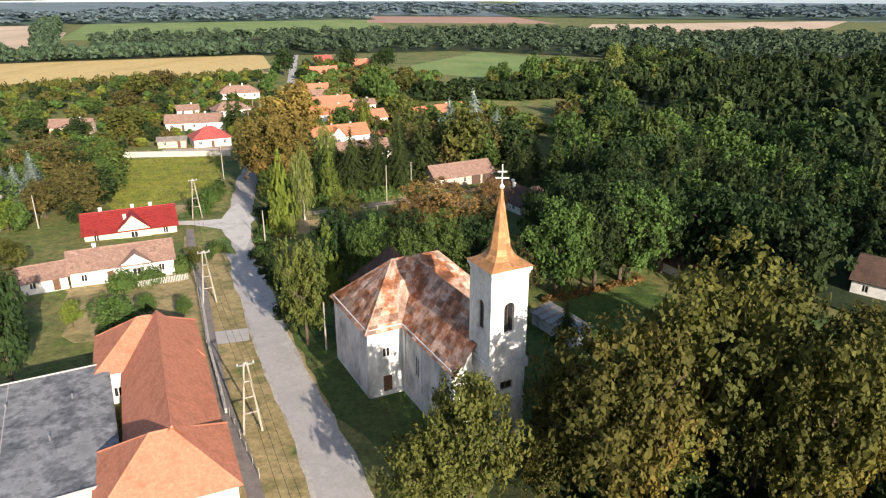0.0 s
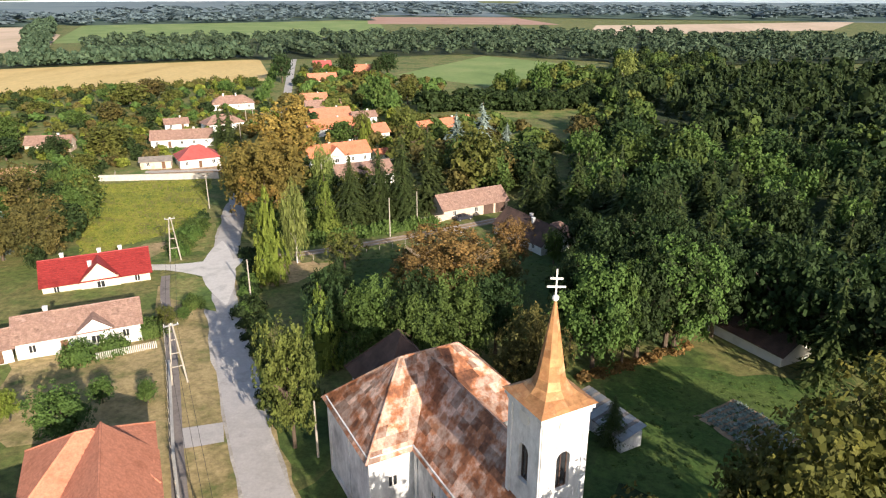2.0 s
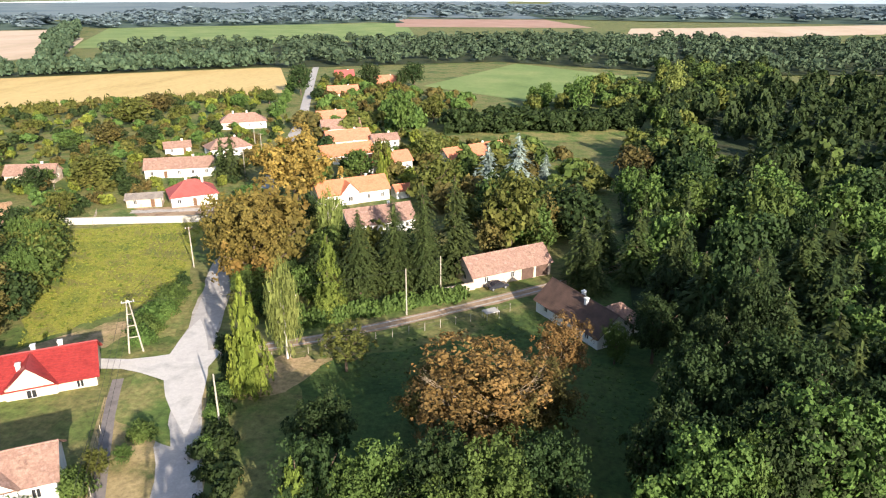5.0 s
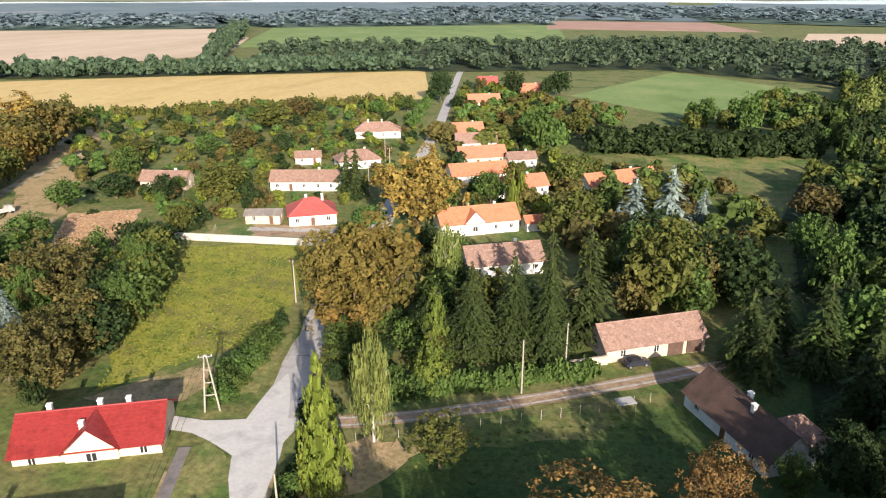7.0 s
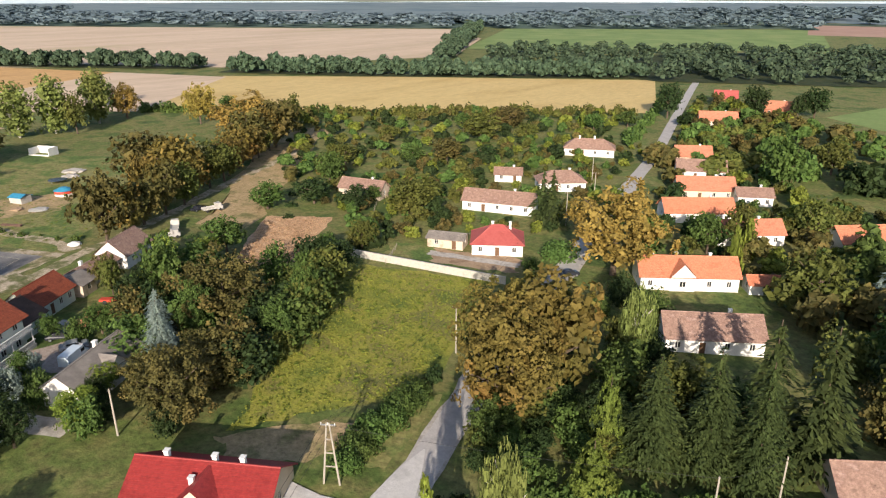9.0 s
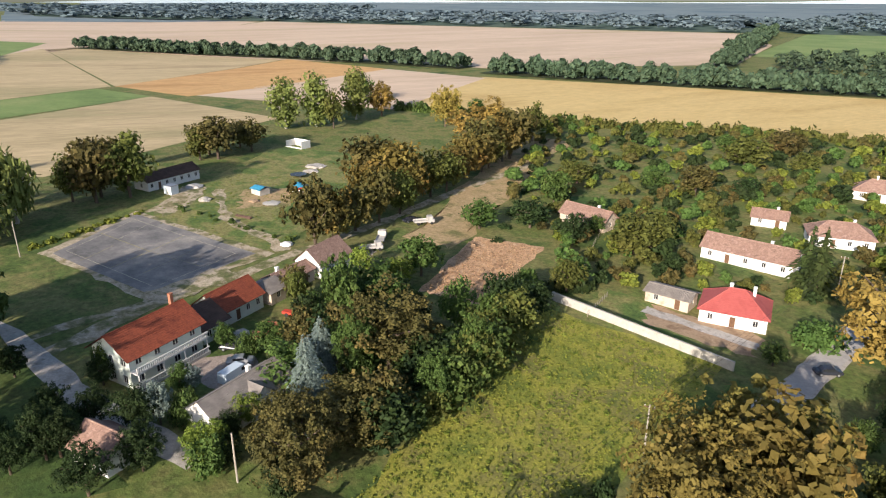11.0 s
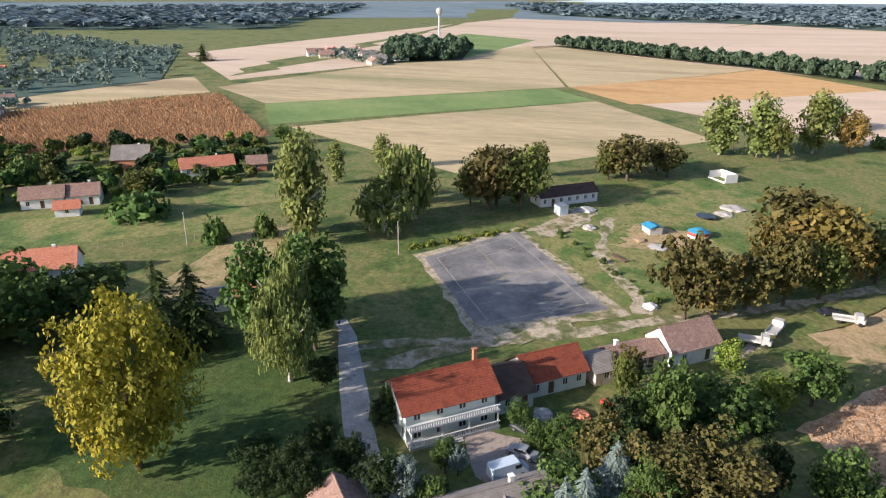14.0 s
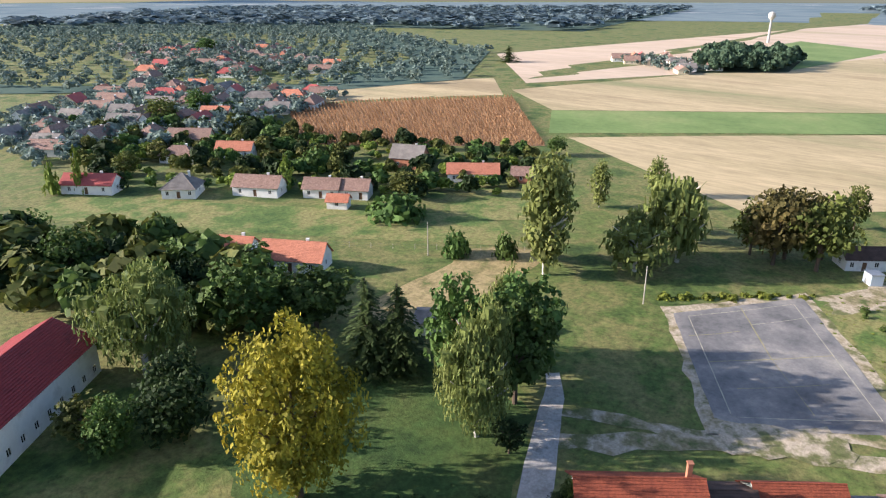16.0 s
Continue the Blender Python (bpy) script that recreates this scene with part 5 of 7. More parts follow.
# the farther the wood, the more haze its leaf colour carries
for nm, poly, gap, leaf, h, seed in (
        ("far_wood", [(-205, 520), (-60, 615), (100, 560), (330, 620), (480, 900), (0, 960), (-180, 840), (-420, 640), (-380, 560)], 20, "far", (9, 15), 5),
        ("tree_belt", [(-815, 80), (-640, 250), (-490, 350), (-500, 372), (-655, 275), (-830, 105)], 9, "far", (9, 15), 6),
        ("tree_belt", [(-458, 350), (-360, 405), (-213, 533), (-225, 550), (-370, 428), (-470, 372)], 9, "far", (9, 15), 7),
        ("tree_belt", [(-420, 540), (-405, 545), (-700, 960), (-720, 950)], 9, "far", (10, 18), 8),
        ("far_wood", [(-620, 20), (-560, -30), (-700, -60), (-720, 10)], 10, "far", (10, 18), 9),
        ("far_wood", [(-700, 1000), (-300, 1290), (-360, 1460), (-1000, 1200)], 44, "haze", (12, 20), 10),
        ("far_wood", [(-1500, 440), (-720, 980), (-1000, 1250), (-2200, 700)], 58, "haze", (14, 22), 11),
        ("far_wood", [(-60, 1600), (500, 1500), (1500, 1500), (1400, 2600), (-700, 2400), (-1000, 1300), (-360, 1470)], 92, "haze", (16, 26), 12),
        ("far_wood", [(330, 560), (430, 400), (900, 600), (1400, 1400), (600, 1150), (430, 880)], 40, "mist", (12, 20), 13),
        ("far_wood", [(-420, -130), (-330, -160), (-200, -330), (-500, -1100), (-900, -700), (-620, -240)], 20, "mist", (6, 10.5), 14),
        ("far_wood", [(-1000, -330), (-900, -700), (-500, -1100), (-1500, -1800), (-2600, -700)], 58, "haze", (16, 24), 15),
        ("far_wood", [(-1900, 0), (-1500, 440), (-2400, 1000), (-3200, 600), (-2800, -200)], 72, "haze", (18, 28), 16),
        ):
    wood_floor(poly, "floor below distant woods, tinted for shade and haze", M_HAZEF if leaf in ("haze", "mist") else None)
    woods(nm, fill(poly, gap, frng), leaf, "distant woodland with haze put into its leaf colours" if nm == "far_wood" else "dense dark green belt of trees between fields", n=16 if gap > 12 else 60, seed=seed, h=h, slim=1.5 if gap > 50 else 1.05 if gap > 25 else 0.56 if gap > 12 else 0.42)
row_rng = random.Random(19)
for i in range(13):
    f = i / 12
    plant(row_rng.choice(("rust", "olive", "brown", "olive")), -165 - 60 * f + row_rng.uniform(-2, 2), 147 + 86 * f + row_rng.uniform(-2, 2), row_rng.uniform(12, 16), row_rng.uniform(5.5, 7.5))
# the second tree is added to cast more shade towards the court
for x, y, h, r in ((-136, 80, 18, 6.5), (-133, 72, 20, 7.0)):
    plant("green", x, y, h, r)
for x, y, h, r in ((21, 99, 17, 6), (33, 108, 16, 6), (40, 106, 17, 6), (12, 100, 15, 5)):
    plant("dark", x, y, h, r)
for x, y in ((45, 100), (43, 110), (50, 93)):
    plant("dark", x, y, 16, 6)
for poly, kinds, hh in (([(-18, 178), (0, 182), (6, 203), (-12, 210), (-26, 200)], ("brown", "dark", "olive", "green", "spruce"), (10, 16)),
                        ([(-64, 150), (-47, 148), (-40, 172), (-52, 200), (-66, 192)], ("dark", "olive", "green"), (5, 9)),
                        ([(-80, 108), (-88, 104), (-97, 110), (-92, 119), (-82, 116)], ("dark", "green"), (5, 9))):
    spots = fill(poly, 7.0, row_rng)
    for i, k in enumerate(sorted(set(kinds))):
        shape, leaf = SPECIES[k][:2]
        if spots[i::len(set(kinds))]:
            woods("thicket", spots[i::len(set(kinds))], leaf, "dense dark thicket of trees beside the road", shape, hh, 1000, 130 + i, 0.26 if k == "spruce" else 0.42)
plant("olive", 3.0, 40.5, 11.0, 5.0)
for x, y, h, r in ((17, 110, 17, 6.5), (27, 114, 18, 7)):
    plant("dark", x, y, h, r)
for k, x, y, h, r in (("spruce", -34.5, 152.5, 16.5, 4.6), ("spruce", -29.0, 156.5, 18.0, 4.9), ("spruce", -19.5, 166.5, 21.0, 5.4), ("spruce", -26.0, 168.0, 19.0, 5.0), ("dark", -41.5, 153, 9, 4.2), ("dark", -30, 163, 10, 4.5), ("olive", -36, 164, 11, 5), ("green", -47, 140, 6, 3.0)):
    plant(k, x, y, h, r)
for x, y in ((-104, 101), (-102, 92), (-95, 101), (-93, 95)):
    plant("dark", x, y, 7, 3.4)
for x, y, h in ((27, 133, 18), (26, 141, 17), (20, 152, 14)):
    plant(row_rng.choice(("dark", "spruce", "dark")), x, y, h, h * 0.33)
# dark shrubs added to deepen the shade below the walnuts
woods("undergrowth_shrubs", fill([(14, 36), (58, 22), (76, 60), (50, 66), (18, 68)], 3.2, row_rng), "dark", "dense dark shrubs below walnut trees", "bush", (1.2, 3.6), 70, 71, 0.7)
woods("undergrowth_shrubs", fill([(24, 38), (56, 28), (72, 58), (40, 64)], 6.0, row_rng), "gold", "low walnut saplings with yellowing leaves", "broad", (3.5, 6.0), 260, 72, 0.5)
for poly, gap, kinds, hh in (([(-122, 122), (-92, 118), (-88, 128), (-97, 150), (-112, 166), (-120, 160), (-112, 140)], 8.0, ("green", "dark", "bush", "brown", "green"), (5, 11.5)),
                             ([(-112, 126), (-134, 130), (-147, 146), (-134, 152), (-118, 145)], 8.5, ("green", "dark", "bush", "yellowgreen"), (3, 7)),
                             ([(-92, 48), (-106, 54), (-104, 36), (-88, 42)], 8, ("dark", "green"), (10, 14))):
    spots = fill(poly, gap * 0.9, row_rng)
    for i, k in enumerate(sorted(set(kinds) - {"bush"})):
        shape, leaf = SPECIES[k][:2]
        if spots[i::len(set(kinds))]:
            woods("thicket", spots[i::len(set(kinds))], leaf, "dense garden thicket of mixed leafy trees", shape, hh, 1000, 140 + i, 0.46)
for i, (leaf, hh) in enumerate((("dark", (2.5, 5.5)), ("green", (2.0, 4.5)))):
    spots = [q for q in fill([(-41, 148), (-24, 157), (-19, 172), (-30, 180), (-46, 170)], 4.2, row_rng)]
    woods("understorey", spots[i::2], leaf, "dense dark undergrowth below tall spruces", "broad", hh, 160, 190 + i, 0.55)
for poly, hh, sd in (([(-50, 135), (-43, 133), (-38, 148), (-44, 166), (-54, 160), (-54, 147)], (2.5, 6.5), 194), ([(-90, 131), (-84, 129), (-98, 154), (-112, 170), (-117, 166)], (6, 11), 197)):
    spots = fill(poly, 4.6, row_rng)
    for i, leaf in enumerate(("dark", "green", "olive")):
        woods("understorey", spots[i::3], leaf, "dense shady growth below roadside trees", "broad", hh, 800, sd + i, 0.5)
# trees behind the church
for k, x, y, h, r in (("dark", -20, 91, 14, 4.6), ("green", -14.5, 92, 13, 4.6), ("dark", -9, 92, 14, 5.0), ("green", -3.5, 94, 13, 4.8), ("dark", 1.5, 97, 13, 4.8), ("dark", -24, 104, 10, 4.2), ("brown", -13, 112, 10, 5.0), ("brown", -6, 110, 11, 5.6), ("brown", 0, 115, 10, 5.0), ("brown", 5.2, 87, 8, 3.6), ("dark", 16, 99, 15, 6.5), ("dark", 25.5, 103, 17, 7)):
    plant(k, x, y, h, r)
GARDEN = [(-150, -78), (-222, 30), (-282, 2), (-243, -68), (-262, -150), (-196, -172)]
spots = fill(GARDEN, 7.5, row_rng)
for i, (leaf, hh) in enumerate((("green", (3, 7.5)), ("dark", (3.5, 8)), ("olive", (3, 6.5)), ("lime", (2, 5)))):
    woods("garden_trees", spots[i::4], leaf, "garden trees and bushes round the farther houses", "broad", hh, 80, 150 + i, 0.5)
# shrubs between the gardens
BACK_LAWN = [(-177, 221), (-163, 239), (-148, 226), (-149, 212)]
for poly, gap, kinds, hh in (
        ([(-250, 255), (-185, 205), (-130, 215), (-150, 255), (-120, 290), (-140, 330), (-165, 395), (-275, 290)], 7.6, ("green", "olive", "dark", "brown", "yellowgreen"), (1.8, 5.5)),
        ([(-105, 20), (-135, 40), (-145, -5), (-120, -45), (-95, -20)], 8.5, ("dark", "green", "green", "olive"), (7, 13)),
        ([(-40, 215), (-20, 200), (5, 215), (15, 245), (-10, 290), (-45, 290)], 10, ("olive", "green", "brown", "drybush"), (4, 9)),
        ([(-108, 300), (-60, 300), (-40, 400), (-120, 420)], 10, ("green", "olive", "bush", "brown"), (3, 9)),
        ([(-205, -30), (-160, -120), (-215, -150), (-245, -60)], 9, ("green", "bush", "olive"), (3, 7)),
        ):
    spots = [q for q in fill(poly, gap, frng) if not inside(BACK_LAWN, *q)]
    leafs = {"green": "green", "dark": "dark", "olive": "olive", "brown": "brown", "bush": "green", "drybush": "brown", "yellowgreen": "lime"}
    used = sorted({leafs[k] for k in kinds})
    for i, lf in enumerate(used):
        some = spots[i::len(used)]
        if some:
            woods("shrubs", some, lf, "dense shrubs and small trees between the gardens", n=75, seed=40 + i, h=hh, slim=0.52)

# ---- church ----
church = thing("church", 7.8, 53.9, 125.8, 0.0, "weathered white plaster church with a rusty sheet roof", "church")
TW, TH = 3.95, 20.2
EAVE, RIDGE = 9.0, 5.5
# nave, transept and choir walls; x runs from the tower along the nave
block(church, 14.0, 8.6, EAVE, M_CHURCH, [[(3.5, 3.6, 1.0, 2.6), (9.5, 3.6, 1.0, 2.6)], [], [(5.5, 3.6, 1.0, 2.6), (10.0, 3.6, 0.8, 1.2)], []], 0, cx=8.2)
block(church, 11.0, 17.2, EAVE, M_CHURCH, [[(5.5, 3.6, 1.0, 2.4)], [], [], [(2.2, 4.9, 0.95, 1.25), (2.3, 0.1, 1.1, 2.4, "door")]], 0, cx=18.9)
block(church, 6.0, 8.0, EAVE - 0.8, M_CHURCH, [[], [], [], []], 0, cx=27.0)
roof(church, 17.2, 11.0, EAVE, RIDGE, M_RUST, "hip", 0.5, 9, cx=18.9, rot=90, cols=14, lift=0.02)
roof(church, 17.0, 8.6, EAVE, RIDGE - 0.5, M_RUST, "gable", 0.4, 8, cx=9.5, cols=15, lift=0.02)
roof(church, 9.0, 8.0, EAVE - 0.8, RIDGE - 0.6, M_DARKROOF, "hip", 0.5, 8, cx=26.0, cols=6, lift=0.02)
bm = bmesh.new()
for x0, x1, y in ((13.4, 24.4, 8.62), (1.3, 13.3, 4.32)):
    box(bm, x0, y, EAVE - 0.5, x1, y + 0.22, EAVE - 0.1)
    box(bm, x0, y, -0.5, x1, y + 0.12, 0.5)
box(bm, 13.2, 4.4, EAVE - 0.5, 13.38, 8.6, EAVE - 0.1)
box(bm, 13.2, 4.4, -0.5, 13.38, 8.6, 0.5)
part("cornice", bm, M_CHURCH, church)
for x in (13.6, 18.9, 24.2):
    part("pilaster", boxm(x - 0.3, 8.61, 0.5, x + 0.3, 8.72, EAVE - 0.5), M_CHURCH, church)
for x in (4.0, 8.6, 12.9):
    part("pilaster", boxm(x - 0.3, 4.31, 0.5, x + 0.3, 4.42, EAVE - 0.5), M_CHURCH, church)
# scroll gables beside the tower
prof = [(4.6, 7.2), (4.6, 8.2), (4.1, 8.5), (3.6, 8.6), (3.2, 9.0), (2.9, 9.8), (2.6, 10.6), (2.3, 11.2), (2.3, 7.2)]
for sy in (1, -1):
    bm = bmesh.new()
    a = [bm.verts.new((1.0, sy * y, z)) for y, z in prof]
    b = [bm.verts.new((1.5, sy * y, z)) for y, z in prof]
    for i in range(len(prof)):
        j = (i + 1) % len(prof)
        bm.faces.new((a[i], a[j], b[j], b[i]))
    bm.faces.new(a)
    bm.faces.new(b[::-1])
    part("scroll_gable", bm, M_CHURCH, church)
# tower
h = TW / 2
cs = [(-h, -h), (h, -h), (h, h), (-h, h)]
bm = bmesh.new()
for i in range(4):
    panel(bm, cs[i], cs[(i + 1) % 4], -1.5, TH, [(h, 13.6, 1.15, 3.2), (h, 7.3, 1.5, 1.0)], 0.4)
part("tower", bm, M_CHURCH, church)
for i in range(4):
    window(church, cs[i], cs[(i + 1) % 4], (h, 13.6, 1.15, 3.2), 0.35, material=M_DARKROOF, name="louvre_window")
    window(church, cs[i], cs[(i + 1) % 4], (h, 7.3, 1.5, 1.0), 0.35, material=M_WOOD)
for z, o, t in ((TH - 0.35, 0.28, 0.35), (TH - 0.7, 0.14, 0.25), (10.4, 0.14, 0.28), (9.9, 0.08, 0.14), (5.9, 0.16, 0.3)):
    for x0, y0, x1, y1 in ((-h - o, -h - o, h + o, -h), (-h - o, h, h + o, h + o), (-h - o, -h, -h, h), (h, -h, h + o, h)):
        part("cornice", boxm(x0, y0, z, x1, y1, z + t), M_CHURCH, church)
for sx in (-1, 1):
    for sy in (-1, 1):
        for ax in (0, 1):
            x0, x1 = (sx * h - 0.45 * (sx > 0), sx * h + 0.45 * (sx < 0))
            y0, y1 = (sy * h, sy * h + sy * 0.1)
            if ax:
                x0, x1, y0, y1 = sx * h, sx * h + sx * 0.1, sy * h - 0.45 * (sy > 0), sy * h + 0.45 * (sy < 0)
            part("corner_strip", boxm(min(x0, x1), min(y0, y1), 0, max(x0, x1), max(y0, y1), TH - 0.7), M_CHURCH, church)
# round heads of the belfry windows
for k in range(4):
    for sg in (-1, 1):
        bm = bmesh.new()
        ring = [(sg * 0.60, 16.85), (sg * 0.60, 16.22), *[(sg * 0.575 * math.cos(a), 16.22 + 0.575 * math.sin(a)) for a in (0.2, 0.5, 0.8, 1.1, 1.35, 1.5708)], (0, 16.85)]
        layers = []
        for y in (-h - 0.015, -h + 0.3):
            layers.append([bm.verts.new(Matrix.Rotation(k * math.pi / 2, 3, "Z") @ Vector((u, y, z))) for u, z in ring])
        bm.faces.new(layers[0])
        bm.faces.new(layers[1][::-1])
        for a in range(len(ring)):
            b = (a + 1) % len(ring)
            bm.faces.new((layers[0][a], layers[1][a], layers[1][b], layers[0][b]))
        bmesh.ops.recalc_face_normals(bm, faces=bm.faces)
        part("window_arch", bm, M_CHURCH, church)
# arched pediments under the cap
for k in range(4):
    bm = bmesh.new()
    arc = [(-1.25, TH - 0.1), *[(0.8 * math.cos(math.pi - math.pi * i / 10), TH + 0.02 + 0.40 * math.sin(math.pi * i / 10)) for i in range(11)], (1.25, TH - 0.1)]
    a = [bm.verts.new((x, -h - 0.08, z - 0.2)) for x, z in arc]
    b = [bm.verts.new((x, -h + 0.5, z - 0.2)) for x, z in arc]
    for i in range(len(arc)):
        j = (i + 1) % len(arc)
        bm.faces.new((a[i], a[j], b[j], b[i]))
    bm.faces.new(a[::-1])
    bm.faces.new(b)
    ob = part("pediment", bm, M_CHURCH, church)
    ob.matrix_local = Matrix.Rotation(k * math.pi / 2, 4, "Z")
    bm = bmesh.new()
    tube(bm, (0, -h - 0.12, TH - 1.15), (0, -h + 0.05, TH - 1.15), 0.55, 0.55, 20)
    ob = part("clock_face", bm, M_FRAME, church)
    ob.matrix_local = Matrix.Rotation(k * math.pi / 2, 4, "Z")
# curved cap, spire, ball and double cross
prof = [(h + 0.42, TH + 0.06), (h + 0.1, TH + 0.26), (1.62, TH + 0.62), (1.28, TH + 1.05), (1.06, TH + 1.6), (0.95, TH + 2.1), (0.07, TH + 7.4)]
bm = bmesh.new()
nseg = 8
rings = []
for k, (r, z) in enumerate(prof):
    f = min(1, k / 4)
    ring = []
    for i in range(nseg):
        a = math.pi / 4 * i + math.pi / 4
        sq = 1 / max(abs(math.cos(a)), abs(math.sin(a)))
        rr = r * (sq * (1 - f) + f)
        ring.append(Vector((rr * math.cos(a), rr * math.sin(a), z)))
    rings.append(ring)
for k in range(len(rings) - 1):
    m = 9 if k == len(rings) - 2 else 1
    for i in range(nseg):
        j = (i + 1) % nseg
        for q in range(m):
            a, b = rings[k][i].lerp(rings[k + 1][i], q / m), rings[k][j].lerp(rings[k + 1][j], q / m)
            c, d = rings[k][j].lerp(rings[k + 1][j], (q + 1) / m), rings[k][i].lerp(rings[k + 1][i], (q + 1) / m)
            bm.faces.new([bm.verts.new(v) for v in (a, b, c, d)])
part("spire", bm, M_COPPER, church)
bm = bmesh.new()
bmesh.ops.create_uvsphere(bm, u_segments=12, v_segments=8, radius=0.24, matrix=Matrix.Translation((0, 0, TH + 7.45)))
part("ball", bm, M_FRAME, church)
bm = bmesh.new()
box(bm, -0.05, -0.05, TH + 7.6, 0.05, 0.05, TH + 9.5)
box(bm, -0.045, -0.62, TH + 8.2, 0.045, 0.62, TH + 8.32)
box(bm, -0.045, -0.42, TH + 8.78, 0.045, 0.42, TH + 8.9)
bmesh.ops.rotate(bm, verts=bm.verts, cent=(0, 0, 0), matrix=Matrix.Rotation(radians(-30), 3, "Z"))
part("cross", bm, M_FRAME, church)

# ---- houses by the church ----
house(-69.6, 113.2, 33.5, 16.6, 8.8, 2.6, 2.9, M_CREAM, M_REDROOF, "cream house under a bright red roof with white chimneys", front=4, chim=((-0.3, 0.05), (0.05, 0.05), (0.25, 0.05), (-0.05, -0.25)), courses=12, gablet=(0.5, 6.0, 2.75), sink=0.9)
house(-57.2, 91.0, 33, 15.5, 6.6, 3.0, 2.3, M_WHITE, M_OLDTILE, "low white house under weathered clay tiles", front=4, chim=((-0.25, 0.1),), gablet=(2.0, 4.6, 1.6))
house(-66.2, 83.5, 40, 6.5, 5.0, 2.4, 1.6, M_WHITE, M_OLDTILE, "small white annexe under weathered clay tiles", front=2, chim=())
inn = thing("inn", -29.5, 55.5, 122.5, 0.0, "long white building under hipped orange clay tile roofs", "building")
block(inn, 26.0, 7.8, 4.5, M_WHITE, [row(8, 26), [], row(8, 26), []], 0, cx=-6)
block(inn, 9.4, 11.0, 4.5, M_WHITE, [row(3, 9.4), row(3, 11), row(3, 9.4), row(3, 11)], 0, cx=6.4, cy=1.5)
block(inn, 9.0, 11.0, 4.5, M_WHITE, [row(3, 9), row(3, 11), row(3, 9), row(3, 11)], 0, cx=-18.5, cy=1.0)
roof(inn, 24.5, 8.0, 4.5, 4.0, M_TILE, "gable", 0.5, 15, cx=-6)
roof(inn, 11.0, 9.6, 4.5, 3.7, M_TILE, "hip", 0.4, 15, cx=6.4, cy=1.5, rot=90)
roof(inn, 11.0, 9.2, 4.5, 3.7, M_TILE, "hip", 0.4, 15, cx=-18.5, cy=1.0, rot=90)
flat = thing("flat_roofed_hall", -36.7, 41.2, 36, 0.0, "low hall under a flat grey bitumen roof", "building")
block(flat, 17.0, 22.0, 3.8, M_CREAM, [row(5, 17), row(5, 22), row(5, 17), row(5, 22)], 0)
bm = bmesh.new()
box(bm, -8.7, -11.2, 3.8, 8.7, 11.2, 4.05)
felt = part("roof", bm, M_FELT, flat)
for i in range(7):
    part("felt_seam", boxm(-8.6 + i * 2.5, -11.2, 4.05, -8.5 + i * 2.5, 11.2, 4.1), M_CONC if i == 3 else M_FELT, felt)
for x, y in ((-4, 3), (-1, 6), (3, -2), (5, 5), (-6, -4)):
    bm = bmesh.new()
    tube(bm, (x, y, 4.0), (x, y, 4.6), 0.09, 0.09, 8)
    part("vent_pipe", bm, M_METAL, felt)
for y0 in (-11.3, 11.2):
    part("parapet", boxm(-8.8, y0, 3.9, 8.8, y0 + 0.1, 4.2), M_CONC, flat)

# ---- houses along the road north ----
G = "village houses"
house(-96.5, 203.0, 37, 11.5, 9, 3.0, 3.0, M_WHITE, M_WINERED, "white house under a dark red hipped roof", "hip", 3, group=G, chim=((-0.1, 0.05), (0.25, 0.05)))
house(-106.5, 197.0, 25, 8.5, 5, 2.5, 0.8, M_BARNW, M_GREYROOF, "open shed under a grey sheet roof beside the red-roofed house", "gable", 2, chim=(), name="shed", cat="shed")
house(-114.5, 228.0, 23, 19.5, 7, 3.0, 2.4, M_WHITE, M_OLDTILE, "long low white house under pale clay tiles", front=5, group=G)
house(-131.0, 254.2, 34, 8.3, 5, 2.6, 1.6, M_WHITE, M_OLDTILE, "small white house under clay tiles", front=2, group=G)
house(-114.0, 257.5, 43, 14.0, 8, 3.0, 2.6, M_WHITE, M_OLDTILE, "white house under a hipped old tile roof", "hip", 4, group=G)
house(-131.0, 304.0, 29, 18.0, 8, 3.0, 2.8, M_WHITE, M_OLDTILE, "white house under a hipped tile roof with two chimneys", "hip", 4, group=G, chim=((-0.2, 0), (0.1, 0)))
house(-151.7, 211.7, 18, 13.5, 6, 2.8, 2.2, M_BARNW, M_OLDTILE, "old house under faded clay tiles among shrubs", front=3, group=G)
house(-56.1, 213.6, 38, 19.5, 8, 3.2, 2.9, M_WHITE, M_TILE2, "white house under an orange tile roof with a front gable", front=5, group=G, gablet=(-1.5, 5.0, 2.6), chim=((-0.35, 0.1), (-0.1, 0.1), (0.25, 0.1)))
house(-42.8, 220.2, 38, 6.0, 4, 2.4, 1.2, M_WHITE, M_TILE2, "small lean-to annexe under orange tiles", front=1, chim=(), name="annexe", cat="annexe")
house(-42.2, 191.1, 36, 16.0, 8, 3.0, 2.8, M_WHITE, M_OLDTILE, "white house under a brownish old tile roof", front=4, group=G)
house(-71.6, 257.0, 40, 18.0, 8, 3.0, 2.8, M_WHITE, M_TILE2, "white house under a bright orange roof beside the road", front=4, group=G)
house(-78.4, 279.3, 36, 16.0, 8, 3.0, 3.0, M_CREAM, M_TILE, "cream house under orange clay tiles", front=4, group=G)
house(-65.0, 281.4, 33, 9.5, 6, 3.0, 1.8, M_WHITE, M_OLDTILE, "white annexe under pale tiles", front=3, group=G)
house(-55.9, 247.9, 43, 16.5, 7, 3.0, 2.6, M_WHITE, M_TILE, "pale house under faded orange tiles with roof windows", front=4, group=G)
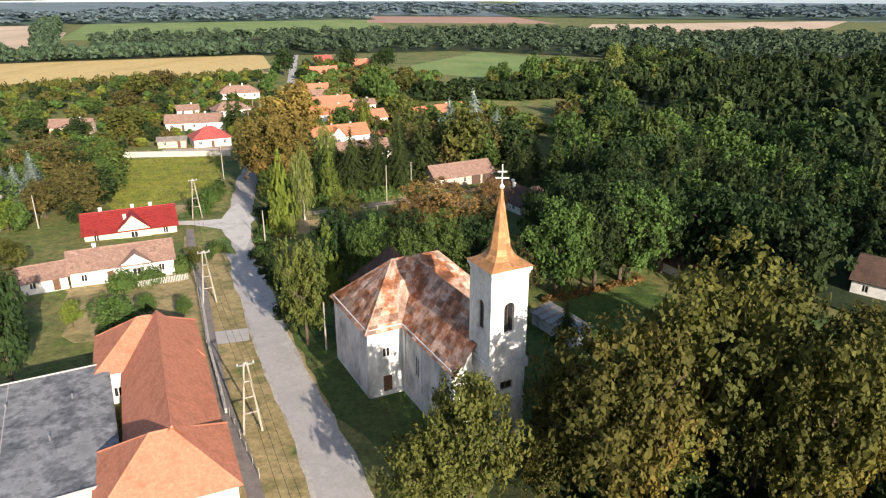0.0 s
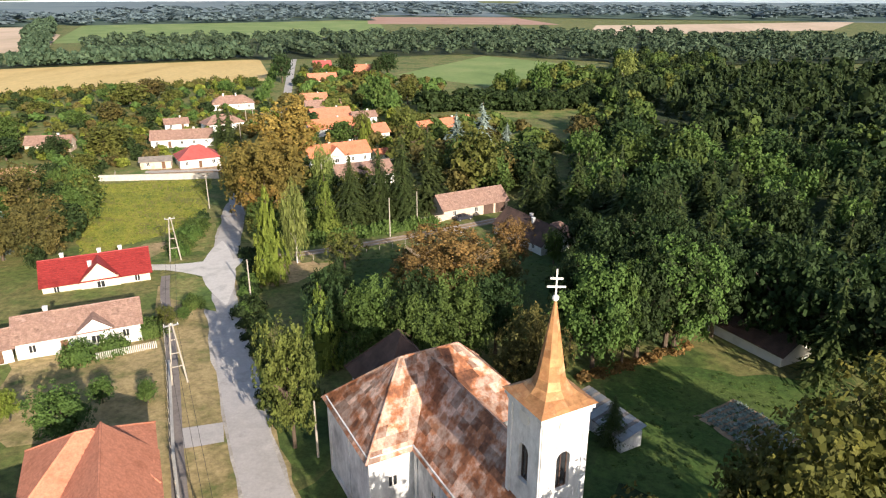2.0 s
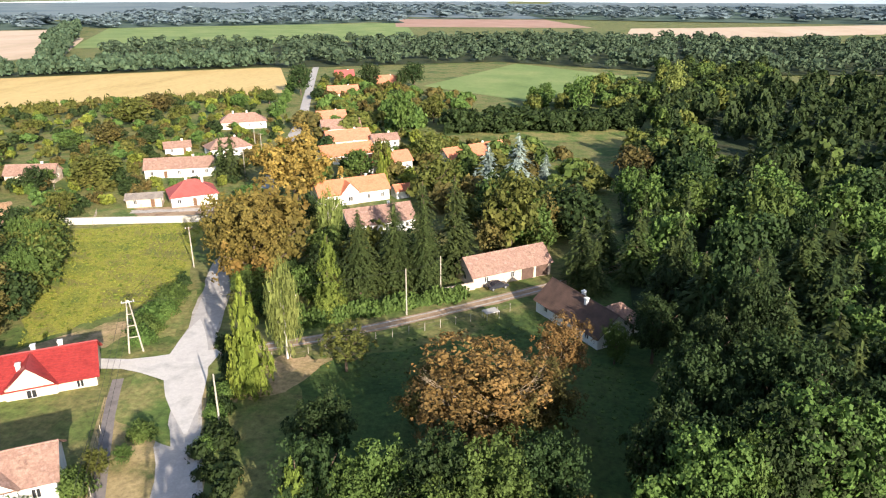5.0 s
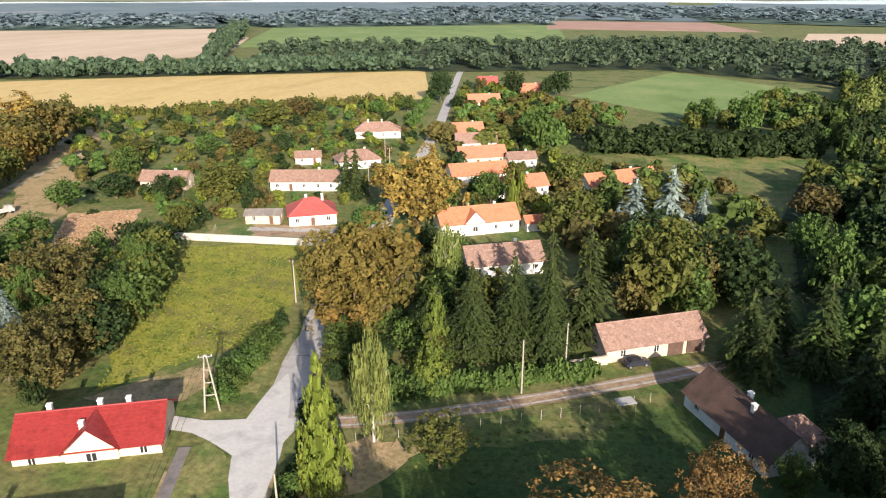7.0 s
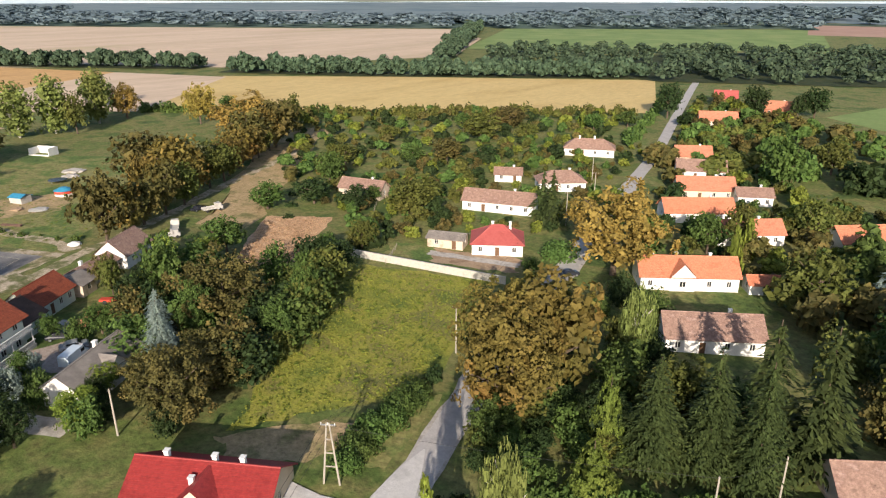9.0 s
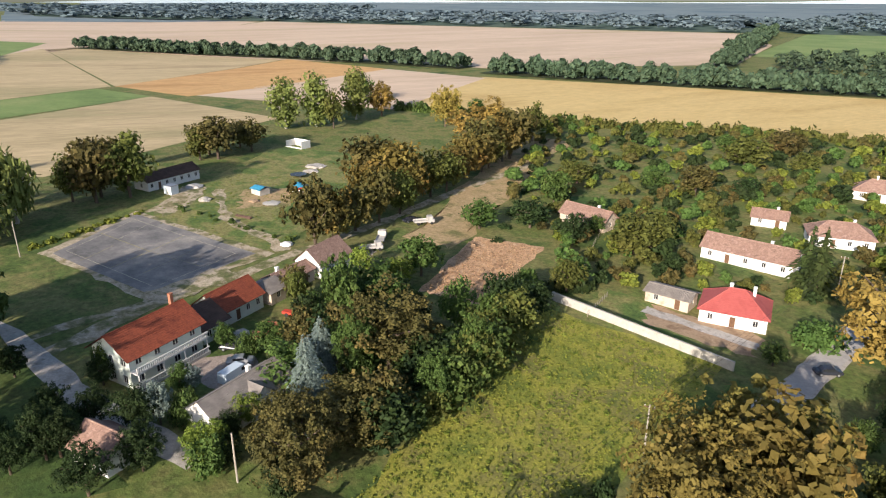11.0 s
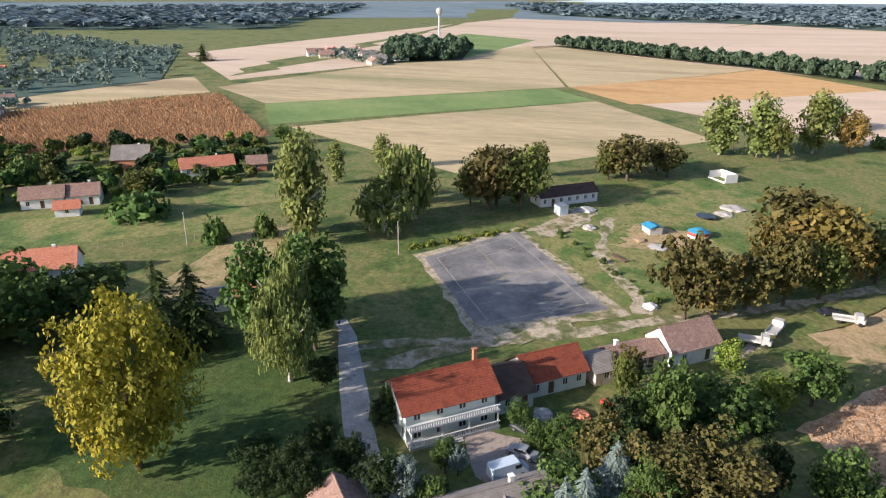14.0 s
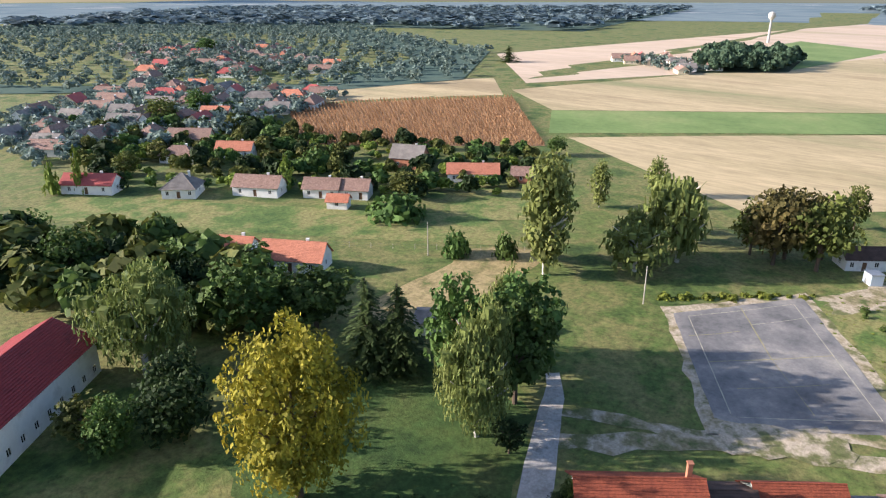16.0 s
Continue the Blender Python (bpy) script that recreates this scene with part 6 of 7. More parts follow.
house(-88.0, 300.4, 29, 15.0, 8, 3.0, 2.8, M_WHITE, M_OLDTILE, "white house under a weathered tile roof", front=4, group=G)
house(-98.0, 318.0, 35, 12.0, 7, 3.0, 3.0, M_CREAM, M_TILE, "house under a steep red tile roof", front=3, group=G)
house(-30.2, 265.6, 46, 24.0, 8, 3.0, 2.8, M_WHITE, M_TILE2, "long white house under bright orange tiles", front=5, group=G)
house(-118.0, 393.8, 31, 16.0, 8, 3.0, 3.4, M_CREAM, M_TILE, "far house under orange tiles beside the road", front=4, group=G)
house(-140.7, 465.4, 24, 11.5, 8, 3.0, 3.4, M_BRICKW, M_WINERED, "far brick house under a red roof", front=3, group=G)
house(-107.7, 445.4, 18, 12.0, 8, 3.0, 3.4, M_BRICKW, M_TILE, "far brick house at the edge of the fields", front=3, group=G)

# ---- garden growth between the houses ----
def off_houses(pts, room=2.5):
    """Those of pts that stand clear of houses and the road."""
    road = curve(ROAD, 6.0)
    return [q for q in pts if all(math.dist(q, c[:2]) > c[2] + room for c in HOUSES) and all(math.dist(q, c) > 5.5 for c in road)]


grng = random.Random(23)
for poly, gap, hh in (([(-160, 200), (-122, 186), (-104, 206), (-92, 222), (-100, 262), (-112, 292), (-118, 330), (-150, 320), (-165, 250)], 6.0, (1.8, 5.0)),
                      ([(-68, 205), (-40, 232), (-22, 250), (-15, 285), (-48, 296), (-82, 318), (-100, 345), (-108, 330), (-92, 285), (-82, 250)], 6.0, (2.0, 6.5)),
                      ([(-124, 345), (-96, 330), (-85, 380), (-100, 440), (-140, 480), (-150, 440)], 8.0, (3, 8))):
    spots = off_houses(fill(poly, gap, grng))
    for i, leaf in enumerate(("green", "olive", "dark", "brown", "lime")):
        if spots[i::5]:
            woods("garden_growth", spots[i::5], leaf, "garden bushes and fruit trees between village houses", "broad", hh, 150, 170 + i, 0.5)

# ---- barn lane ----
barn = house(-9.9, 167.5, 38, 17.6, 7, 2.8, 2.6, M_BARNW, M_OLDTILE, "stained plaster barn with open bays under old tiles", front=3, chim=(), name="barn", cat="barn", door=2)
# dark slabs stand in for the shaded insides of open bays
for x in (2.0, 5.4):
    part("dark_bay", boxm(x, -3.62, 0.0, x + 2.7, -3.5, 2.35), M_DARKROOF, barn)
house(5.2, 147.6, -51.5, 16.2, 7.0, 2.5, 3.0, M_WHITE, M_DARKROOF, "long white farmhouse under a dark tile roof with brick chimneys", front=3, chim=((-0.05, 0.1), (0.1, -0.1)), gablet=None, name="farm_shed", cat="shed")
house(10.4, 147.0, 38.5, 7.0, 5.0, 2.5, 2.3, M_WHITE, M_OLDTILE, "short white wing under patchy red tiles", "hip", 2, chim=(), name="wing", cat="house wing")
house(39.2, 106.6, -54, 12.6, 6.5, 2.1, 1.6, M_WHITE, M_DARKROOF, "long white shed under a dark roof at the forest edge", front=0, back=0, side=0, chim=(), name="shed", cat="shed")

# ---- west side by the court ----
bal = thing("balcony_house", -122.1, 104.2, 125, 0.0, "two-storey pale green house with white balconies and a red roof", "house")
block(bal, 13.4, 8, 5.3, M_MINT, [[*row(4, 13.4, 3.4, 1.1, 1.4), *row(4, 13.4, 0.5, 1.2, 1.6)], [*row(2, 8, 3.4, 1.0, 1.2)], [], [*row(3, 8, 3.4, 1.0, 1.3), *row(3, 8, 0.6, 1.0, 1.4)]], 2.6)
roof(bal, 13.6, 8.4, 5.3, 2.7, M_REDTILE, "gable", 0.6, 15)
chimney(bal, 5.8, 1.0, 5.5, 9.4, material=M_BRICKW)
bm = bmesh.new()
box(bm, -6.7, -5.6, 2.7, 6.7, -4.0, 2.9)
part("balcony", bm, M_WHITE, bal)
for z in (2.9, 0.3):
    bm = bmesh.new()
    for x in np.arange(-6.6, 6.61, 0.35):
        box(bm, x - 0.07, -5.6, z + 0.08, x + 0.07, -5.46, z + 0.8)
    box(bm, -6.7, -5.64, z + 0.8, 6.7, -5.42, z + 0.92)
    box(bm, -6.7, -5.62, z, 6.7, -5.44, z + 0.08)
    part("balustrade", bm, M_FRAME, bal)
for x in (-6.4, -2.0, 2.0, 6.4):
    bm = bmesh.new()
    tube(bm, (x, -5.4, -0.6), (x, -5.4, 2.7), 0.14, 0.12, 10)
    part("column", bm, M_WHITE, bal)
bm = bmesh.new()
box(bm, -6.7, -5.6, -0.9, 6.7, -4.0, 0.3)
for i in range(4):
    box(bm, -0.9, -5.6 - 0.3 * (i + 1), -0.9, 0.9, -5.6 - 0.3 * i, 0.12 - 0.18 * i)
part("terrace", bm, M_CONC, bal)
house(-135.4, 118.4, 125, 10.0, 7, 3.0, 2.6, M_MINT, M_REDTILE, "low wing under a red tile roof", front=4, name="wing", cat="house wing", chim=())
house(-129.8, 112.2, 125, 5.6, 8.6, 2.8, 2.4, M_MINT, M_DARKROOF, "low link building under dark tiles", front=2, chim=(), name="wing", cat="house wing")
house(-139.0, 126.0, 125, 4.2, 6, 2.6, 1.2, M_BARNW, M_GREYROOF, "small lean-to under grey sheets", front=1, chim=(), name="lean_to", cat="shed")
house(-143.9, 131.6, 122, 9.0, 5, 2.6, 1.2, M_BARNW, M_OLDTILE, "low open shed under brown tiles", front=2, chim=((-0.3, 0.1),), name="shed", cat="shed")
house(-149.3, 140.3, 125, 9.8, 7, 3.2, 2.8, M_WHITE, M_OLDTILE, "white gabled barn under brownish red tiles", front=2, chim=(), name="barn", cat="barn")
house(-103.5, 114.6, 122, 14.0, 6.5, 3.0, 2.2, M_WHITE, M_GREYROOF, "low white house under a grey slate roof", front=3, gablet=(0.5, 4, 1.6), chim=((0.15, 0.1),))
house(-231.9, 117.6, 124, 18.6, 6, 3.0, 1.8, M_WHITE, M_DARKROOF, "long white stable with a row of dark openings", front=7, chim=(), name="stable", cat="stable")
house(-86.9, 25.8, 34, 30.0, 13, 6.0, 3.4, M_WHITE, M_REDROOF, "long two-storey white hall under a red gabled roof", "gable", 8, back=10, side=3, chim=(), name="school", cat="building", courses=18)
house(-151.0, 15.2, 116, 14.0, 7, 3.0, 3.0, M_WHITE, M_TILE, "white house under a pale orange tile roof", front=3, group=G)
house(-147.5, -0.6, 117, 8.3, 5, 2.6, 1.8, M_WHITE, M_TILE, "small white outbuilding under tiles", front=2, group=G)
house(-151.3, 62.1, 121, 8.5, 6, 2.8, 1.8, M_BRICKW, M_TILE2, "small house under a bright red-orange roof", front=2, group=G)
house(-147.0, 55.8, 122, 5.2, 6, 2.6, 0.8, M_WHITE, M_GREYROOF, "small garage under grey sheets", front=1, chim=(), name="garage", cat="garage")
house(-180.7, -33.3, 117, 13.6, 7, 3.0, 2.6, M_WHITE, M_OLDTILE, "white house under old clay tiles", front=3, group=G)
house(-190.8, -17.6, 120, 10.2, 6, 3.0, 2.4, M_WHITE, M_OLDTILE, "white house under brown tiles", front=3, group=G)
house(-196.0, -9.5, 118, 8.2, 6, 3.0, 2.4, M_WHITE, M_OLDTILE, "pale house under brown tiles", front=2, group=G)
house(-185.9, -6.5, 119, 5.7, 4, 2.4, 1.5, M_WHITE, M_TILE, "small white outhouse under red tiles", front=1, chim=(), group=G)
house(-166.4, -49.5, 129, 9.4, 9, 3.0, 3.4, M_WHITE, M_GREYROOF, "white house under a pyramid roof of grey tiles", "hip", 3, group=G)
house(-231.9, 6.6, 125, 15.8, 7, 3.0, 2.4, M_WHITE, M_TILE, "pink and white house under orange tiles", front=4, group=G)
house(-232.3, -19.5, 110, 10.9, 8, 3.6, 3.6, M_BRICKW, M_GREYROOF, "unplastered brick house under a steep grey roof", front=2, group=G)
house(-240.6, 19.1, 117, 6.1, 6, 2.6, 2.0, M_BRICKW, M_OLDTILE, "small brick outhouse under old tiles", front=1, chim=(), group=G)
house(-187.7, -83.0, 122, 11.6, 7, 3.0, 2.4, M_WHITE, M_OLDTILE, "white house under a hipped brown roof", "hip", 3, group=G)
house(-203.7, -74.1, 122, 12.5, 6, 3.0, 2.4, M_WHITE, M_TILE, "white house under a red tile roof", front=3, group=G)
house(-151.8, -72.3, 123, 15.0, 7, 3.0, 2.4, M_WHITE, M_WINERED, "white house under a dark red roof", front=3, group=G)
house(-99.5, 97.5, 35, 6.5, 5.5, 2.6, 2.0, M_WHITE, M_OLDTILE, "small house under a faded pink tile roof by the lane", front=1, chim=())
house(69.5, 103.5, -35, 12, 8, 3.0, 3.0, M_WHITE, M_DARKROOF, "white house under a dark roof at the forest edge", front=3)
vr = random.Random(5)
for poly, gap in (([(-150, -110), (-175, -210), (-290, -275), (-330, -140), (-215, -95)], 21), ([(-300, -290), (-420, -200), (-560, -500), (-430, -560)], 31), ([(-545, -30), (-600, -110), (-660, -90), (-620, -20)], 24)):
    for x, y in fill(poly, gap, vr):
        house(x, y, 120 + vr.choice((0, 90)) + vr.uniform(-6, 6), vr.uniform(10, 16), vr.uniform(6.5, 8.5), 3.0, vr.uniform(2.4, 3.4), vr.choice((M_WHITE, M_WHITE, M_CREAM)), vr.choice((M_OLDTILE, M_TILE, M_OLDTILE, M_OLDTILE, M_WINERED, M_GREYROOF, M_GREYROOF)), "distant white village house under a tiled roof", vr.choice(("gable", "gable", "hip")), 3, back=0, side=1, door=-1, group="houses of the next village", courses=6)
    woods("village_trees", fill(poly, gap * 0.36, vr), "mist", "trees between distant village houses, their leaves paled for haze", n=20, seed=int(gap), h=(3.5, 7.5), slim=0.55)

# ---- walls, fences, poles and wires ----
def wall_line(name, pts, h, t, material, label, cat="wall"):
    """A free-standing wall with a coping along pts."""
    bm = bmesh.new()
    for (x0, y0), (x1, y1) in zip(pts, pts[1:]):
        n = max(1, int(math.dist((x0, y0), (x1, y1)) / 4))
        d = Vector((x1 - x0, y1 - y0, 0)).normalized()
        s = Vector((-d.y, d.x, 0)) * t / 2
        for i in range(n):
            a = Vector((x0 + (x1 - x0) * i / n, y0 + (y1 - y0) * i / n, 0))
            b = Vector((x0 + (x1 - x0) * (i + 1) / n, y0 + (y1 - y0) * (i + 1) / n, 0))
            for w, z0, z1 in ((1, -0.4, h - 0.12), (1.35, h - 0.12, h)):
                ring = []
                for p, sg in ((a, -1), (b, -1), (b, 1), (a, 1)):
                    for z in (z0, z1):
                        q = p + s * sg * w
                        ring.append(bm.verts.new((q.x, q.y, gz(q.x, q.y) + z)))
                for f in ((0, 2, 3, 1), (2, 4, 5, 3), (4, 6, 7, 5), (6, 0, 1, 7), (1, 3, 5, 7)):
                    bm.faces.new([ring[k] for k in f])
    return tagged(part(name, bm, material), label, cat, "", "structure")


M_CREAMW = mat("dull_white_plaster", [(0.34, 0.31, 0.265), (0.47, 0.44, 0.385), (0.42, 0.39, 0.34)], 0.5, 0.9, 0.2, 8.0, fine=1.5, fdepth=0.15)
wall_line("garden_wall", [(-116.9, 176.3), (-82.5, 187.4)], 1.7, 0.3, M_CREAMW, "long white plastered garden wall above the field")
wall_line("garden_wall", [(-19.5, 155), (-14.4, 159.2)], 1.5, 0.3, M_BARNW, "short pale wall beside the barn")
wall_line("plinth_wall", [(-22, 54), (-30.2, 67), (-41.5, 86.5)], 0.7, 0.25, M_CONC, "low concrete fence plinth along the footpath")
wall_line("far_wall", [(-125, 378), (-95, 410)], 1.6, 0.3, M_WHITE, "white wall beside far houses")


M_WIRE = mat("dull_fence_wire", [(0.10, 0.095, 0.085), (0.16, 0.15, 0.13)], 1.0, 0.7)


def post_fence(label, pts, gap, h, rails=2, r=0.05, material=None, group="fences"):
    f = thing("fence", *pts[0], 0, 0, label, "fence", group)
    o = Vector((*pts[0], gz(*pts[0])))
    line = []
    for (x0, y0), (x1, y1) in zip(pts, pts[1:]):
        n = max(1, int(math.dist((x0, y0), (x1, y1)) / gap))
        line += [(x0 + (x1 - x0) * i / n, y0 + (y1 - y0) * i / n) for i in range(n)]
    line.append(pts[-1])
    for x, y in line:
        bm = bmesh.new()
        p = Vector((x, y, gz(x, y))) - o
        tube(bm, p + Vector((0, 0, -0.3)), p + Vector((0, 0, h)), r, r * 0.9, 6)
        part("post", bm, material or M_POLE, f)
    for k in range(rails):
        z = h * (0.9 - 0.5 * k)
        for a, b in zip(line, line[1:]):
            bm = bmesh.new()
            tube(bm, Vector((*a, gz(*a) + z)) - o, Vector((*b, gz(*b) + z)) - o, 0.012 if material is None else 0.03, 0.012 if material is None else 0.03, 4)
            part("rail", bm, material or M_WIRE, f)
    return f


post_fence("wire fence on pale posts across the meadow", [(-42, 124), (-39.8, 125.4), (-26.7, 135), (-13.1, 145.1), (-7, 150.7)], 2.6, 1.5)
post_fence("metal mesh fence along the footpath", [(-14, 44), (-22.7, 55.2), (-31.5, 68.7), (-42.5, 87.5), (-52.5, 104)], 2.2, 1.3)
post_fence("grey wooden fence of a garden", [(-113.5, 187), (-108, 178)], 1.2, 1.2, material=M_FENCE)
post_fence("wooden fence along a garden plot", [(-122, 186), (-140, 205), (-150, 218)], 2.5, 1.2, material=M_FENCE)
post_fence("wire fence along the pasture", [(-130, -50), (-150, -10), (-172, 25), (-190, 50)], 5, 1.3)


def picket(label, a, b, h=1.1):
    f = thing("picket_fence", *a, 0, 0, label, "fence", "fences")
    o = Vector((*a, gz(*a)))
    n = int(math.dist(a, b) / 0.25)
    for i in range(n + 1):
        x, y = a[0] + (b[0] - a[0]) * i / n, a[1] + (b[1] - a[1]) * i / n
        p = Vector((x, y, gz(x, y))) - o
        part("slat", boxm(p.x - 0.05, p.y - 0.03, p.z - 0.1, p.x + 0.05, p.y + 0.03, p.z + h), M_FRAME, f)
    return f


picket("white picket fence before the low house", (-51.6, 85.9), (-45.7, 90.6))


def pylon(x, y, h, rot, label):
    """An A-shaped concrete lattice pylon."""
    p = thing("utility_pole", x, y, rot, 0, label, "utility pole", "utility poles")
    for s in (-1, 1):
        bm = bmesh.new()
        tube(bm, (s * 1.0, 0, -0.3), (s * 0.15, 0, h), 0.14, 0.1, 6)
        part("leg", bm, M_POLE, p)
    for k in range(3):
        z = h * (0.3 + 0.22 * k)
        w = 1.0 - 0.82 * z / h
        part("brace", boxm(-w, -0.06, z - 0.06, w, 0.06, z + 0.06), M_POLE, p)
    part("crossarm", boxm(-0.9, -0.07, h - 0.35, 0.9, 0.07, h - 0.2), M_METAL, p)
    for s in (-0.8, 0, 0.8):
        bm = bmesh.new()
        tube(bm, (s, 0, h - 0.2), (s, 0, h + 0.05), 0.06, 0.04, 6)
        part("insulator", bm, M_FRAME, p)


def pole(x, y, h, label, arm=True, r=0.14, rot=30):
    p = thing("utility_pole", x, y, rot, 0, label, "utility pole", "utility poles")
    bm = bmesh.new()
    tube(bm, (0, 0, -0.3), (0, 0, h), r, r * 0.7, 8)
    part("shaft", bm, M_POLE, p)
    if arm:
        part("crossarm", boxm(-0.7, -0.06, h - 0.4, 0.7, 0.06, h - 0.28), M_WOOD, p)
        for s in (-0.6, 0, 0.6):
            bm = bmesh.new()
            tube(bm, (s, 0, h - 0.28), (s, 0, h - 0.05), 0.05, 0.04, 6)
            part("insulator", bm, M_FRAME, p)


def wire(a, ha, b, hb, label, side=0.0):
    """A sagging wire between two poles."""
    bm = bmesh.new()
    d = Vector((b[0] - a[0], b[1] - a[1], 0)).normalized()
    s = Vector((-d.y, d.x, 0)) * side
    A = Vector((*a, gz(*a) + ha)) + s
    B = Vector((*b, gz(*b) + hb)) + s
    n = Vector((-d.y, d.x, 0))
    prev = None
    for i in range(13):
        f = i / 12
        q = A.lerp(B, f) - Vector((0, 0, 4 * 0.6 * f * (1 - f)))
        ring = [bm.verts.new(q + n * (0.018 * u) + Vector((0, 0, 0.018 * v))) for u, v in ((1, 0), (0, 1), (-1, 0), (0, -1))]
        if prev:
            for k in range(4):
                bm.faces.new((prev[k], prev[(k + 1) % 4], ring[(k + 1) % 4], ring[k]))
        prev = ring
    tagged(part("wire", bm, M_BLACK), label, "wire", "overhead wires")


PY = [(-17.6, 51.0), (-37.6, 82.0), (-60.8, 123.7)]
for x, y in PY:
    pylon(x, y, 8.6, 35, "pale concrete double utility pole leaning together")
pole(-71, 158.3, 8.5, "wooden utility pole with crossarm beside the field")
pole(-24.2, 145.4, 8.5, "pale slender utility pole beside the dirt lane", False)
pole(-20.2, 155.5, 7.5, "short wooden utility pole by the barn wall", False)
pole(-93.7, 228.3, 9, "utility pole beside the village road")
pole(-98.4, 250.7, 9, "utility pole beside the road north")
pole(-109, 268, 9, "utility pole among the gardens")
pole(-88.3, 110.9, 7, "utility pole behind the red-roofed house", False)
pole(-39.7, 109.2, 7, "utility pole beside the road under trees", False)
pole(-15.6, 70.4, 7, "thin wooden pole beside the church", False)
pole(-180.5, 82.5, 8, "pale lamp pole at the court corner", False)
pole(-173.9, 33.9, 8, "utility pole in the pasture")
pole(-128.0, 22, 8, "utility pole between trees near houses")
line = [(2, 20), *PY, (-71, 158.3), (-93.7, 228.3)]
for a, b in zip(line, line[1:]):
    for s in (-0.7, 0, 0.7):
        wire(a, 8.4, b, 8.4, "thin dark overhead wire along the road", s)
wire((-60.8, 123.7), 8.3, (-24.2, 145.4), 8.3, "thin dark wire across the road")
wire((-24.2, 145.4), 8.3, (-20.2, 155.5), 7.3, "thin dark wire to the barn")

# ---- hedges, weeds and beds ----
hr = random.Random(3)


def along(a, b, gap, w):
    n = int(math.dist(a, b) / gap)
    return [(a[0] + (b[0] - a[0]) * i / n + hr.uniform(-w, w), a[1] + (b[1] - a[1]) * i / n + hr.uniform(-w, w)) for i in range(n + 1)]


woods("hedge", along((-41.5, 137.0), (-17, 155), 0.75, 0.7), "green", "dense leafy green hedge along the dirt lane", "bush", (1.9, 3.1), 260, 31, 0.6)
woods("hedge", along((-118, 186), (-121, 176), 0.9, 0.6), "dark", "dark bushes at the end of the white wall", "bush", (1.5, 3), 120, 32, 0.6)
woods("roadside_shrubs", along((-68, 149), (-63, 128), 2.6, 1.3), "dark", "dark green shrubs between road and field", "bush", (1.3, 2.7), 420, 33, 0.6)
woods("roadside_shrubs", along((-48, 131), (-41, 112), 1.3, 1.5), "dark", "dark shrubs beside the road below thuja trees", "bush", (1.2, 2.6), 260, 34, 0.6)
woods("roadside_shrubs", along((-40, 108), (-22, 76), 1.5, 1.8), "dark", "dark undergrowth along the road by the church", "bush", (1.0, 2.2), 260, 35, 0.7)
woods("court_shrubs", along((-170, 137), (-204, 117), 3.6, 1.2), "green", "leafy shrubs along the court edge", "bush", (0.5, 1.6), 220, 36, 0.6)
woods("court_shrubs", along((-205, 108), (-184, 84), 1.6, 0.8), "lime", "rough yellow-green weeds behind the court", "bush", (0.5, 1.4), 80, 37, 0.9)
woods("field_hedge", along((-334, 236), (-262, 292), 3.0, 2.0), "green", "green hedge along the golden field", "bush", (3, 6), 160, 38, 0.6)
woods("field_hedge", along((-262, 292), (-160, 395), 3.4, 3.0), "olive", "broken hedge along the golden field", "bush", (3, 6), 160, 39, 0.6)
woods("road_hedge", along((-128, 330), (-178, 480), 4.5, 2.0), "green", "green bushes along the road north", "bush", (2, 5), 120, 44, 0.5)
woods("field_weeds", fill([(-79, 121), (-67.5, 145), (-84, 186), (-113, 172.5)], 0.85, hr), "weed", "rank yellow-green weeds of the overgrown field", "bush", (0.25, 0.65), 9, 45, 0.55)
woods("field_weeds", fill([(-80, 122), (-68, 144), (-84, 185), (-112, 172)], 3.0, hr), "lime", "tall green weeds in the overgrown field", "bush", (0.3, 0.8), 14, 46, 0.8)
woods("straw_tufts", fill([(-121, 163), (-131, 155), (-154, 180), (-142, 191)], 0.75, hr), "straw", "flattened dry straw and weeds", "stalk", (0.14, 0.34), 9, 53, 2.4)
woods("grass_tufts", fill([(-6, 112), (20, 110), (12, 135), (-6, 148), (-34, 128)], 1.7, hr), "green", "rough tufts of meadow grass", "bush", (0.12, 0.35), 10, 47, 1.6)
woods("grass_tufts", fill([(14, 74), (42, 62), (46, 94), (20, 98)], 1.7, hr), "green", "rough tufts of churchyard grass", "bush", (0.12, 0.35), 10, 48, 1.6)
woods("grass_tufts", fill([(-165, 131), (-200, 106), (-240, 140), (-200, 180)], 2.4, hr), "lime", "rough tufts on the playing meadow", "bush", (0.1, 0.35), 10, 49, 1.6)
woods("cabbages", [(27.2 + i * 0.55 + j * 0.57, 85.2 + i * 0.42 - j * 0.80) for i in range(10) for j in range(13)], "blue", "rows of grey-green cabbages in a garden bed", "bush", (0.4, 0.55), 40, 51, 0.85)
woods("brushwood", along((12.5, 91.5), (29, 103.5), 0.45, 0.7), "tan", "long low bank of dry brown brushwood", "bush", (0.5, 1.0), 60, 52, 1.0)
for i in range(10):
    f = i / 9
    woods("yard_plants", [(-150 - 75 * f + hr.uniform(-1, 1), 183 + 66 * f + hr.uniform(-1, 1)) for _ in range(7)], "dark", "low dark plants in a row along the dry strip", "bush", (0.6, 1.4), 40, 60 + i, 0.7)


# ---- court lines ----
CA, CB, CC, CD = (-148.5, 106.2), (-180, 88.6), (-203, 107), (-163.5, 128.8)


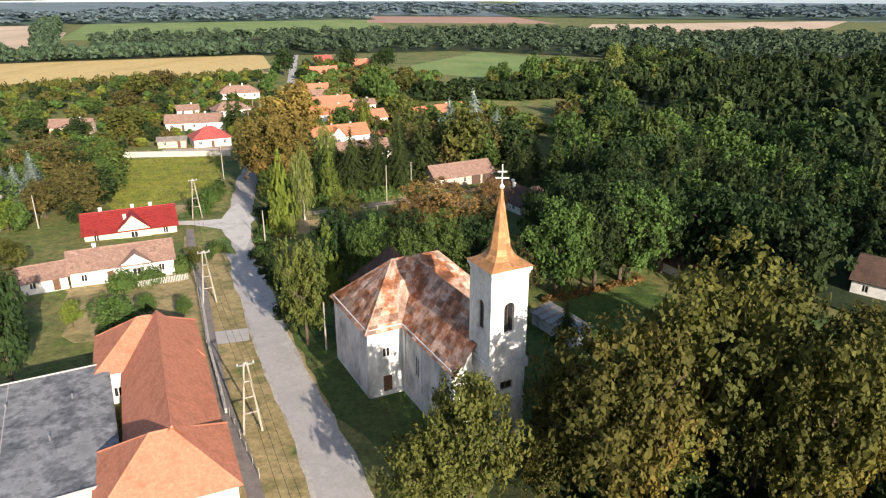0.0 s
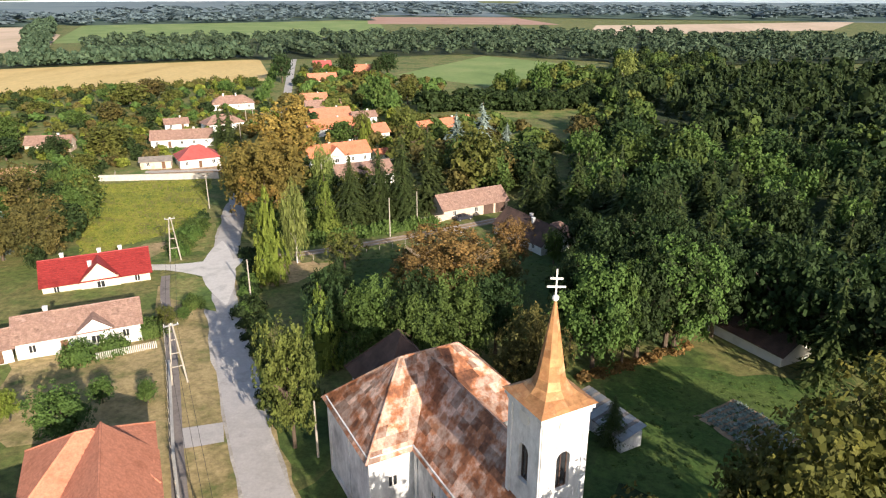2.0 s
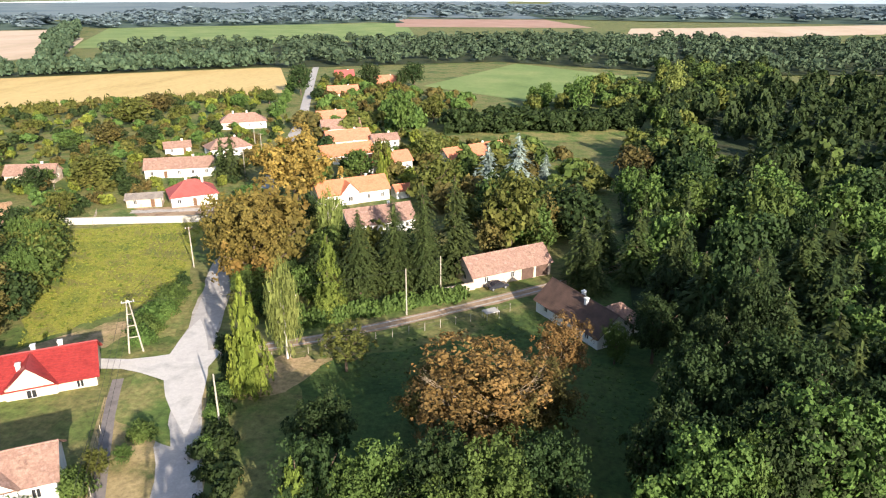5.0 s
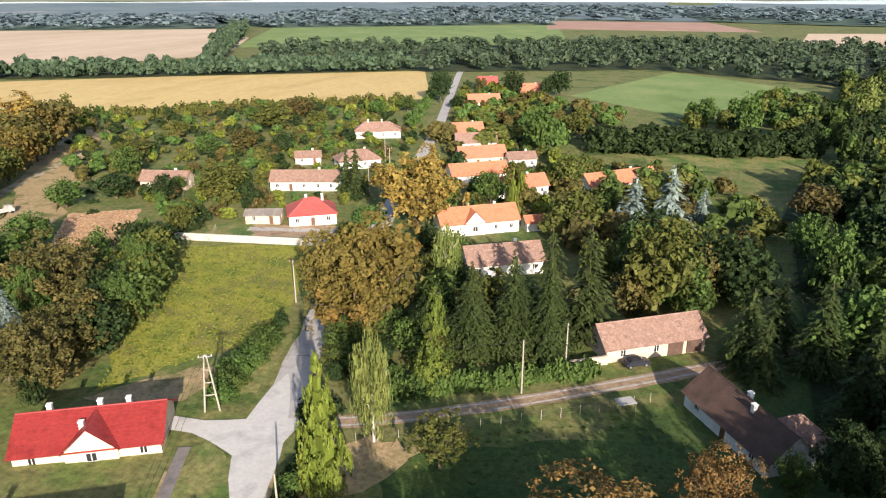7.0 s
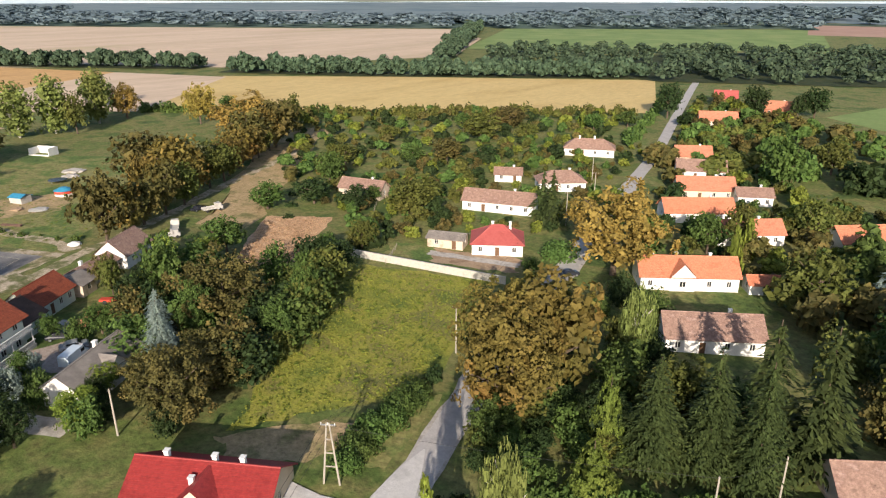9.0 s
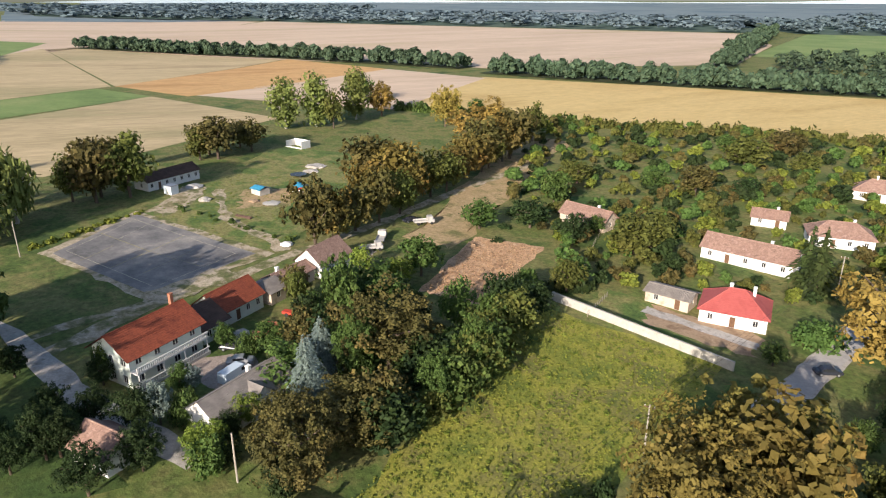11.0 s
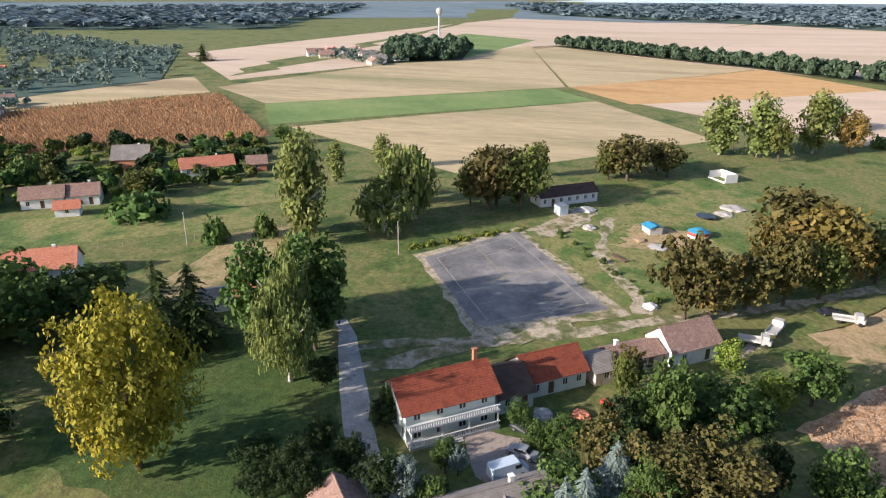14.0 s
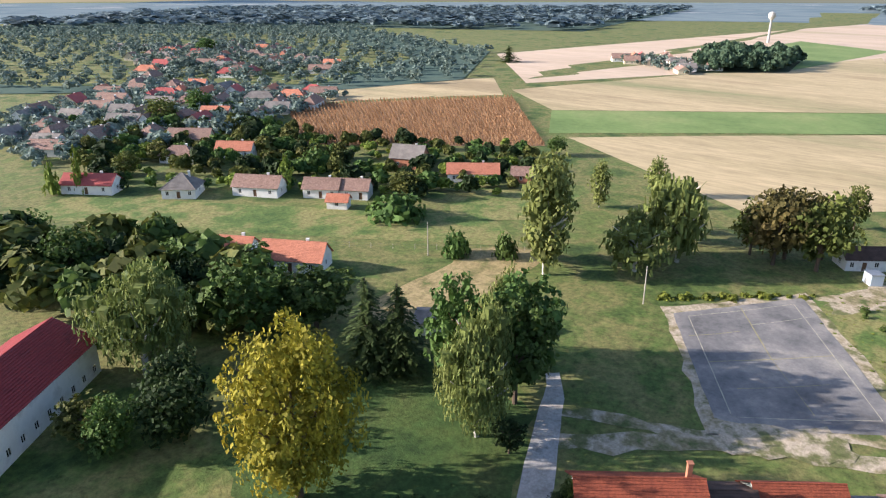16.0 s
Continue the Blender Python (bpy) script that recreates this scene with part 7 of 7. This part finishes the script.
def court_at(u, v):
    x0, y0 = CA[0] + (CB[0] - CA[0]) * u, CA[1] + (CB[1] - CA[1]) * u
    x1, y1 = CD[0] + (CC[0] - CD[0]) * u, CD[1] + (CC[1] - CD[1]) * u
    return (x0 + (x1 - x0) * v, y0 + (y1 - y0) * v)


M_LINE = mat("faded_line_paint", [(0.36, 0.33, 0.24), (0.5, 0.46, 0.34), (0.2, 0.19, 0.16)], 0.8, 0.9, fine=2.0, fdepth=0.3)
M_CRACK = mat("grassy_crack", [(0.26, 0.24, 0.11), (0.42, 0.36, 0.21)], 0.8, 0.95)
for u0, v0, u1, v1, w, m, lab in ((0.08, 0.1, 0.95, 0.1, 0.14, M_LINE, "faded pale side line"), (0.08, 0.9, 0.95, 0.9, 0.14, M_LINE, "faded pale side line"), (0.08, 0.1, 0.08, 0.9, 0.14, M_LINE, "faded pale end line"), (0.95, 0.1, 0.95, 0.9, 0.14, M_LINE, "faded pale end line"), (0.5, 0.1, 0.5, 0.9, 0.2, M_CRACK, "grass-filled crack across the middle"), (0.5, 0.5, 0.97, 0.5, 0.22, M_CRACK, "grass-filled crack along the middle"), (0.75, 0.05, 0.75, 0.4, 0.15, M_CRACK, "grass-filled crack in asphalt"), (0.28, 0.2, 0.3, 0.75, 0.12, M_CRACK, "thin grassy crack in asphalt"), (0.1, 0.55, 0.5, 0.5, 0.1, M_CRACK, "thin grassy crack in asphalt"), (0.8, 0.5, 0.82, 0.95, 0.12, M_LINE, "worn pale marking on asphalt")):
    a, b = court_at(u0, v0), court_at(u1, v1)
    ribbon("court_line", [a, ((a[0] + b[0]) / 2 + 0.2, (a[1] + b[1]) / 2 + 0.15), b], w, m, 0.122, lab + " of the court", "marking", 0.04)


# ---- vehicles ----
def car(x, y, rot, paint, label, kind="car"):
    L, W, H = {"car": (4.3, 1.7, 1.42), "van": (5.3, 1.95, 2.2)}[kind]
    c = thing("van" if kind == "van" else "car", x, y, rot, 0.07, label, kind, "parked vehicles")
    if kind == "car":
        prof = [(-2.1, 0.35), (-2.15, 0.75), (-1.95, 0.92), (-1.45, 0.96), (-0.85, 1.38), (0.55, 1.42), (1.15, 0.98), (1.95, 0.88), (2.15, 0.7), (2.12, 0.35)]
    else:
        prof = [(-2.6, 0.4), (-2.62, 1.9), (-2.5, 2.15), (1.2, 2.2), (1.5, 2.05), (2.1, 1.25), (2.6, 1.05), (2.62, 0.4)]
    bm = bmesh.new()
    rings = []
    for yy, inset in ((-W / 2, 0.12), (-W / 2 + 0.12, 0.0), (W / 2 - 0.12, 0.0), (W / 2, 0.12)):
        rings.append([bm.verts.new((px * (1 - 0.03 * (inset > 0)), yy * (1 if pz < 0.95 else 0.88), pz - inset * 0.3 * (pz > 0.8))) for px, pz in prof])
    for a, b in zip(rings, rings[1:]):
        for i in range(len(prof)):
            j = (i + 1) % len(prof)
            bm.faces.new((a[i], b[i], b[j], a[j]))
    bm.faces.new(rings[0])
    bm.faces.new(rings[-1][::-1])
    part("body", bm, paint, c)
    for s in (-1, 1):
        yy = s * (W / 2 * 0.9 + 0.02)
        z0, z1 = (0.98, 1.3) if kind == "car" else (1.3, 1.85)
        x0, x1 = (-1.0, 0.75) if kind == "car" else (0.6, 1.5)
        part("side_window", boxm(x0, yy - 0.02, z0, x1, yy + 0.02, z1), M_GLASS, c)
    bm = bmesh.new()
    if kind == "car":
        pts = [(0.62, 1.39), (1.12, 1.02)]
    else:
        pts = [(1.55, 1.98), (2.05, 1.32)]
    w = W * 0.4
    off = 0.03
    bm.faces.new([bm.verts.new(v) for v in ((pts[0][0] + off, -w, pts[0][1] + off), (pts[1][0] + off, -w, pts[1][1] + off), (pts[1][0] + off, w, pts[1][1] + off), (pts[0][0] + off, w, pts[0][1] + off))])
    part("windscreen", bm, M_GLASS, c)
    for sx in (-1.35, 1.35):
        for sy in (-1, 1):
            bm = bmesh.new()
            tube(bm, (sx * L / 4.3, sy * (W / 2 - 0.18), 0.31), (sx * L / 4.3, sy * (W / 2 + 0.02), 0.31), 0.31, 0.31, 14)
            wh = part("wheel", bm, M_BLACK, c)
            bm = bmesh.new()
            tube(bm, (sx * L / 4.3, sy * (W / 2 + 0.021), 0.31), (sx * L / 4.3, sy * (W / 2 + 0.035), 0.31), 0.19, 0.18, 12)
            part("rim", bm, M_METAL, wh)


P_DARK = mat("dark_car_paint", [(0.02, 0.022, 0.03), (0.03, 0.032, 0.04)], 0.5, 0.25, spec=0.5)
P_SILVER = mat("silver_car_paint", [(0.35, 0.36, 0.38), (0.42, 0.43, 0.45)], 0.5, 0.3, metal=0.4)
P_PALE = mat("pale_blue_van_paint", [(0.50, 0.58, 0.65), (0.58, 0.65, 0.70)], 0.5, 0.35)
P_WHITE = mat("white_truck_paint", [(0.38, 0.36, 0.33), (0.50, 0.48, 0.45)], 0.5, 0.5)
P_RED = mat("red_paint", [(0.45, 0.05, 0.03), (0.55, 0.08, 0.05)], 0.5, 0.5)
car(-121.3, 116.4, 60, P_DARK, "dark blue car parked at the balcony house")
car(-116.2, 116.6, 70, P_SILVER, "silver car parked on the concrete yard")
car(-112.0, 115.0, 125, P_PALE, "pale blue van parked behind the slate-roofed house", "van")
car(-171.4, 170.2, 100, P_DARK, "dark car parked on dry grass")
car(-10.3, 160.4, 38, P_DARK, "dark car parked before the barn")
car(-75.5, 200.5, 60, P_DARK, "dark car under trees beside the road")


def flatbed(x, y, rot, label):
    t = thing("flatbed_truck", x, y, rot, 0.05, label, "truck", "parked vehicles")
    bm = bmesh.new()
    prism(bm, [(1.0, -0.95), (2.5, -0.95), (2.7, -0.7), (2.7, 0.7), (2.5, 0.95), (1.0, 0.95)], 0.5, 1.3)
    prism(bm, [(1.05, -0.85), (2.2, -0.85), (2.2, 0.85), (1.05, 0.85)], 1.3, 2.1)
    part("cab", bm, P_WHITE, t)
    part("windscreen", boxm(2.2, -0.75, 1.35, 2.23, 0.75, 1.95), M_GLASS, t)
    part("bed", boxm(-2.7, -1.0, 0.75, 0.95, 1.0, 0.9), P_WHITE, t)
    for y0 in (-1.0, 0.94):
        part("side_board", boxm(-2.7, y0, 0.9, 0.95, y0 + 0.06, 1.25), P_WHITE, t)
    part("headboard", boxm(0.88, -1.0, 0.9, 0.95, 1.0, 2.0), P_WHITE, t)
    for sx in (-1.7, 1.8):
        for sy in (-1, 1):
            bm = bmesh.new()
            tube(bm, (sx, sy * 0.72, 0.38), (sx, sy * 0.96, 0.38), 0.38, 0.38, 14)
            part("wheel", bm, M_BLACK, t)


flatbed(-168.4, 172.6, 80, "white flatbed truck parked on dry grass")
flatbed(-155.6, 153.4, 80, "white flatbed truck beside the gabled barn")
flatbed(-161.0, 158.0, 150, "old pale trailer truck with scrap load")


# ---- meadow clutter ----
def heap(x, y, r, h, material, label, name="rubble"):
    rng = np.random.default_rng(int(abs(x * 7 + y)))
    bm = bmesh.new()
    bmesh.ops.create_icosphere(bm, subdivisions=3, radius=1.0)
    for v in bm.verts:
        k = 1 + 0.35 * noise.noise(v.co * 2.1 + Vector((x, y, 0)))
        v.co = Vector((v.co.x * r * k, v.co.y * r * k, max(-0.1, v.co.z) * h * k))
    ob = part(name, bm, material)
    ob.matrix_world = pose(x, y, gz(x, y) + 0.08)
    return tagged(ob, label, "heap")


heap(-209.9, 124.8, 1.8, 0.8, M_GRAVEL, "small pale heap of sand on the meadow")
heap(-166.5, 136.6, 1.5, 0.6, M_WHITE, "white heap of plaster rubble by the track")
heap(-200.5, 141.0, 2.4, 0.3, M_CONC, "flat white heap of spilled lime")
heap(-237, 164.4, 3.2, 0.7, M_GRAVEL, "long heap of pale rubble on the meadow")
heap(-231, 161, 2.4, 0.6, M_GRAVEL, "heap of pale rubble on the meadow")
heap(-225, 124, 2.6, 0.7, M_CONC, "grey heap beside the stable")
patch("bare_soil", (-143, 108), (-150, 104.5), (-158, 119), (-152, 124), M_SAND, 0.125, "patch of bare trampled soil at the court corner", "soil", n=8, wob=0.9)
patch("bare_soil", (-205, 110), (-199, 114), (-222, 128), (-226, 122), M_SAND, 0.06, "reddish bare soil near the stable", "soil", n=8, wob=1.2)
patch("bare_soil", (-200, 132), (-196, 146), (-214, 156), (-216, 136), M_DRY, 0.058, "worn dry ground round the covered stacks", "soil", n=8, wob=1.5)
heap(-204, 137, 1.6, 0.5, M_DIRT, "small heap of soil between tents")
tent = thing("covered_stack", -210.9, 140.4, 25, 0, "square stack wrapped in grey sheet under a blue tarpaulin", "stack")
part("load", boxm(-2.0, -1.7, -0.1, 2.0, 1.7, 1.9), M_CONC, tent)
bm = bmesh.new()
slope(bm, (-2.3, -2.0, 1.75), (2.3, -2.0, 1.75), (2.2, 0, 2.45), (-2.2, 0, 2.45), 1)
slope(bm, (2.3, 2.0, 1.75), (-2.3, 2.0, 1.75), (-2.2, 0, 2.45), (2.2, 0, 2.45), 1)
part("tarpaulin", bm, M_BLUE, tent)
tub = thing("round_pool", -210.7, 151.5, 0, 0, "round red and white pool under a blue cover", "pool")
for z0, z1, m in ((-0.1, 0.7, M_WHITE), (0.7, 1.5, P_RED)):
    bm = bmesh.new()
    tube(bm, (0, 0, z0), (0, 0, z1), 2.5, 2.45, 24)
    part("band", bm, m, tub)
bm = bmesh.new()
tube(bm, (0, 0, 1.5), (0, 0, 2.3), 2.65, 0.9, 24)
part("cover", bm, M_BLUE, tub)
tr = thing("trampoline", -226, 155.5, 0, 0, "round dark trampoline on short legs", "trampoline")
bm = bmesh.new()
tube(bm, (0, 0, 0.85), (0, 0, 0.95), 2.6, 2.6, 28)
part("mat", bm, P_DARK, tr)
for i in range(6):
    bm = bmesh.new()
    a = i * math.pi / 3
    tube(bm, (2.4 * math.cos(a), 2.4 * math.sin(a), -0.1), (2.4 * math.cos(a), 2.4 * math.sin(a), 0.86), 0.04, 0.04, 6)
    part("leg", bm, M_METAL, tr)
for x, y, r, m, lab in ((-124.5, 121.5, 1.6, M_BRICKW, "loose pile of red bricks in the yard"), (-127.0, 124.0, 1.3, M_TILE2, "heap of old orange roof tiles in the yard"), (-126.0, 118.5, 1.5, M_CONC, "heap of grey rubble in the yard"), (-147.0, 134.0, 1.2, M_FENCE, "heap of old boards beside the open shed")):
    heap(x, y, r, 0.8, m, lab, "pile")
cart = thing("hand_cart", -130.0, 127.8, 40, 0, "red metal farm cart standing in the garden", "cart")
part("tub", boxm(-1.1, -0.6, 0.5, 1.1, 0.6, 0.95), P_RED, cart)
part("drawbar", boxm(1.1, -0.05, 0.5, 2.2, 0.05, 0.58), P_RED, cart)
for sy in (-1, 1):
    bm = bmesh.new()
    tube(bm, (0, sy * 0.62, 0.4), (0, sy * 0.74, 0.4), 0.4, 0.4, 14)
    part("wheel", bm, M_BLACK, cart)
hut = thing("site_hut", -220.2, 117.3, 35, 0, "small pale blue metal hut beside the stable", "hut")
part("body", boxm(-1.5, -1.3, -0.1, 1.5, 1.3, 2.4), P_PALE, hut)
part("roof", boxm(-1.65, -1.45, 2.4, 1.65, 1.45, 2.55), M_METAL, hut)
part("door", boxm(-0.45, -1.36, 0.0, 0.45, -1.3, 2.0), M_FRAME, hut)
pan = thing("roofless_cabin", -269, 167, 30, 0, "roofless white block walls at the meadow edge", "ruin")
for b in ((-4, -2.5, -0.2, 4, -2.2, 0.5), (-4, 2.2, -0.2, 4, 2.5, 2.6), (-4, -2.2, -0.2, -3.7, 2.2, 2.4), (3.7, -2.2, -0.2, 4, 2.2, 2.7)):
    part("wall", boxm(*b), M_WHITE, pan)
tro = thing("trough", -190.6, 131.5, 35, 0, "long dark trough lying on the grass", "trough")
bm = bmesh.new()
box(bm, -2.6, -0.35, 0, 2.6, 0.35, 0.12)
box(bm, -2.6, -0.35, 0.12, 2.6, -0.27, 0.5)
box(bm, -2.6, 0.27, 0.12, 2.6, 0.35, 0.5)
part("basin", bm, M_DARKROOF, tro)
grill = thing("playground_frame", -10.0, 147.3, 38, 0, "small metal frame over a bare earth patch", "frame")
for x in (-1.2, 1.2):
    for y in (-0.8, 0.8):
        bm = bmesh.new()
        tube(bm, (x, y, -0.1), (x, y, 1.3), 0.05, 0.05, 6)
        part("post", bm, M_METAL, grill)
part("top", boxm(-1.3, -0.9, 1.3, 1.3, 0.9, 1.38), M_CONC, grill)
for k in range(8):
    b = thing("plank_stack", -147.5 - 2.2 * k * 0.5, 147 + 1.5 * k * 0.6, 20 + 25 * k, 0, "untidy stack of pale planks beside the barn", "planks", "plank stacks")
    for q in range(5):
        part("plank", boxm(-1.3, -0.6 + q * 0.24, 0.0 + 0.06 * (q % 2), 1.3, -0.4 + q * 0.24, 0.08 + 0.06 * (q % 2)), M_FENCE, b)

# ---- water tower ----
wt = thing("water_tower", -918, -62, 0, 0, "slender white water tower with a bulb tank", "water tower")
bm = bmesh.new()
tube(bm, (0, 0, -1), (0, 0, 25), 1.5, 1.1, 12)
part("shaft", bm, P_WHITE, wt)
bm = bmesh.new()
for (r0, z0), (r1, z1) in zip(((1.1, 24), (3.4, 27), (4.2, 29.5), (3.6, 32)), ((3.4, 27), (4.2, 29.5), (3.6, 32), (0.6, 33.5))):
    tube(bm, (0, 0, z0), (0, 0, z1), r0, r1, 16)
part("tank", bm, P_WHITE, wt)

# ---- hills at the world's edge, haze painted into their colour ----
M_HILL = mat("haze_painted_hills", [(0.30, 0.38, 0.45), (0.38, 0.45, 0.50)], 0.002, 1.0)
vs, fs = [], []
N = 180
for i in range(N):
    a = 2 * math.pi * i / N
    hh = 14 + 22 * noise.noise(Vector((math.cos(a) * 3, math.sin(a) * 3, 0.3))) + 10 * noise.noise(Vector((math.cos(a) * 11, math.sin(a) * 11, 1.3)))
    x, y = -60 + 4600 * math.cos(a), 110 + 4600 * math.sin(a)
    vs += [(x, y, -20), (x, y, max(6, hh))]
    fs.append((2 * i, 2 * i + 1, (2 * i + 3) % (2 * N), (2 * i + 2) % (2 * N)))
tagged(new("backdrop", quads_mesh("backdrop", vs, fs, M_HILL)), "horizon hills painted pale blue for haze", "hills", "", "structure")


# ---- rows of maize ----
MA, MB, MC, MD = (-230, -68), (-287, 2), (-376, -67), (-284, -141)
mr = np.random.default_rng(9)
spots = []
for i in range(64):
    u = (i + 0.5) / 64
    a = (MA[0] + (MB[0] - MA[0]) * u, MA[1] + (MB[1] - MA[1]) * u)
    b = (MD[0] + (MC[0] - MD[0]) * u, MD[1] + (MC[1] - MD[1]) * u)
    for k in range(90):
        v = (k + mr.uniform(0, 1)) / 90
        spots.append((a[0] + (b[0] - a[0]) * v + mr.normal(0, 0.12), a[1] + (b[1] - a[1]) * v + mr.normal(0, 0.12)))
woods("maize", spots, "maize", "dry reddish-brown maize plants standing in rows", "stalk", (1.5, 2.2), 8, 81, 0.28)

# ---- striped lean-to beside the tower ----
lean = thing("lean_to", 15.2, 80.6, -52, 0.0, "low lean-to under a striped grey sheet roof near the tower", "shed")
part("wall", boxm(-4.6, -1.5, -1.0, 4.3, 1.5, 2.0), M_CHURCH, lean)
for k in range(18):
    x = -4.9 + k * 0.53
    bm = bmesh.new()
    slope(bm, (x, -1.9, 1.95), (x + 0.5, -1.9, 1.95), (x + 0.5, 1.8, 2.75), (x, 1.8, 2.75), 2)
    part("roof_sheet", bm, M_METAL if k % 3 else M_GREYROOF, lean)
